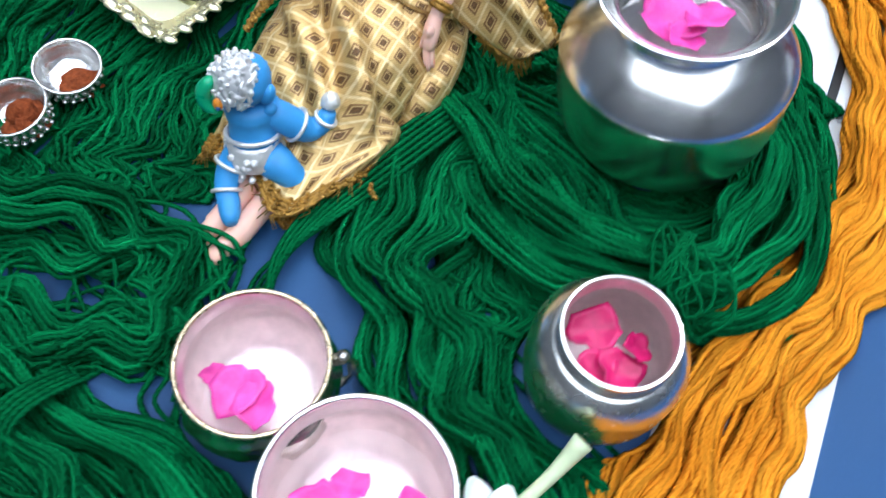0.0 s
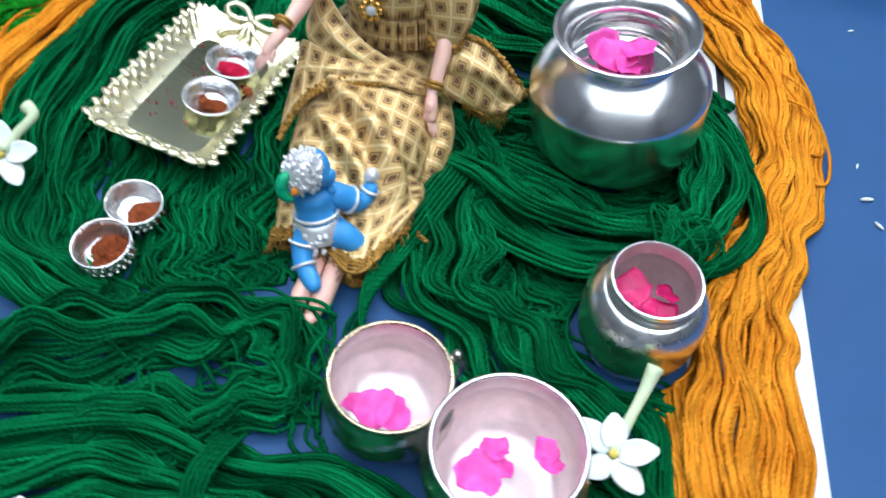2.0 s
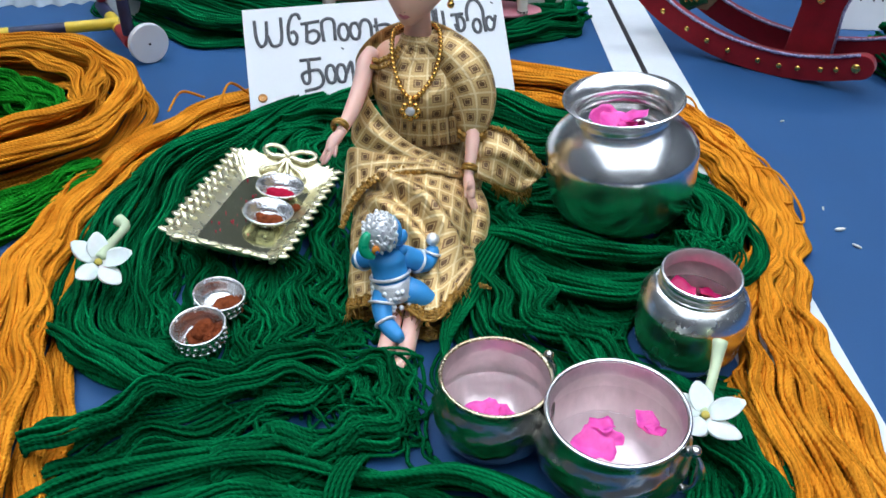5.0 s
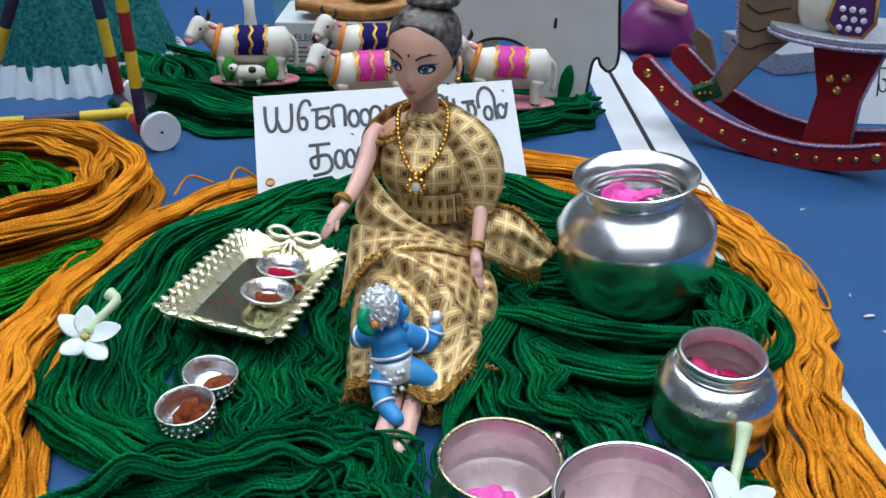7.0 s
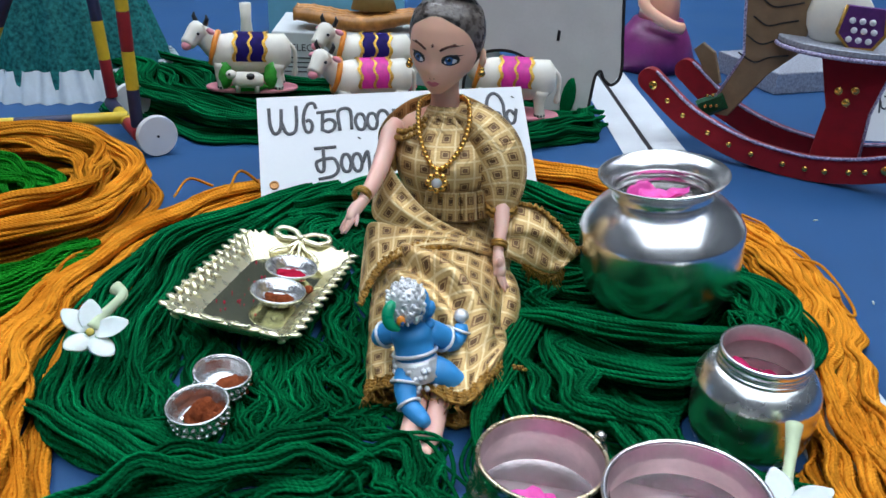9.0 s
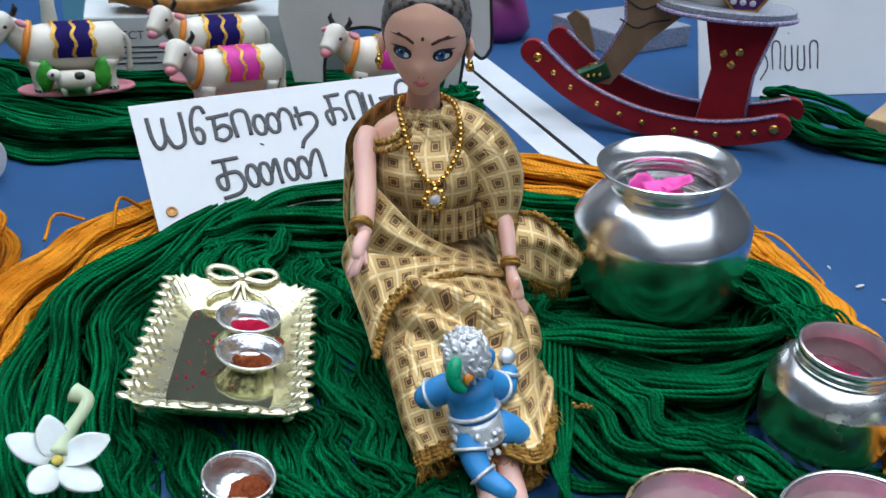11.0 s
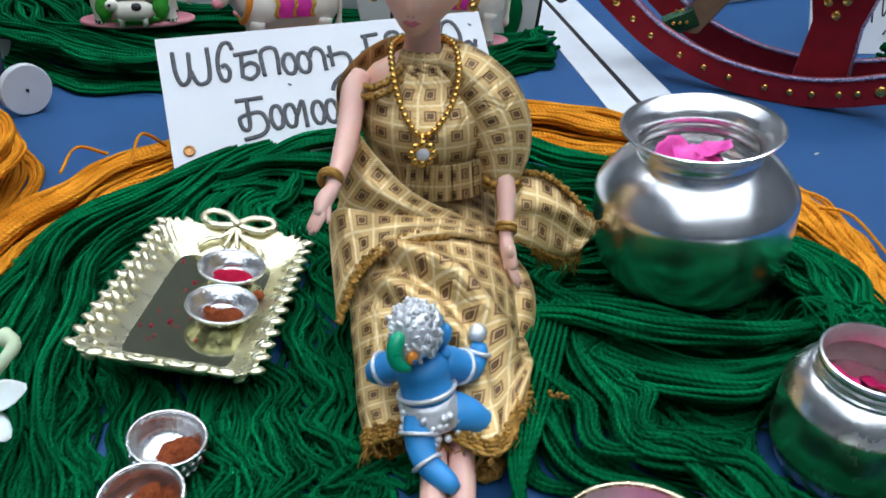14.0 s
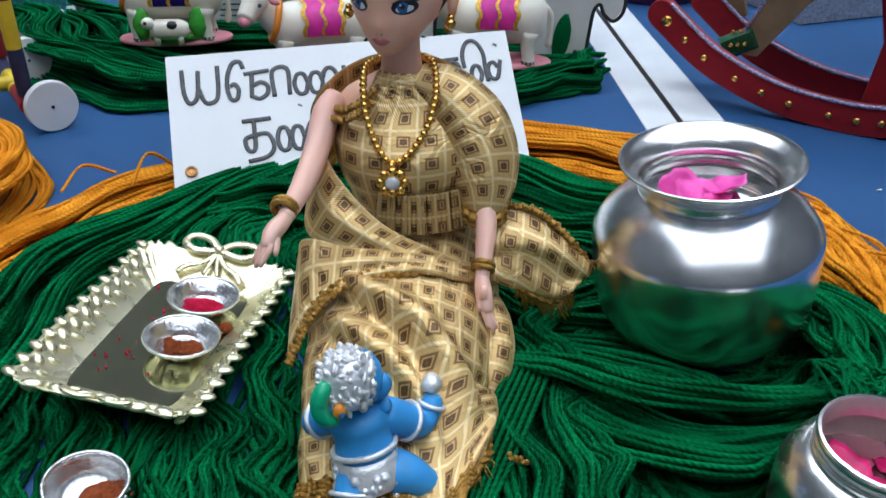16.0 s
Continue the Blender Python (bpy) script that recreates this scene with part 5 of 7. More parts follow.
def sari():
    t = thing("sari", "gold brocade sari with woven squares draped over the doll", "clothing")
    s = Shape()
    rings = [((0.0060, 0.024, 0.040), (0.0230, 0, 0), (0, 0.0200, 0)), ((0.0058, 0.022, 0.050), (0.0205, 0, 0), (0, 0.0185, 0)), ((0.0052, 0.0205, 0.0580), (0.0200, 0, 0), (0, 0.0178, 0)), ((0.0048, 0.0195, 0.0660), (0.0225, 0, 0), (0, 0.0182, 0)), ((0.0046, 0.0200, 0.0730), (0.0232, 0, 0), (0, 0.0176, 0)),
             ((0.0046, 0.0220, 0.0800), (0.0226, 0, 0), (0, 0.0150, 0.001)), ((0.0050, 0.0245, 0.0860), (0.0205, 0, 0.001), (0, 0.0120, 0.002)), ((0.0062, 0.0262, 0.0905), (0.0165, 0, 0.0010), (0, 0.0098, 0.001)), ((0.0060, 0.0272, 0.0940), (0.0120, 0, 0.0004), (0, 0.0086, 0)), ((0.0046, 0.0280, 0.0962), (0.0082, 0, 0), (0, 0.0076, -0.001))]
    flat = spline([np.concatenate(r) for r in rings], 34)
    folded(s, [(r[:3], r[3:6], r[6:]) for r in flat], 90, BROCADE, 0.022, 1.3)
    s.make("bodice", t, sharp=0)
    s = Shape()
    way = spline([(0.0080, 0.0270, 0.0925, 0.0060, 0.0085), (0.0170, 0.0250, 0.0880, 0.0105, 0.0110), (0.0250, 0.0205, 0.0800, 0.0130, 0.0120), (0.0292, 0.0150, 0.0715, 0.0128, 0.0118), (0.0305, 0.0090, 0.0635, 0.0105, 0.0098), (0.0302, 0.0045, 0.0575, 0.0072, 0.0068), (0.0300, 0.0035, 0.0555, 0.0058, 0.0055)], 30)
    d = np.gradient(way[:, :3], axis=0)
    rr = []
    for p, q in zip(way, d):
        q = q / np.linalg.norm(q)
        ax = np.cross(q, (0, -1.0, 0.15))
        ax /= np.linalg.norm(ax)
        rr.append((p[:3], ax * p[3], np.cross(q, ax) * p[4]))
    folded(s, rr, 64, BROCADE, 0.050, 4.1)
    s.make("sleeve", t, "full brocade sleeve hanging to the elbow", sharp=0)
    s = Shape()
    knee = [(-0.0190, -0.0040), (-0.0104, -0.0213), (-0.0008, -0.0295), (0.0074, -0.0370), (0.0165, -0.0487), (0.0218, -0.0620), (0.0222, -0.0760)]
    lower = [(-0.0180, -0.0300), (-0.0040, -0.0440), (0.0090, -0.0540), (0.0150, -0.0660), (0.0130, -0.0790)]
    edge = [(0.0288, -0.0500), (0.0275, -0.0630), (0.0230, -0.0740), (0.0160, -0.0830)]

    def swell(p):
        return ridge(p, knee, 0.0040, 0.0046) + ridge(p, lower, 0.0034, 0.0028) + ridge(p, edge, 0.0026, 0.0022) if p[2] > 0.008 else 0.0
    rr = rings_along([(0.006, 0.048, 0.030, 0.026, 0.016), (0.006, 0.032, 0.029, 0.033, 0.021), (0.004, 0.010, 0.0265, 0.0320, 0.0215), (0.0022, -0.012, 0.0250, 0.0305, 0.0205), (0.0010, -0.030, 0.0235, 0.0285, 0.0185), (0.0005, -0.045, 0.0190, 0.0275, 0.0145), (0.0005, -0.063, 0.0122, 0.0272, 0.0094), (0.0000, -0.079, 0.0088, 0.0258, 0.0066)], 70)
    base = folded(s, rr, 110, BROCADE, 0.045, 0.4, swell)
    s.cap(base, 110, BROCADE, True)

    def skew(p):
        """The hem dips in the middle and climbs at one side."""
        k = max(0.0, min(1.0, (-0.045 - p[1]) / 0.034))
        return (p[0], p[1] + k * (0.017 * max(0.0, (p[0] - 0.014) / 0.014) ** 1.5 - 0.011 * math.exp(-((p[0] - 0.009) / 0.010) ** 2)), p[2] + k * 0.006 * max(0.0, (p[0] - 0.012) / 0.016))
    s.v = [skew(p) for p in s.v]
    s.make("skirt", t, "brocade skirt with folds over the knees", sharp=0)
    s = Shape()
    s.tube(spline([(0.031, -0.002, 0.026), (0.0325, -0.014, 0.0235), (0.0318, -0.025, 0.0195), (0.0295, -0.034, 0.0140), (0.0265, -0.041, 0.0095)], 18), [0.0040 + 0.0030 * math.sin(math.pi * k / 17) for k in range(18)], BROCADE, 14)
    s.make("side_fold", t, "rolled fold of brocade beside the knee", sharp=0)
    last = rr[-1]
    s = Shape()
    hem = [np.array(skew(np.array(last[0]) + np.array(last[1]) * math.cos(a) * 1.03 + np.array(last[2]) * math.sin(a) * 1.08)) for a in np.linspace(0, 2 * math.pi, 40)]
    trim(s, hem, 0.0011, 130)
    for off in (0.0016, 0.0032, 0.0046):
        trim(s, [h + np.array((0, off, 0.00042 * off / 0.0016)) for h in hem], 0.0009, 120)
    s.make("hem_trim", t, "crimped gold braid at the hem", sharp=0)
    s = Shape()
    rng = np.random.default_rng(14)
    for k in range(60):
        q = hem[int(rng.integers(0, 21))]
        s.tube([q, q + np.array((rng.uniform(-0.002, 0.002), -0.0015, -0.0008)), q + np.array((rng.uniform(-0.003, 0.003), -rng.uniform(0.002, 0.005), -rng.uniform(0.0015, 0.004)))], [0.0003, 0.00025, 0.00015], GOLDTRIM, 4)
    s.make("loose_thread", t, "frayed gold threads under the hem", sharp=0)
    s = Shape()
    trim(s, [(0.0318, -0.0712, 0.0180), (0.0332, -0.0735, 0.0192), (0.0346, -0.0742, 0.0200), (0.0352, -0.0750, 0.0192)], 0.0008, 10)
    s.make("loose_braid", t, "torn end of gold braid lying on the yarn", sharp=0)
    # pleated waist
    s = Shape()
    rows = []
    for i in range(7):
        f = i / 6
        row = []
        for j in range(70):
            g = j / 69
            a = math.pi * (1.35 + 0.52 * g)
            rr2 = 1.05 + 0.10 * f + 0.030 * math.sin(70 * g * 2.2)
            row.append((0.0065 + 0.0225 * rr2 * math.cos(a), 0.022 + 0.0205 * rr2 * math.sin(a), 0.0635 - 0.013 * f))
        rows.append(row)
    sheet(s, rows, BROCADE)
    s.make("waist_pleats", t, "finely gathered cloth at the waist", sharp=0)
    # cloth band crossing from under the bare arm over the waist
    s = Shape()
    sheet(s, between([(-0.0222, 0.0260, 0.0800), (-0.0212, 0.0100, 0.0740), (-0.0150, 0.0010, 0.0668), (-0.0035, -0.0036, 0.0552), (0.0115, -0.0058, 0.0472), (0.0255, -0.0045, 0.0405), (0.0340, 0.0040, 0.0380)],
                     [(-0.0250, 0.0280, 0.0620), (-0.0285, 0.0110, 0.0550), (-0.0268, 0.0000, 0.0495), (-0.0135, -0.0100, 0.0488), (0.0005, -0.0138, 0.0436), (0.0190, -0.0125, 0.0358), (0.0340, -0.0040, 0.0320)], 46, 14, 0.0026, 0.0009, 0.5), BROCADE)
    s.make("cross_drape", t, "brocade band wrapped across the lap", sharp=0)
    s = Shape()
    hang = [(-0.0320, -0.0390, 0.0270), (-0.0268, -0.0305, 0.0352), (-0.0195, -0.0232, 0.0412), (-0.0066, -0.0190, 0.0450), (0.0080, -0.0175, 0.0455), (0.0240, -0.0150, 0.0400), (0.0350, -0.0040, 0.0330)]
    sheet(s, between([(-0.0320, 0.0060, 0.0380), (-0.0290, 0.0010, 0.0475), (-0.0180, -0.0070, 0.0500), (-0.0040, -0.0110, 0.0500), (0.0100, -0.0115, 0.0480), (0.0240, -0.0100, 0.0430), (0.0340, 0.0000, 0.0370)], hang, 44, 12, 0.0016, 0.0008, 2.0), BROCADE)
    s.make("lap_drape", t, "brocade flap hanging over the knee", sharp=0)
    s = Shape()
    trim(s, hang[:5], 0.0014, 80)
    trim(s, [(x + 0.0004, y + 0.0018, z + 0.0016) for x, y, z in hang[:5]], 0.0012, 70)
    s.make("drape_trim", t, "gold braid along the drape", sharp=0)
    s = Shape()
    ring = [(0.0300 + 0.0062 * math.cos(a), 0.0038 + 0.0060 * math.sin(a), 0.0570 + 0.0012 * math.sin(a)) for a in np.linspace(0, 2 * math.pi, 20)]
    trim(s, ring, 0.0016, 44)
    trim(s, [(q[0], q[1], q[2] - 0.0026) for q in ring], 0.0014, 44)
    s.make("sleeve_trim", t, "gold braid cuff", sharp=0)
    s = Shape()
    trim(s, [(-0.0190, 0.0225, 0.0850), (-0.0150, 0.0150, 0.0868), (-0.0100, 0.0150, 0.0890), (-0.0050, 0.0180, 0.0925)], 0.0015, 44)
    trim(s, [(-0.0198, 0.0185, 0.0828), (-0.0152, 0.0120, 0.0846), (-0.0100, 0.0118, 0.0868), (-0.0055, 0.0140, 0.0900)], 0.0013, 44)
    s.make("neck_trim", t, "gold braid at the neckline", sharp=0)
    # raised back edge of the shawl behind both shoulders
    s = Shape()
    p = spline([(-0.0262, 0.0270, 0.0680), (-0.0272, 0.0300, 0.0790), (-0.0205, 0.0335, 0.0880), (-0.0090, 0.0365, 0.0945), (0.006, 0.0375, 0.0965), (0.018, 0.0345, 0.0940), (0.0280, 0.0300, 0.0885), (0.0360, 0.0260, 0.0800)], 30)
    rows = [[(x * (1 - 0.03 * f), y + 0.004 * math.sin(f * 2) + 0.002 * f, z - 0.030 * f - 0.0015 * math.sin(6 * f)) for x, y, z in p] for f in np.linspace(-0.08, 1, 8)]
    sheet(s, rows, BROCADE)
    s.make("back_shawl", t, sharp=0)
    # pallu spread to the side
    s = Shape()
    rows = []
    top = spline([(0.0270, 0.0100, 0.0560), (0.0370, 0.0070, 0.0560), (0.0445, 0.0050, 0.0558), (0.0530, 0.0025, 0.0517), (0.0595, 0.0000, 0.0446), (0.0665, -0.0020, 0.0372)], 26)
    bot = spline([(0.0270, -0.0060, 0.0385), (0.0340, -0.0075, 0.0360), (0.0400, -0.0080, 0.0340), (0.0475, -0.0080, 0.0298), (0.0550, -0.0080, 0.0273), (0.0590, -0.0055, 0.0318)], 26)
    for i in range(16):
        f = i / 15
        rows.append([top[k] * (1 - f) + bot[k] * f + np.array((0, -0.0030 * math.sin(math.pi * f) + 0.0013 * math.sin(11 * f + k * 0.12), 0.0008 * math.sin(8 * f + k * 0.3))) for k in range(26)])
    sheet(s, rows, BROCADE)
    s.make("pallu", t, "loose brocade end spread beside the hand", sharp=0)
    s = Shape()
    trim(s, [top[6] + (0, 0, 0.0005), top[12] + (0, 0, 0.0005), top[18] + (0, 0, 0.0005), top[25]], 0.0014, 60)
    trim(s, [top[25], (0.0630, -0.0042, 0.0345), bot[25], bot[18], bot[10]], 0.0015, 50)
    s.make("pallu_trim", t, "gold braid and fringe on the loose end", sharp=0)
    s = Shape()
    rng = np.random.default_rng(4)
    for k in range(46):
        f = k / 45
        q = bot[int(10 + 15 * f)]
        s.tube([q, q + np.array((rng.uniform(-0.001, 0.002), -0.0005, -0.003)), q + np.array((rng.uniform(-0.002, 0.003), rng.uniform(-0.002, 0.001), -rng.uniform(0.004, 0.0075)))], [0.0005, 0.0004, 0.0003], GOLDTRIM, 5)
    s.make("fringe", t, "short gold thread fringe", sharp=0)


sari()


def necklace():
    t = thing("bead_necklace", "gold bead necklace with flower pendant on the doll", "necklace")
    p = spline([(-0.0035, 0.0330, 0.0985), (-0.0080, 0.0240, 0.0985), (-0.0088, 0.0150, 0.0940), (-0.0078, 0.0090, 0.0870), (-0.0050, 0.0045, 0.0795), (-0.0005, 0.0015, 0.0745), (0.0050, 0.0025, 0.0765), (0.0110, 0.0065, 0.0840), (0.0140, 0.0130, 0.0920), (0.0140, 0.0230, 0.0985), (0.0105, 0.0330, 0.0995)], 400)
    ln = np.concatenate([[0], np.cumsum(np.linalg.norm(np.diff(p, axis=0), axis=1))])
    bead = Shape()
    bead.ball((0, 0, 0), 0.00132, GOLD, n=10, rows=7)
    first = bead.make("bead", t, sharp=0)
    count = int(ln[-1] / 0.00235)
    for k in range(count):
        q = [np.interp(k * 0.00235, ln, p[:, i]) for i in range(3)]
        o = first if k == 0 else new("bead", first.data)
        o.parent = t
        o.location = q
    s = Shape()
    s.ball((0.0, -0.0018, 0.0690), (0.0024, 0.0012, 0.0024), JEWEL)
    s.make("pendant_stone", t, "round milky stone", sharp=0)
    for k in range(8):
        a = 2 * math.pi * k / 8
        o = new("bead", first.data)
        o.parent = t
        o.matrix_basis = pose(0.0037 * math.cos(a), -0.0014, 0.0690 + 0.0037 * math.sin(a)) @ Matrix.Diagonal((1.25, 1.0, 1.25, 1))
    s = Shape()
    s.tube([(0.0, -0.0010, 0.0725), (-0.0002, -0.0006, 0.0755)], 0.0008, GOLD)
    s.make("pendant_loop", t, sharp=0)


necklace()


# ---- crawling baby figurine ----
def baby():
    s = Shape()
    B = BLUESKIN
    s.tube(spline([(-0.0100, -0.0745, 0.0405), (-0.0090, -0.0750, 0.0340), (-0.0075, -0.0770, 0.0270), (-0.0060, -0.0785, 0.0210)], 12), [0.0062, 0.0078, 0.0086, 0.0084, 0.0080, 0.0078, 0.0077, 0.0078, 0.0080, 0.0082, 0.0080, 0.0066], B, 18)
    s.ball((-0.0100, -0.0765, 0.0500), (0.0075, 0.0080, 0.0082), B, n=18, rows=12)
    s.ball((-0.0118, -0.0795, 0.0520), (0.0074, 0.0070, 0.0088), FOIL, rot=(10, 0, 0), n=24, rows=16, rough=0.1)
    rng = np.random.default_rng(2)
    for k in range(170):
        a, b = rng.uniform(0, 6.28), rng.uniform(-0.95, 1)
        q = math.sqrt(1 - b * b)
        c = Vector((-0.0118 + 0.0074 * q * math.cos(a), -0.0795 + 0.0070 * q * math.sin(a), 0.0520 + 0.0088 * b))
        s.ball(c, (rng.uniform(0.0006, 0.0011), rng.uniform(0.0006, 0.0011), rng.uniform(0.0011, 0.0020)), FOIL, rot=(rng.uniform(-50, 50), rng.uniform(-50, 50), rng.uniform(0, 180)), n=7, rows=5)
    s.ball((-0.0035, -0.0760, 0.0470), (0.0030, 0.0026, 0.0042), B, rot=(0, 20, 0))
    s.ball((-0.0025, -0.0755, 0.0405), (0.0022, 0.0022, 0.0022), B)
    s.tube(spline([(-0.0165, -0.0850, 0.0555), (-0.0185, -0.0865, 0.0510), (-0.0175, -0.0870, 0.0465), (-0.0140, -0.0865, 0.0440)], 12), [0.0012, 0.0019, 0.0023, 0.0024, 0.0024, 0.0024, 0.0023, 0.0022, 0.0020, 0.0018, 0.0014, 0.0008], PEACOCK, 10)
    s.ball((-0.0135, -0.0868, 0.0480), (0.0017, 0.0012, 0.0022), ORANGEPAINT)
    s.ball((-0.0130, -0.0874, 0.0474), (0.0009, 0.0008, 0.0011), EYEBLUE)
    # arms
    s.tube(spline([(-0.0120, -0.0735, 0.0370), (-0.0175, -0.0715, 0.0340), (-0.0215, -0.0685, 0.0300), (-0.0200, -0.0650, 0.0270)], 12), [0.0046, 0.0048, 0.0050, 0.0050, 0.0048, 0.0046, 0.0044, 0.0042, 0.0040, 0.0038, 0.0036, 0.0026], B, 14)
    s.tube(spline([(-0.0040, -0.0735, 0.0370), (0.0015, -0.0710, 0.0325), (0.0065, -0.0675, 0.0275), (0.0098, -0.0640, 0.0285), (0.0108, -0.0615, 0.0325)], 14), [0.0044, 0.0046, 0.0048, 0.0048, 0.0047, 0.0045, 0.0042, 0.0040, 0.0037, 0.0034, 0.0032, 0.0031, 0.0029, 0.0022], B, 14)
    s.ball((0.0105, -0.0605, 0.0355), (0.0031, 0.0029, 0.0029), FOIL, rough=0.2, n=16, rows=11)
    # legs
    s.tube(spline([(-0.0095, -0.0805, 0.0225), (-0.0112, -0.0850, 0.0185), (-0.0104, -0.0900, 0.0145), (-0.0072, -0.0940, 0.0122), (-0.0030, -0.1000, 0.0120)], 14), [0.0060, 0.0056, 0.0052, 0.0049, 0.0046, 0.0043, 0.0040, 0.0038, 0.0037, 0.0037, 0.0037, 0.0035, 0.0030, 0.0020], B, 14)
    s.tube(spline([(-0.0010, -0.0785, 0.0215), (0.0040, -0.0790, 0.0200), (0.0085, -0.0780, 0.0160), (0.0130, -0.0750, 0.0138), (0.0158, -0.0722, 0.0160)], 14), [0.0060, 0.0058, 0.0056, 0.0053, 0.0050, 0.0047, 0.0044, 0.0041, 0.0039, 0.0037, 0.0037, 0.0037, 0.0034, 0.0022], B, 14)
    # silver breeches, belt and bangles
    s.tube(spline([(-0.0078, -0.0772, 0.0268), (-0.0068, -0.0784, 0.0215), (-0.0062, -0.0795, 0.0170)], 8), [0.0082, 0.0086, 0.0090, 0.0092, 0.0092, 0.0090, 0.0082, 0.0060], FOIL, 20)

    for k in range(46):
        a, z = rng.uniform(0, 6.28), rng.uniform(0.0165, 0.0260)
        s.ball((-0.0068 + 0.0088 * math.cos(a), -0.0782 + 0.0088 * math.sin(a), z), (0.0014, 0.0014, 0.0011), FOIL, rot=(rng.uniform(0, 90), 0, rng.uniform(0, 90)), n=7, rows=5)

    def bangle(c, d, r, q=0.0007):
        d = Vector(d).normalized()
        a1 = d.cross(Vector((0.2, 0.3, 1))).normalized()
        a2 = d.cross(a1)
        s.tube([Vector(c) + a1 * r * math.cos(a) + a2 * r * math.sin(a) for a in np.linspace(0, 2 * math.pi, 21)], q, FOIL, 7, caps=False)
    bangle((-0.0080, -0.0768, 0.0285), (0.2, -0.3, -1), 0.0086, 0.0008)
    bangle((-0.0112, -0.0845, 0.0190), (-0.1, -0.6, -0.7), 0.0057)
    bangle((-0.0098, -0.0908, 0.0138), (0.4, -0.7, -0.5), 0.0045)
    bangle((0.0120, -0.0758, 0.0142), (0.8, 0.5, -0.2), 0.0044)
    bangle((0.0035, -0.0695, 0.0302), (0.8, 0.5, -0.7), 0.0051)
    bangle((0.0104, -0.0630, 0.0300), (0.3, 0.4, 0.8), 0.0036)
    bangle((-0.0200, -0.0697, 0.0316), (-0.8, 0.5, -0.6), 0.0050)
    bent = []
    for x, y, z in s.v:
        k = max(0.0, z - 0.014) / 0.036
        bent.append((x, y + 0.0062 * k, z - 0.0036 * k))
    s.v = bent
    tagged(s.make("baby_figurine", sharp=0), "blue painted crawling baby figurine with silver hair and breeches", "figurine")


baby()


# ---- signs ----
def lettering(parent, text, x, y, size, m, material, label, bold=0.0):
    """Marker writing as a thin mesh; glyphs stand in the order in which they are seen."""
    cu = bpy.data.curves.new("writing", "FONT")
    cu.body, cu.size, cu.extrude, cu.offset = text, size, 0.0001, bold
    tmp = bpy.data.objects.new("tmp", cu)
    scene.collection.objects.link(tmp)
    bpy.context.view_layer.update()
    me = bpy.data.meshes.new_from_object(tmp.evaluated_get(bpy.context.evaluated_depsgraph_get()))
    bpy.data.objects.remove(tmp)
    me.materials.clear()
    me.materials.append(material)
    ob = new("writing", me)
    ob.parent = parent
    ob.matrix_basis = m @ pose(x, y, 0)
    ob["label"] = label
    return ob


def strokes(parent, lines, r, m, material, label):
    """Hand-drawn marker strokes lying on a card."""
    s = Shape()
    for line in lines:
        s.tube([(x, y, 0.0003) for x, y in spline(line, max(8, 7 * len(line)))], r, material, 8, flat=0.22)
    ob = s.make("writing", parent, label, sharp=0)
    ob.matrix_basis = m
    return ob


def frame_from(bl, br, tl):
    bl, br, tl = Vector(bl), Vector(br), Vector(tl)
    x = (br - bl).normalized()
    y = (tl - bl)
    y = (y - x * y.dot(x)).normalized()
    z = x.cross(y)
    m = Matrix((x, y, z)).transposed().to_4x4()
    m.translation = bl
    return m


def arc(cx, cy, rx, ry, a0, a1, n=7):
    return [(cx + rx * math.cos(radians(a)), cy + ry * math.sin(radians(a))) for a in np.linspace(a0, a1, n)]


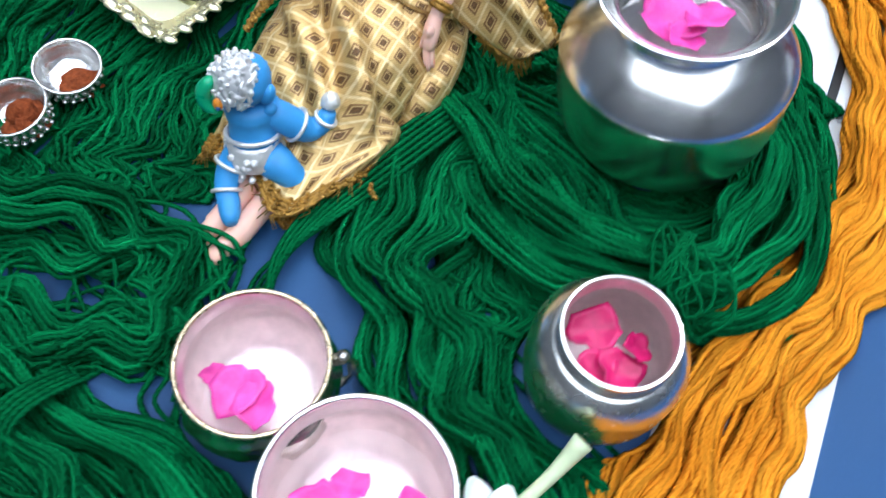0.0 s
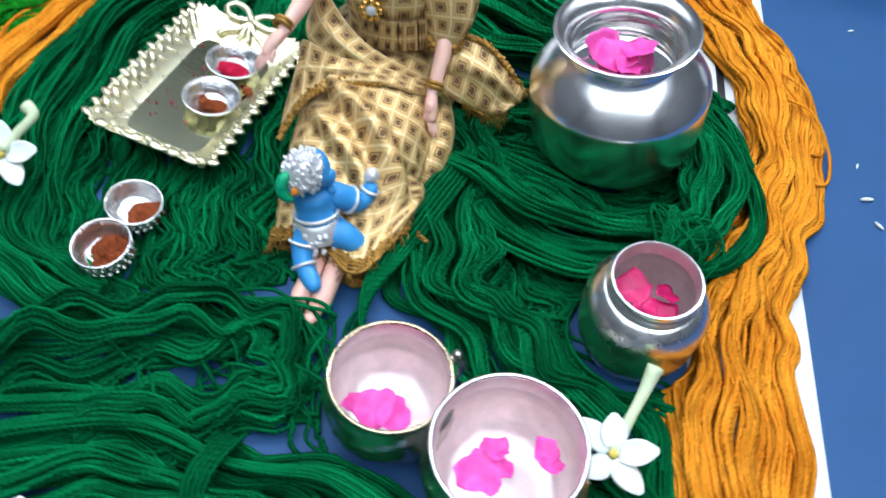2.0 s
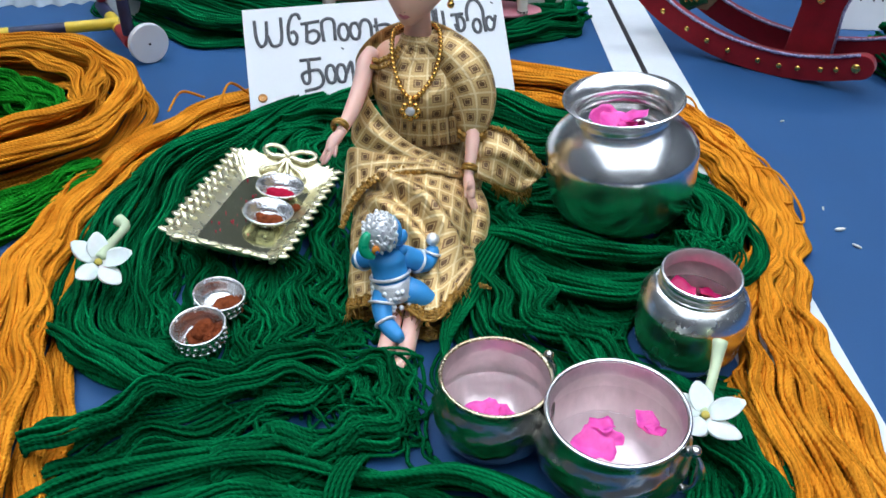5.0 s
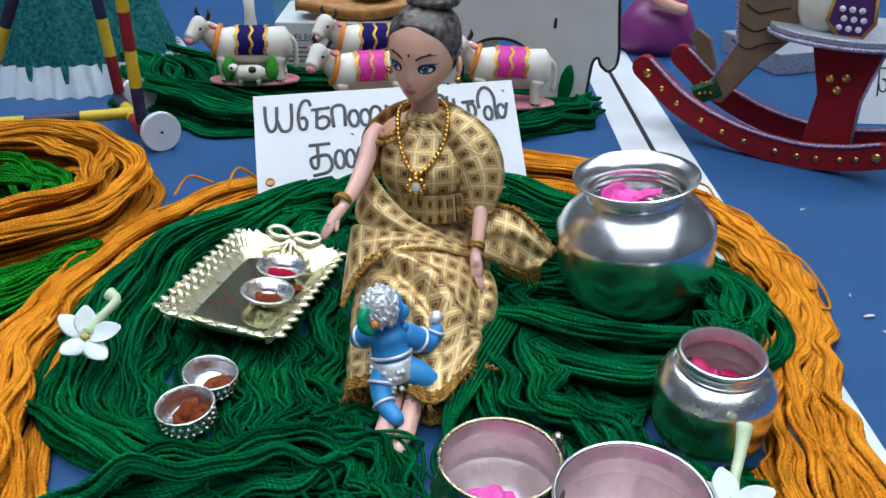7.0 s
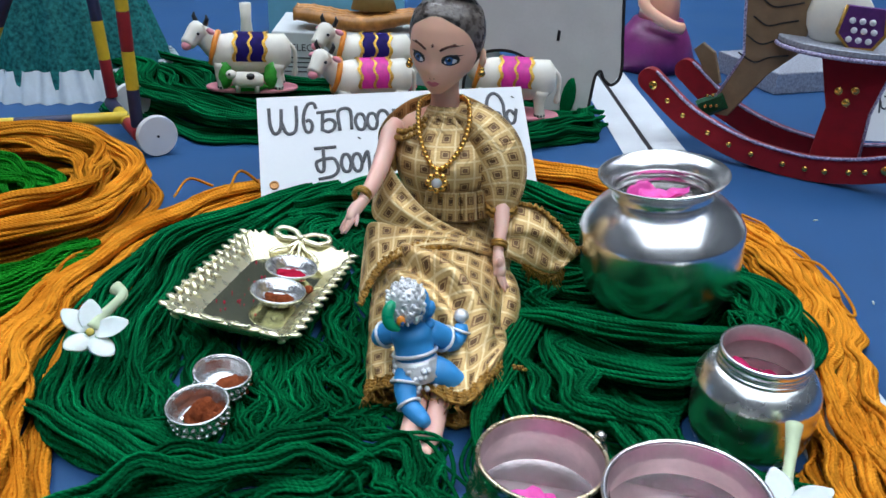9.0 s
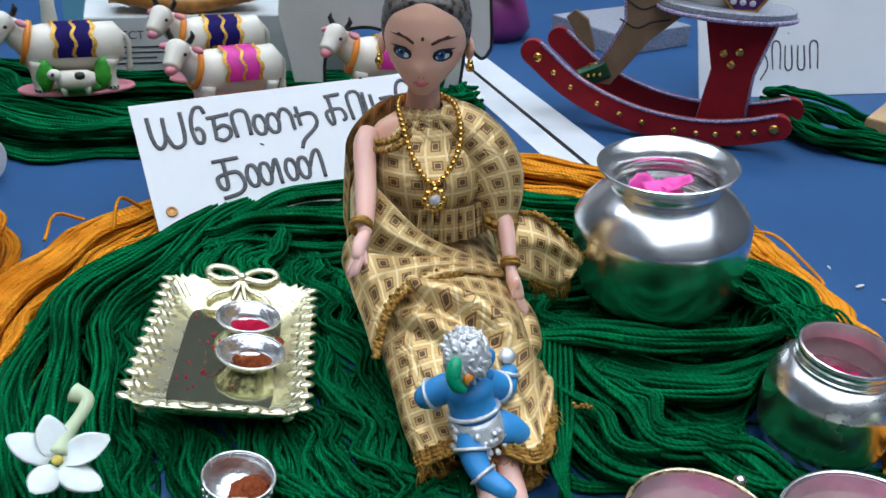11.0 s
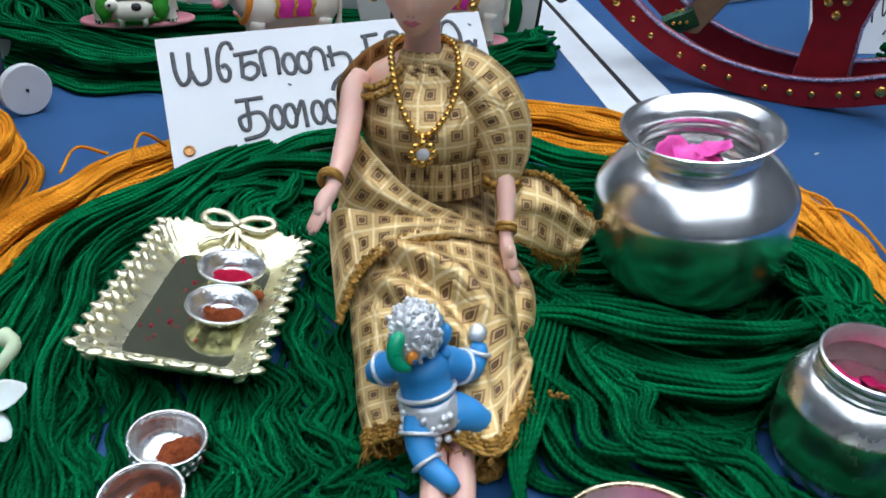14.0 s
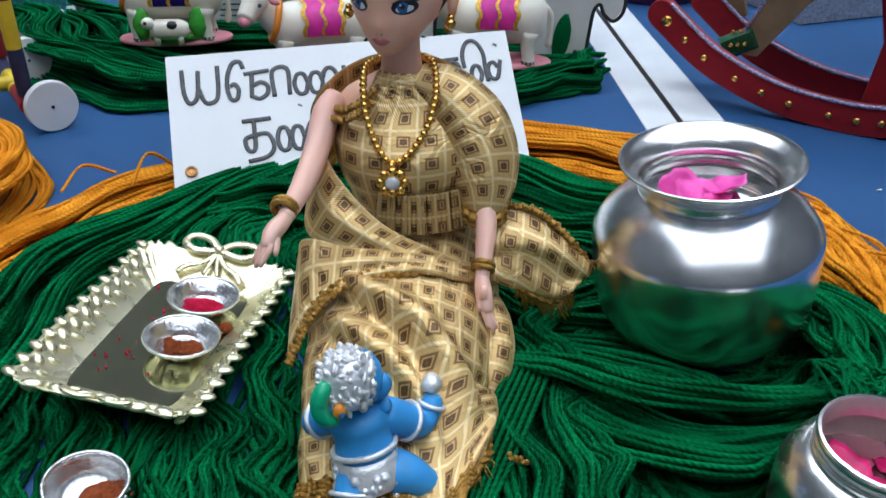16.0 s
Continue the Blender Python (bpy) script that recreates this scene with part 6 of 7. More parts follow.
def main_sign():
    m = frame_from((-0.0986, 0.1046, 0.0075), (0.0654, 0.1279, 0.0132), (-0.1101, 0.1578, 0.0582))
    t = thing("name_card", "white card with black handwritten Tamil words", "sign", m=m)
    s = Shape()
    s.prism([(0, 0), (0.1658, 0), (0.1658, 0.0745), (0, 0.0745)], 0.0012, Matrix.Translation((0, 0, -0.0012)), CARD, 0.0002)
    s.make("card", t, smooth=False)
    s = Shape()
    s.tube([(0.0080 + 0.0022 * math.cos(a), 0.0150 + 0.0022 * math.sin(a), 0.0002) for a in np.linspace(0, 2 * math.pi, 20)], 0.0007, COPPER, 8, caps=False)
    s.lathe([(0.0002, 0.0003), (0.0022, 0.0003)], COPPER, 18, at=(0.0080, 0.0150, 0))
    s.make("eyelet", t, "brass eyelet", sharp=0)
    y0 = 0.0490
    k = 0.0185
    one = [
        # ya
        [(0.010, y0 + k * 0.95), (0.0105, y0 + k * 0.3), (0.013, y0), (0.0165, y0 + k * 0.2), (0.0175, y0 + k * 0.9)], [(0.0172, y0 + k * 0.4), (0.020, y0), (0.0245, y0 + k * 0.02), (0.0262, y0 + k * 0.3), (0.0265, y0 + k * 1.0)],
        # so
        [(0.0385, y0 + k * 0.86), (0.0372, y0 + k * 1.06), (0.0338, y0 + k * 1.04), (0.0312, y0 + k * 0.74), (0.0304, y0 + k * 0.36), (0.0316, y0 + k * 0.04), (0.0344, y0 + k * 0.02), (0.0356, y0 + k * 0.26), (0.0340, y0 + k * 0.44), (0.0318, y0 + k * 0.40)],
        [(0.0385, y0 + k * 0.70), (0.0505, y0 + k * 0.76)], [(0.0424, y0 + k * 0.74), (0.0418, y0 + k * 0.36), (0.0414, y0 + k * 0.02)], [(0.0416, y0 + k * 0.06), (0.0450, y0 - k * 0.02), (0.0486, y0 + k * 0.10), (0.0492, y0 + k * 0.32), (0.0462, y0 + k * 0.44), (0.0424, y0 + k * 0.36)],
        [(0.0520, y0), (0.0520, y0 + k * 0.72), (0.0590, y0 + k * 0.76), (0.0592, y0 + k * 0.02)],
        # thai
        arc(0.0650, y0 + k * 0.30, 0.0032, 0.0056, 0, 360), arc(0.0722, y0 + k * 0.30, 0.0032, 0.0056, 0, 360), arc(0.0790, y0 + k * 0.36, 0.0036, 0.0062, 170, -20) + [(0.0825, y0)],
        [(0.0860, y0 + k * 0.72), (0.0862, y0 + k * 0.1)], [(0.0840, y0 + k * 0.42), (0.0930, y0 + k * 0.46), (0.0955, y0 + k * 0.2), (0.0930, y0 - k * 0.05), (0.0860, y0 - k * 0.35), (0.0835, y0 - k * 0.6)],
        # ka, aa
        [(0.1030, y0 + k * 0.90), (0.1120, y0 + k * 0.94)], [(0.1050, y0 + k * 0.90), (0.1050, y0 + k * 0.1), (0.1028, y0 + k * 0.05), (0.1022, y0 + k * 0.4), (0.1100, y0 + k * 0.46), (0.1122, y0 + k * 0.2), (0.1100, y0 + k * 0.06)],
        [(0.1160, y0 + k * 0.05), (0.1160, y0 + k * 0.85), (0.1225, y0 + k * 0.88), (0.1225, y0 + k * 0.05)],
        [(0.1250, y0 + k * 0.9), (0.1252, y0 + k * 0.1), (0.1290, y0 + k * 0.1), (0.1292, y0 + k * 0.8)], [(0.1270, y0 + k * 1.35), (0.1272, y0 + k * 1.40)],
        [(0.1380, y0 + k * 0.60), (0.1382, y0 + k * 0.0)], [(0.1340, y0 + k * 0.62), (0.1425, y0 + k * 0.64)], arc(0.1395, y0 + k * 0.28, 0.0030, 0.0052, 100, -180),
        # li, l
        arc(0.1500, y0 + k * 0.55, 0.0055, 0.0110, 200, -20) + [(0.1556, y0 - k * 0.1)], arc(0.1505, y0 + k * 0.15, 0.0026, 0.0046, 0, 360), arc(0.1590, y0 + k * 0.20, 0.0026, 0.0046, 20, 330) + [(0.1632, y0 + k * 0.5)], [(0.1618, y0 + k * 0.95), (0.1622, y0 + k * 0.98)],
    ]
    strokes(t, one, 0.00105, Matrix.Translation((-0.003, 0, 0)), INK, "black marker handwriting")
    y0 = 0.0200
    two = [
        [(0.0325, y0 + k * 0.95), (0.0460, y0 + k * 0.98)], [(0.0380, y0 + k * 0.95), (0.0376, y0 + k * 0.2), (0.0345, y0 + k * 0.15), (0.0335, y0 + k * 0.45), (0.0380, y0 + k * 0.55), (0.0440, y0 + k * 0.55), (0.0462, y0 + k * 0.2), (0.0430, y0 - k * 0.05), (0.0340, y0 - k * 0.15)],
        arc(0.0512, y0 + k * 0.38, 0.0030, 0.0060, 0, 360), arc(0.0578, y0 + k * 0.38, 0.0030, 0.0060, 0, 360), [(0.0610, y0 + k * 0.38), (0.0645, y0 + k * 0.75), (0.0650, y0)], [(0.0600, y0 + k * 1.25), (0.0604, y0 + k * 1.28)],
        arc(0.0715, y0 + k * 0.38, 0.0030, 0.0060, 0, 360), arc(0.0782, y0 + k * 0.38, 0.0030, 0.0060, 0, 360), [(0.0815, y0 + k * 0.38), (0.0850, y0 + k * 0.78), (0.0880, y0 + k * 0.78), (0.0882, y0)],
    ]
    strokes(t, two, 0.00105, Matrix.Identity(4), INK, "black marker handwriting")


main_sign()


def far_sign():
    m = frame_from((0.322, 0.2860, 0.0005), (0.522, 0.274, 0.0005), (0.320, 0.318, 0.078))
    t = thing("name_card", "white card with Tamil writing standing on the floor", "sign", m=m)
    s = Shape()
    s.prism([(0, 0), (0.20, 0), (0.20, 0.082), (0, 0.082)], 0.0012, Matrix.Translation((0, 0, -0.0012)), CARD, 0.0002)
    s.make("card", t, smooth=False)
    y0, k = 0.032, 0.024
    one = [[(0.040, y0 + k * 0.9), (0.050, y0 + k * 0.9)], [(0.044, y0 + k), (0.0438, y0)], arc(0.0475, y0 + k * 0.35, 0.003, 0.005, 100, -190), [(0.054, y0), (0.054, y0 + k * 0.85), (0.061, y0 + k * 0.85), (0.061, y0)],
           [(0.066, y0 + k * 0.9), (0.075, y0 + k * 0.9)], [(0.069, y0 + k * 0.9), (0.069, y0 + k * 0.2), (0.074, y0 + k * 0.5), (0.077, y0 + k * 0.1), (0.070, y0 - k * 0.35)], [(0.082, y0), (0.082, y0 + k * 0.85), (0.089, y0 + k * 0.85), (0.089, y0)],
           [(0.094, y0 + k * 0.8), (0.094, y0 + k * 0.05), (0.100, y0 + k * 0.05), (0.100, y0 + k * 0.8)], [(0.097, y0 + k * 1.2), (0.0974, y0 + k * 1.22)], [(0.106, y0 + k * 0.8), (0.106, y0 + k * 0.05), (0.112, y0 + k * 0.05), (0.112, y0 + k * 0.8)], [(0.118, y0), (0.118, y0 + k * 0.85), (0.125, y0 + k * 0.85), (0.125, y0)]]
    strokes(t, one, 0.0007, Matrix.Translation((-0.014, -0.010, 0)), INK, "black marker handwriting")


far_sign()


# ---- toy cows ----
def cow(name, m, cloth, label, calf=False, size=1.0):
    s = Shape()
    W = COWWHITE
    rings = []
    for x, z, ry, rz in ((-0.030, 0.026, 0.006, 0.008), (-0.027, 0.026, 0.012, 0.013), (-0.016, 0.026, 0.0145, 0.0150), (0.0, 0.026, 0.0150, 0.0155), (0.014, 0.026, 0.0145, 0.0150), (0.026, 0.0275, 0.0125, 0.0140), (0.031, 0.027, 0.006, 0.008)):
        rings.append(((x, 0, z), (0, ry, 0), (0, 0, rz)))
    s.loft(rings, W, 20)
    s.tube(spline([(-0.024, 0, 0.030), (-0.032, -0.001, 0.037), (-0.038, -0.003, 0.041)], 8), [0.0105, 0.0100, 0.0094, 0.0088, 0.0082, 0.0078, 0.0076, 0.0074], W, 14)
    s.tube(spline([(-0.0345, -0.002, 0.0455), (-0.039, -0.006, 0.0420), (-0.0435, -0.011, 0.0365), (-0.0450, -0.013, 0.0345)], 10), [0.0060, 0.0078, 0.0080, 0.0074, 0.0066, 0.0060, 0.0057, 0.0056, 0.0052, 0.0036], W, 14)
    s.ball((-0.0452, -0.0132, 0.0340), (0.0040, 0.0042, 0.0034), COWPINK, n=10, rows=7)
    for q in (-1, 1):
        hx, hy = -0.0350 + q * 0.0040, -0.004 - q * 0.0042
        s.tube([(hx, hy, 0.0490), (hx + q * 0.002, hy - q * 0.002, 0.0535), (hx + q * 0.0012, hy - q * 0.0012, 0.0565)], [0.0020, 0.0016, 0.0005], BLACK, 8)
        s.ball((hx + q * 0.0040, hy - q * 0.004 + 0.001, 0.0445), (0.0042, 0.0022, 0.0022), COWPINK, rot=(0, 15 * q, -40), n=10, rows=7)
        ex, ey = -0.0405 + q * 0.0048, -0.0105 - q * 0.0038
        s.ball((ex, ey, 0.0432), 0.0012, BLACK, n=8, rows=6)
        for x in (-0.021, 0.021):
            s.tube(spline([(x, q * 0.008, 0.020), (x - 0.001, q * 0.0088, 0.012), (x, q * 0.009, 0.003), (x, q * 0.009, 0.001)], 8), [0.0062, 0.0054, 0.0046, 0.0042, 0.0040, 0.0042, 0.0044, 0.0044], W, 10)
            s.ball((x, q * 0.009, 0.0018), (0.0046, 0.0046, 0.0022), BLACK, n=10, rows=6)
    s.ball((-0.0385, -0.0065, 0.0470), (0.0016, 0.0013, 0.0020), COWPINK, n=8, rows=6)
    # painted saddle cloth, borders and collar stand a little proud
    for x0, x1, g, mt in ((-0.009, 0.012, 1.05, cloth), (-0.011, -0.0085, 1.09, GOLDGLIT), (0.0115, 0.014, 1.09, GOLDGLIT), (0.0005, 0.0025, 1.08, GOLDGLIT)):
        rows = []
        for i in range(4):
            x = x0 + (x1 - x0) * i / 3
            rows.append([(x + (0.0012 * math.sin(9 * a) if mt is GOLDGLIT else 0), 0.0150 * g * math.sin(a), 0.026 + 0.0155 * g * math.cos(a)) for a in np.linspace(-1.75, 1.75, 24)])
        s.grid(rows, mt, close_u=False)
    a = np.linspace(0, 2 * math.pi, 22)
    s.tube([(-0.0265 + 0.003 * math.cos(q), 0.0118 * math.sin(q), 0.0300 + 0.0118 * math.cos(q)) for q in a], 0.0021, ORANGEPAINT, 8, caps=False)
    s.tube(spline([(0.030, 0, 0.034), (0.034, 0.001, 0.028), (0.034, 0.002, 0.016), (0.033, 0.002, 0.008)], 10), [0.0016] * 7 + [0.0022, 0.0026, 0.0012], W, 8)
    s.prism([(0.034 * math.cos(q) * 1.05, 0.016 * math.sin(q)) for q in np.linspace(0, 2 * math.pi, 28, endpoint=False)], 0.003, Matrix.Translation((0, 0, -0.0022)), COWPINK, 0.0008)
    if calf:
        s.loft([((-0.012, -0.019, 0.010), (0, 0.003, 0), (0, 0, 0.004)), ((-0.008, -0.019, 0.010), (0, 0.0055, 0), (0, 0, 0.0062)), ((0.006, -0.019, 0.010), (0, 0.0055, 0), (0, 0, 0.0062)), ((0.011, -0.019, 0.010), (0, 0.003, 0), (0, 0, 0.004))], W, 14)
        s.ball((-0.0125, -0.021, 0.0145), (0.0042, 0.0038, 0.0036), W, n=12, rows=8)
        for x in (-0.008, 0.006):
            s.tube([(x, -0.021, 0.008), (x, -0.0215, 0.001)], [0.0022, 0.0018], W, 8)
        s.ball((-0.0135, -0.0245, 0.0155), 0.0011, BLACK, n=8, rows=6)
        s.ball((0.002, -0.022, 0.013), (0.004, 0.003, 0.003), BLACK, n=8, rows=6)
        for x in (-0.018, 0.016):
            s.ball((x, -0.012, 0.012), (0.0055, 0.004, 0.011), GREENPAINT, n=12, rows=8, rough=0.3)
        s.ball((0.0, -0.015, 0.004), (0.014, 0.004, 0.004), GREENPAINT, n=12, rows=8, rough=0.3)
    o = tagged(s.make(name, sharp=0), label, "toy cow", "toy cows")
    o.matrix_world = m @ Matrix.Scale(size, 4)


cow("toy_cow", pose(-0.140, 0.312, 0.0225, 0, 0, 4), NAVYCLOTH, "cream clay cow with navy cloth and small calf", True, 1.0)
cow("toy_cow", pose(-0.044, 0.262, 0.0195, 0, 0, 12), MAGENTA, "cream clay cow with magenta and gold cloth", size=0.95)
cow("toy_cow", pose(-0.046, 0.338, 0.0190, 0, 0, 4), NAVYCLOTH, "cream clay cow with navy cloth behind another cow", size=1.0)
cow("toy_cow", pose(0.062, 0.280, 0.0170, 0, 0, -6), MAGENTA, "cream clay cow with magenta cloth near the elephant", size=1.0)


# ---- things behind ----
def elephant():
    m = frame_from((-0.02, 0.335, 0.0005), (0.14, 0.315, 0.0005), (-0.02, 0.350, 0.14))
    t = thing("elephant_cutout", "pale grey card elephant standing with black outlines", "cutout", m=m)
    out = [(0.028, 0.0), (0.046, 0.0), (0.048, 0.03), (0.060, 0.048), (0.080, 0.052), (0.098, 0.045), (0.108, 0.028), (0.112, 0.0), (0.1480, 0.0), (0.1500, 0.020), (0.1520, 0.036), (0.1560, 0.040), (0.1590, 0.034), (0.1660, 0.030), (0.1720, 0.040), (0.170, 0.07), (0.166, 0.12), (0.16, 0.16), (0.10, 0.19), (0.04, 0.18), (0.02, 0.14), (0.015, 0.06)]
    s = Shape()
    s.prism(out, 0.003, Matrix.Translation((0, 0, -0.003)), GREYCARD, 0.0004)
    s.make("card", t, smooth=False)
    strokes(t, [out[8:17], out[0:9], [(0.1200, 0.062), (0.1205, 0.070)]], 0.0012, Matrix.Identity(4), BLACK, "black marker outline")
    s = Shape()
    s.ball((0.132, 0.018, 0.002), (0.0058, 0.016, 0.0022), GREEN, rot=(0, 0, -8), rough=0.1)
    s.make("leaf_patch", t, "dark green painted leaf", sharp=0)
    for ob in [c for c in t.children if c.name.startswith("writing")]:
        ob.name = "outline"


elephant()


def carton():
    t = thing("carton", "white printed cardboard carton behind the cows", "box", (-0.0375, 0.4275, 0))
    s = Shape()
    s.box((0, 0, 0.025), (0.195, 0.085, 0.050), BOXCARD, bevel=0.001)
    s.make("box", t, smooth=False)
    lettering(t, "L ELECT", -0.075, -0.0354, 0.0085, pose(0, 0, 0.055, 90, 0, 0) @ pose(0, 0, 0), INK, "dark printed capitals").matrix_basis = pose(-0.088, -0.0428, 0.034, 90, 0, 0)
    s = Shape()
    for k, (w, z) in enumerate(((0.045, 0.028), (0.05, 0.024), (0.038, 0.020), (0.05, 0.016))):
        s.box((-0.088 + w / 2, -0.0427, z), (w, 0.0003, 0.0011), INK, bevel=0)
    s.make("print_bar", t, "unreadable grey print", smooth=False)
    b = thing("bamboo_boat", "varnished brown bamboo base lying on the carton", "bamboo base", (-0.062, 0.408, 0.0502))
    for k in range(3):
        s = Shape()
        y = -0.014 + 0.011 * k
        n = 40
        s.tube([(-0.055 + 0.11 * q / (n - 1), y, 0.0075 + 0.0035 * math.cos(math.pi * (q / (n - 1) - 0.5) * 2) * -1 + 0.002) for q in range(n)], [0.0068 * (0.55 + 0.45 * math.sin(math.pi * min(1, 0.12 + 0.9 * q / n))) + (0.0008 if q % 5 == 0 else 0) for q in range(n)], BAMBOO, 12)
        s.make("cane", b, sharp=0)
    s = Shape()
    s.loft([((-0.03, 0, 0.016), (0.02, 0, 0), (0, 0.012, 0)), ((-0.03, 0, 0.030), (0.016, 0, 0), (0, 0.010, 0)), ((-0.03, 0, 0.050), (0.010, 0, 0), (0, 0.008, 0))], mat("olive_clay", (0.33, 0.27, 0.10), 0.6), 18)
    o = tagged(s.make("clay_figure", sharp=0), "olive clay figure base standing on the bamboo", "figurine")
    o.matrix_world = Matrix.Translation((-0.020, 0.412, 0.050))
    s = Shape()
    s.loft([((0, 0, 0), (0.008, 0, 0), (0, 0.008, 0)), ((0, 0, 0.02), (0.006, 0, 0), (0, 0.006, 0)), ((0, 0, 0.035), (0.0045, 0, 0), (0, 0.0045, 0)), ((0, 0, 0.05), (0.005, 0, 0), (0, 0.005, 0))], COWWHITE, 14)
    o = tagged(s.make("white_statuette", sharp=0), "small white statuette near the carton", "statuette")
    o.matrix_world = Matrix.Translation((-0.158, 0.395, 0.021))
    s = Shape()
    s.box((0, 0, 0.06), (0.13, 0.02, 0.12), mat("light_blue_board", (0.16, 0.42, 0.55), 0.6, vary=0.08), bevel=0.001)
    o = tagged(s.make("blue_board", smooth=False), "light blue board standing behind the carton", "board")
    o.matrix_world = Matrix.Translation((-0.09, 0.50, 0))


carton()


def rocker_plate(s, pts, width, thick, m, material):
    """A curved rocker cut from board: pts along the middle."""
    p = spline(pts, 40)
    d = np.gradient(p, axis=0)
    d /= np.linalg.norm(d, axis=1)[:, None]
    nn = np.stack([-d[:, 1], d[:, 0]], 1)
    lo, hi = p - nn * width / 2, p + nn * width / 2
    cap1 = [tuple(p[0] + (width / 2) * np.array((math.cos(a), math.sin(a)))) for a in np.linspace(math.atan2(nn[0][1], nn[0][0]), math.atan2(nn[0][1], nn[0][0]) + math.pi, 9)[1:-1]]
    cap2 = [tuple(p[-1] + (width / 2) * np.array((math.cos(a), math.sin(a)))) for a in np.linspace(math.atan2(-nn[-1][1], -nn[-1][0]), math.atan2(-nn[-1][1], -nn[-1][0]) + math.pi, 9)[1:-1]]
    outline = [tuple(q) for q in lo] + cap2 + [tuple(q) for q in hi[::-1]] + cap1
    s.prism(outline, thick, m, material, 0.0004)
    return p, hi, lo


def rocking_horse():
    a, b = Vector((0.16, 0.265, 0)), Vector((0.257, 0.200, 0))
    x = (b - a).normalized()
    z = Vector((0, 0, 1))
    m = Matrix((x, z, x.cross(z))).transposed().to_4x4()
    m.translation = a
    t = thing("rocking_horse", "red felt toy rocking horse with gold studs", "rocking horse", m=m)
    curve = [(0.001, 0.050), (0.034, 0.0270), (0.075, 0.0125), (0.117, 0.0085), (0.148, 0.0125), (0.172, 0.0195)]
    for k, (off, dx, dz) in enumerate(((0.0, 0.0, 0.0), (-0.046, 0.012, 0.0))):
        s = Shape()
        mm = Matrix.Translation((dx, dz, off - 0.004))
        p, hi, lo = rocker_plate(s, curve, 0.017, 0.008, mm, RED)
        r = s.make("rocker", t, "red felt rocker", smooth=False)
        s = Shape()
        s.tube([(q[0] + dx, q[1] + dz + 0.0004, off + 0.004) for q in hi], [0.0010 + 0.0003 * (i % 2) for i in range(40)], PURPLECORD, 6)
        s.make("cord", r, "purple and white cord edging", sharp=0)
        if k == 0:
            stud = None
            for i in range(12):
                q = p[int(1 + i * 37 / 11)]
                if stud is None:
                    g = Shape()
                    g.ball((0, 0, 0), (0.0021, 0.0021, 0.0012), GOLD, n=10, rows=7)
                    o = stud = g.make("stud", r, sharp=0)
                else:
                    o = new("stud", stud.data)
                    o.parent = r
                o.location = (q[0], q[1], off + 0.0045)
                if i in (0, 11):
                    o.scale = (1.6, 1.6, 1.2)
    s = Shape()
    s.prism([(0.118, 0.012), (0.150, 0.014), (0.150, 0.050), (0.158, 0.085), (0.112, 0.085), (0.122, 0.050)], 0.006, Matrix.Translation((0, 0, -0.014)), RED, 0.0005)
    leg = s.make("rear_panel", t, "red felt rear panel", smooth=False)
    for q in ((0.128, 0.062), (0.138, 0.064), (0.134, 0.055)):
        g = Shape()
        g.ball((q[0], q[1], -0.0075), (0.0030, 0.0030, 0.0013), GOLD, n=10, rows=7, rough=0.2)
        g.make("stud", leg, sharp=0)
    s = Shape()
    s.tube([(0.150, 0.014, -0.0075), (0.150, 0.050, -0.0075), (0.158, 0.085, -0.0075)], 0.0010, PURPLECORD, 6)
    s.make("cord", leg, "purple cord edging", sharp=0)
    s = Shape()
    s.prism([(0.040, 0.028), (0.056, 0.028), (0.078, 0.062), (0.098, 0.082), (0.100, 0.16), (0.050, 0.16), (0.056, 0.100), (0.060, 0.074)], 0.006, Matrix.Translation((0, 0, -0.024)), KRAFT, 0.0005)
    body = s.make("front_leg", t, "brown card front leg and chest", smooth=False)
    st = [[(0.056 + 0.003 * k, 0.075 + 0.013 * k), (0.068 + 0.002 * k, 0.070 + 0.013 * k), (0.078 + 0.002 * k, 0.075 + 0.012 * k), (0.09 + 0.001 * k, 0.078 + 0.012 * k)] for k in range(6)]
    w = strokes(body, st, 0.0006, Matrix.Translation((0, 0, -0.0178)), BLACK, "black wavy marker lines")
    w.name = "marking"
    s = Shape()
    s.tube([(0.040, 0.028, -0.018), (0.060, 0.074, -0.018), (0.056, 0.100, -0.018), (0.050, 0.16, -0.018)], 0.0011, PURPLECORD, 6)
    s.make("cord", body, sharp=0)
    s = Shape()
    s.prism([(0.030, 0.040), (0.022, 0.062), (0.012, 0.068), (0.006, 0.062), (0.012, 0.054), (0.022, 0.036)], 0.005, Matrix.Translation((0.010, 0.004, -0.050)), KRAFT, 0.0005)
    s.make("back_leg", t, "brown card leg", smooth=False)
    s = Shape()
    s.box((0.044, 0.034, -0.021), (0.022, 0.014, 0.010), mat("dark_green_glitter", (0.004, 0.08, 0.03), 0.4, 0.3, vary=0.4, scale=700, bump=0.6), rot=(0, 0, 30), bevel=0.003)
    s.make("hoof", t, "dark green glitter hoof with gold dots", smooth=False)
    for k in range(5):
        g = Shape()
        g.ball((0.040 + 0.004 * (k % 3), 0.033 + 0.005 * (k // 3) + 0.001 * k, -0.0155), (0.0013, 0.0013, 0.0007), GOLD, n=8, rows=6)
        g.make("dot", t)
    s = Shape()
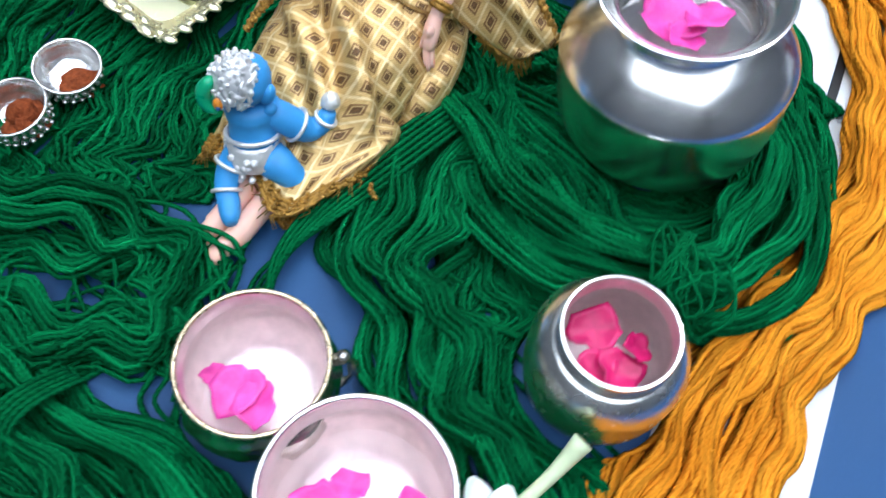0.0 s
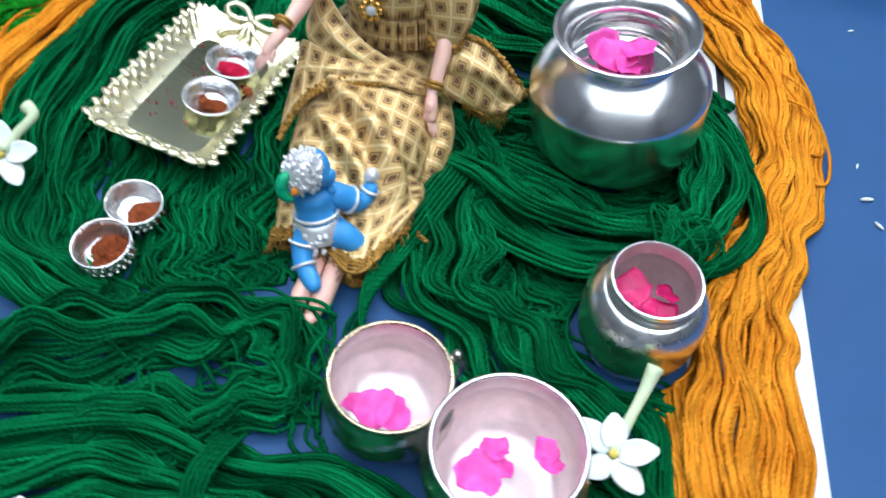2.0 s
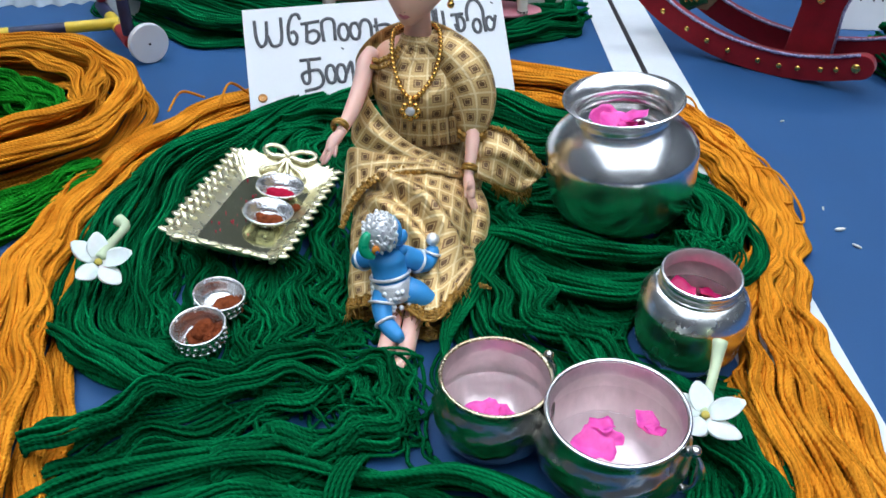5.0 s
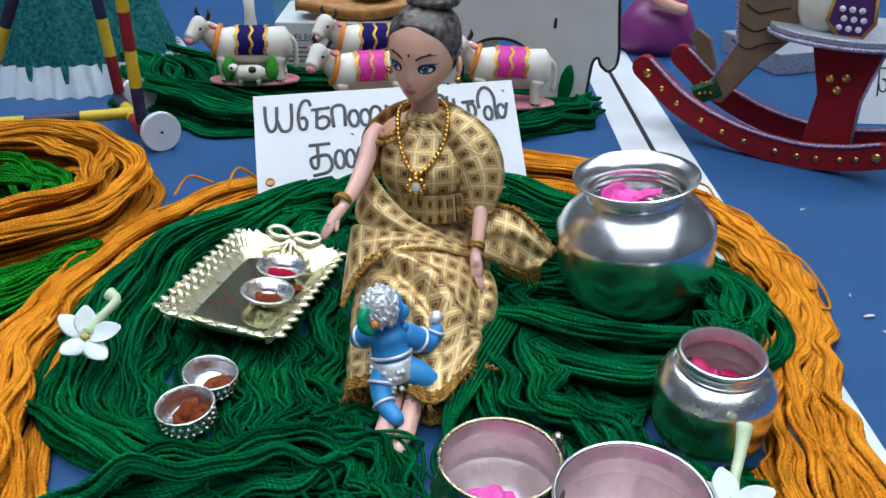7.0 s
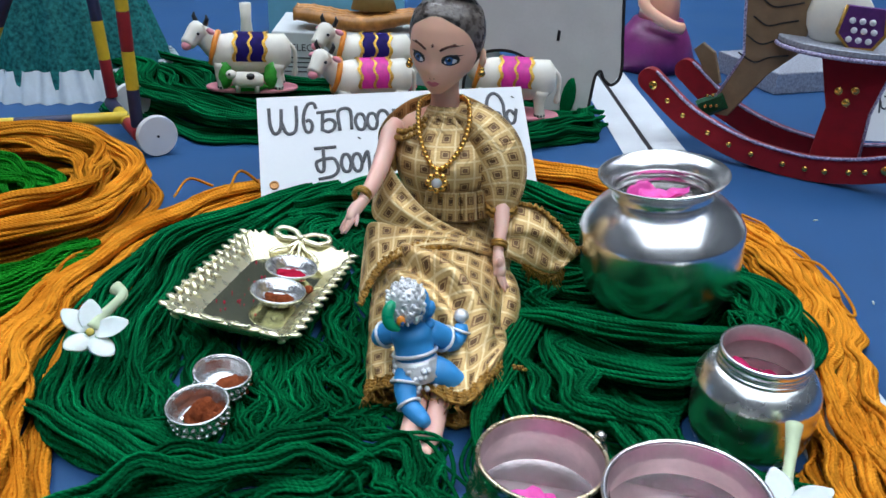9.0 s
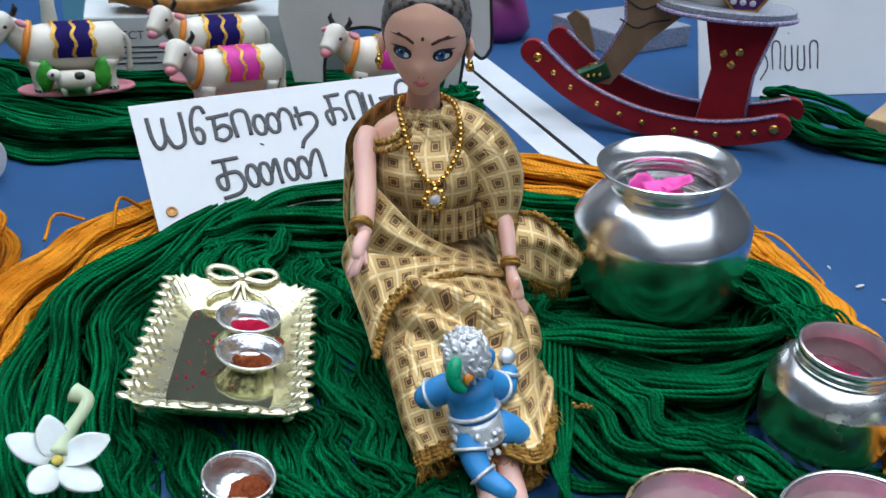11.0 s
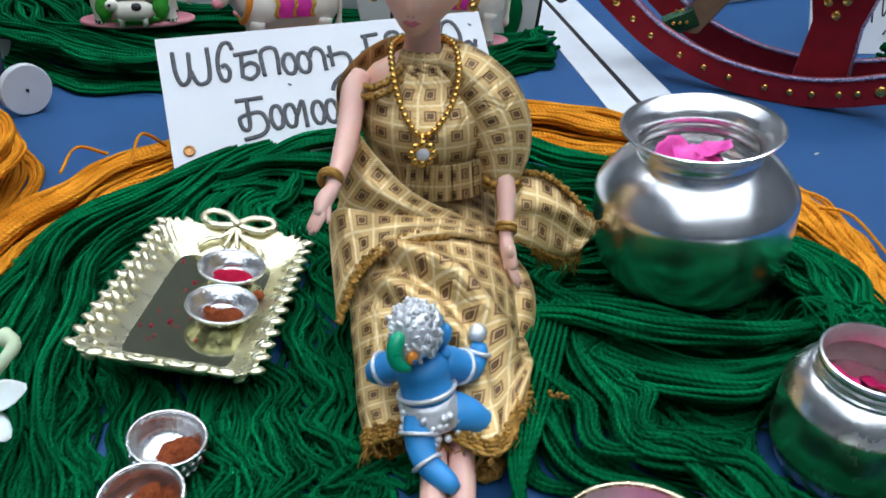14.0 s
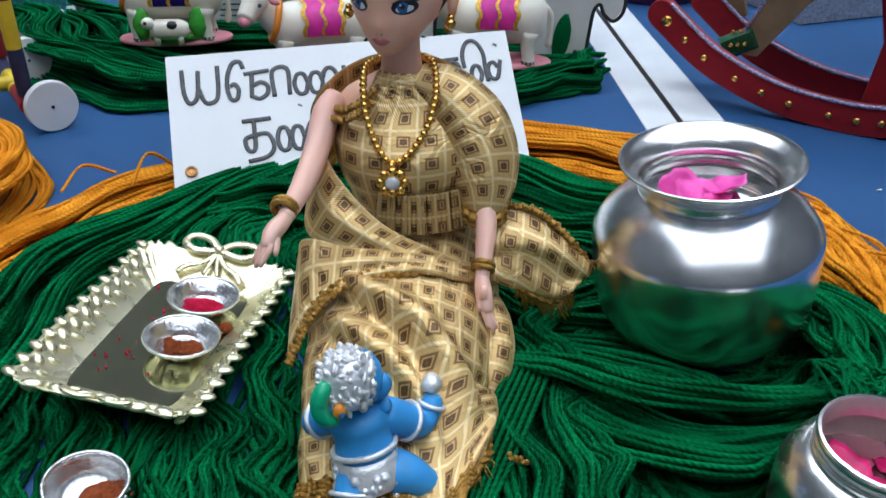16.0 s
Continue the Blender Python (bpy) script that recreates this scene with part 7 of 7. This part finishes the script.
    s.prism([(0.130 + 0.045 * math.cos(q) - 0.005, 0.030 * math.sin(q)) for q in np.linspace(0, 2 * math.pi, 30, endpoint=False)], 0.004, pose(0, 0.088, -0.022, -90, 0, 0), GLITTERBOARD, 0.0006)
    s.make("seat", t, "silver glitter seat edged with cord", smooth=False)
    s = Shape()
    s.tube([(0.125 + 0.0455 * math.cos(q), 0.0865, -0.022 + 0.0305 * math.sin(q)) for q in np.linspace(0, 2 * math.pi, 40)], 0.0015, PURPLECORD, 6, caps=False)
    s.make("seat_cord", t, "purple cord round the seat", sharp=0)
    w = thing("horse_rider", "white clay rider with purple jewelled cloth on the seat", "figurine", m=m @ Matrix.Translation((0.122, 0.0882, -0.016)))
    s = Shape()
    s.ball((-0.006, 0.020, 0), (0.020, 0.022, 0.012), COWWHITE, n=18, rows=12, rough=0.12)
    o = s.make("body", w, sharp=0)
    s = Shape()
    s.prism([(0.000, 0.030), (-0.003, 0.012), (0.006, 0.003), (0.020, 0.004), (0.026, 0.014), (0.024, 0.030)], 0.003, Matrix.Translation((0, 0, 0.010)), mat("purple_felt", (0.10, 0.02, 0.16), 0.8, vary=0.2, scale=200), 0.0005)
    s.make("cloth", w, "purple felt cloth", smooth=False)
    s = Shape()
    s.tube([(0.000, 0.030, 0.0128), (-0.003, 0.012, 0.0128), (0.006, 0.003, 0.0128), (0.020, 0.004, 0.0128), (0.026, 0.014, 0.0128), (0.024, 0.030, 0.0128)], 0.0012, GOLDTRIM, 8)
    s.make("beaded_edge", w, sharp=0)
    for k in range(9):
        g = Shape()
        g.ball((0.005 + 0.006 * (k % 3) + 0.002 * (k // 3 % 2), 0.009 + 0.006 * (k // 3), 0.0135), (0.0021, 0.0021, 0.0012), JEWEL, n=10, rows=7)
        g.make("jewel", w, sharp=0)


rocking_horse()


def striped_rod(parent, a, b, bands, r=0.0042):
    """A round stick painted in bands."""
    a, b = Vector(a), Vector(b)
    rod = Shape()
    rod.tube([a, b], r * 0.9, bands[0], 14)
    ob = rod.make("rod", parent, "stick painted in bands", sharp=30)
    n = len(bands)
    for i, mt in enumerate(bands):
        s = Shape()
        s.tube([a.lerp(b, i / n + 0.001), a.lerp(b, (i + 0.05) / n), a.lerp(b, (i + 0.95) / n), a.lerp(b, (i + 1) / n - 0.001)], [r * 0.97, r, r, r * 0.97], mt, 14)
        s.make("band", ob, sharp=30)


def walker():
    t = thing("baby_walker", "striped stick toy walker with white disc wheels", "toy walker")
    Y, N, M = YELLOW, NAVY, MAROON
    hub, back = (-0.1890, 0.2130, 0.0142), (-0.2300, 0.2930, 0.0142)
    striped_rod(t, (-0.2005, 0.2130, 0.020), (-0.2010, 0.2110, 0.175), [N, Y, M, Y, N, Y])
    striped_rod(t, (-0.2390, 0.2800, 0.020), (-0.2500, 0.2790, 0.190), [M, Y, N, Y, M, N])
    striped_rod(t, (-0.3250, 0.2300, 0.015), (-0.2560, 0.2290, 0.150), [N, M, Y, N, Y, M])
    striped_rod(t, (-0.395, 0.192, 0.016), (-0.2150, 0.2400, 0.0175), [N, M, Y, N, Y], 0.0042)
    striped_rod(t, (-0.1990, 0.2090, 0.0150), (-0.2420, 0.2830, 0.0150), [M, Y, N], 0.0046)
    for c in (hub, back):
        s = Shape()
        d = Vector((0.60, -0.78, 0.02)).normalized()
        mm = Matrix.Translation(c) @ d.to_track_quat("Z", "Y").to_matrix().to_4x4()
        s.prism([(0.0140 * math.cos(q), 0.0140 * math.sin(q)) for q in np.linspace(0, 2 * math.pi, 48, endpoint=False)], 0.005, mm, WHITEWHEEL, 0.0005)
        w = s.make("wheel", t, "white foam board disc wheel", sharp=40)
        s = Shape()
        s.tube([mm @ Vector((0, 0, -0.010)), mm @ Vector((0, 0, 0.0056))], 0.0009, BLACK, 8)
        s.make("axle", w, "dark pin axle", sharp=30)


walker()


def dress_doll():
    t = thing("skirted_doll", "doll in teal brocade skirt with white satin frill", "doll", (-0.325, 0.40, 0))
    s = Shape()
    n = 90
    rows = []
    for z, r in ((0.010, 0.098), (0.03, 0.092), (0.06, 0.082), (0.10, 0.066), (0.15, 0.045), (0.19, 0.028)):
        rows.append([((r + 0.0045 * math.sin(18 * a) * (0.2 - z) / 0.2) * math.cos(a), (r * 0.72 + 0.0045 * math.sin(18 * a) * (0.2 - z) / 0.2) * math.sin(a), z) for a in np.linspace(0, 2 * math.pi, n, endpoint=False)])
    s.grid(rows, TEAL)
    s.slot(LACE)
    rows = []
    for z, r in ((0.0, 0.112), (0.008, 0.108), (0.016, 0.102), (0.024, 0.0975)):
        rows.append([((r + 0.0035 * math.sin(44 * a)) * math.cos(a), (r * 0.72 + 0.0035 * math.sin(44 * a)) * math.sin(a), z) for a in np.linspace(0, 2 * math.pi, 220, endpoint=False)])
    s.grid(rows, LACE)
    ob = s.make("doll_dress", sharp=0)
    ob.name = "dressed_doll"
    ob.matrix_world = Matrix.Translation((-0.325, 0.40, 0))
    tagged(ob, "doll's teal brocade skirt with white satin frill", "doll")
    bpy.data.objects.remove(t)
    s = Shape()
    s.loft([((0, 0, 0), (0.034, 0, 0), (0, 0.030, 0)), ((0, 0, 0.012), (0.042, 0, 0), (0, 0.036, 0)), ((0, 0, 0.030), (0.036, 0, 0), (0, 0.032, 0)), ((0.002, 0, 0.050), (0.024, 0, 0), (0, 0.022, 0))], PURPLE, 28)
    s.loft([((0.002, 0, 0.046), (0.020, 0, 0), (0, 0.018, 0)), ((0.002, 0, 0.075), (0.018, 0, 0), (0, 0.016, 0)), ((0.002, 0, 0.10), (0.012, 0, 0), (0, 0.012, 0)), ((0.002, 0, 0.12), (0.011, 0, 0), (0, 0.011, 0))], SKIN, 20)
    s.tube(spline([(-0.016, -0.01, 0.09), (-0.020, -0.026, 0.066), (0.004, -0.033, 0.050), (0.018, -0.030, 0.046)], 14), 0.0055, SKIN, 12)
    o = tagged(s.make("clay_doll", sharp=0), "seated clay doll with purple lacquered skirt", "doll")
    o.matrix_world = Matrix.Translation((0.222, 0.500, 0))
    s = Shape()
    s.box((0, 0, 0.010), (0.10, 0.09, 0.020), GLITTERBOARD, bevel=0.001)
    o = tagged(s.make("glitter_board", smooth=False), "silver glitter covered board on the floor", "board")
    o.matrix_world = pose(0.350, 0.470, 0, 0, 0, 18)
    s = Shape()
    s.box((0, 0, 0.006), (0.12, 0.06, 0.012), WOOD, bevel=0.001)
    o = tagged(s.make("wooden_block", smooth=False), "plain pale wooden block on green yarn", "block")
    o.matrix_world = pose(0.435, 0.165, 0.018, 0, -4, 30)


dress_doll()


# ---- rice grains on the floor ----
def grains():
    s = Shape()
    s.tube([(-0.0030, 0, 0), (-0.0024, 0, 0), (0, 0, 0), (0.0024, 0, 0), (0.0030, 0, 0)], [0.0003, 0.0007, 0.0010, 0.0007, 0.0003], RICE, 8)
    first = None
    for x, y, rz, k in ((0.2265, 0.0000, 10, 1.0), (0.2295, -0.0150, -50, 0.85), (0.2255, 0.0210, 75, 0.6), (0.238, 0.125, 20, 0.6)):
        if first is None:
            o = first = s.make("rice_grain", sharp=0)
        else:
            o = new("rice_grain", first.data)
        o.matrix_world = pose(x, y, 0.0011 * k, 0, 0, rz) @ Matrix.Diagonal((k, k, k, 1))
        tagged(o, "single white rice grain on the blue floor", "rice grain", "rice grains")


grains()
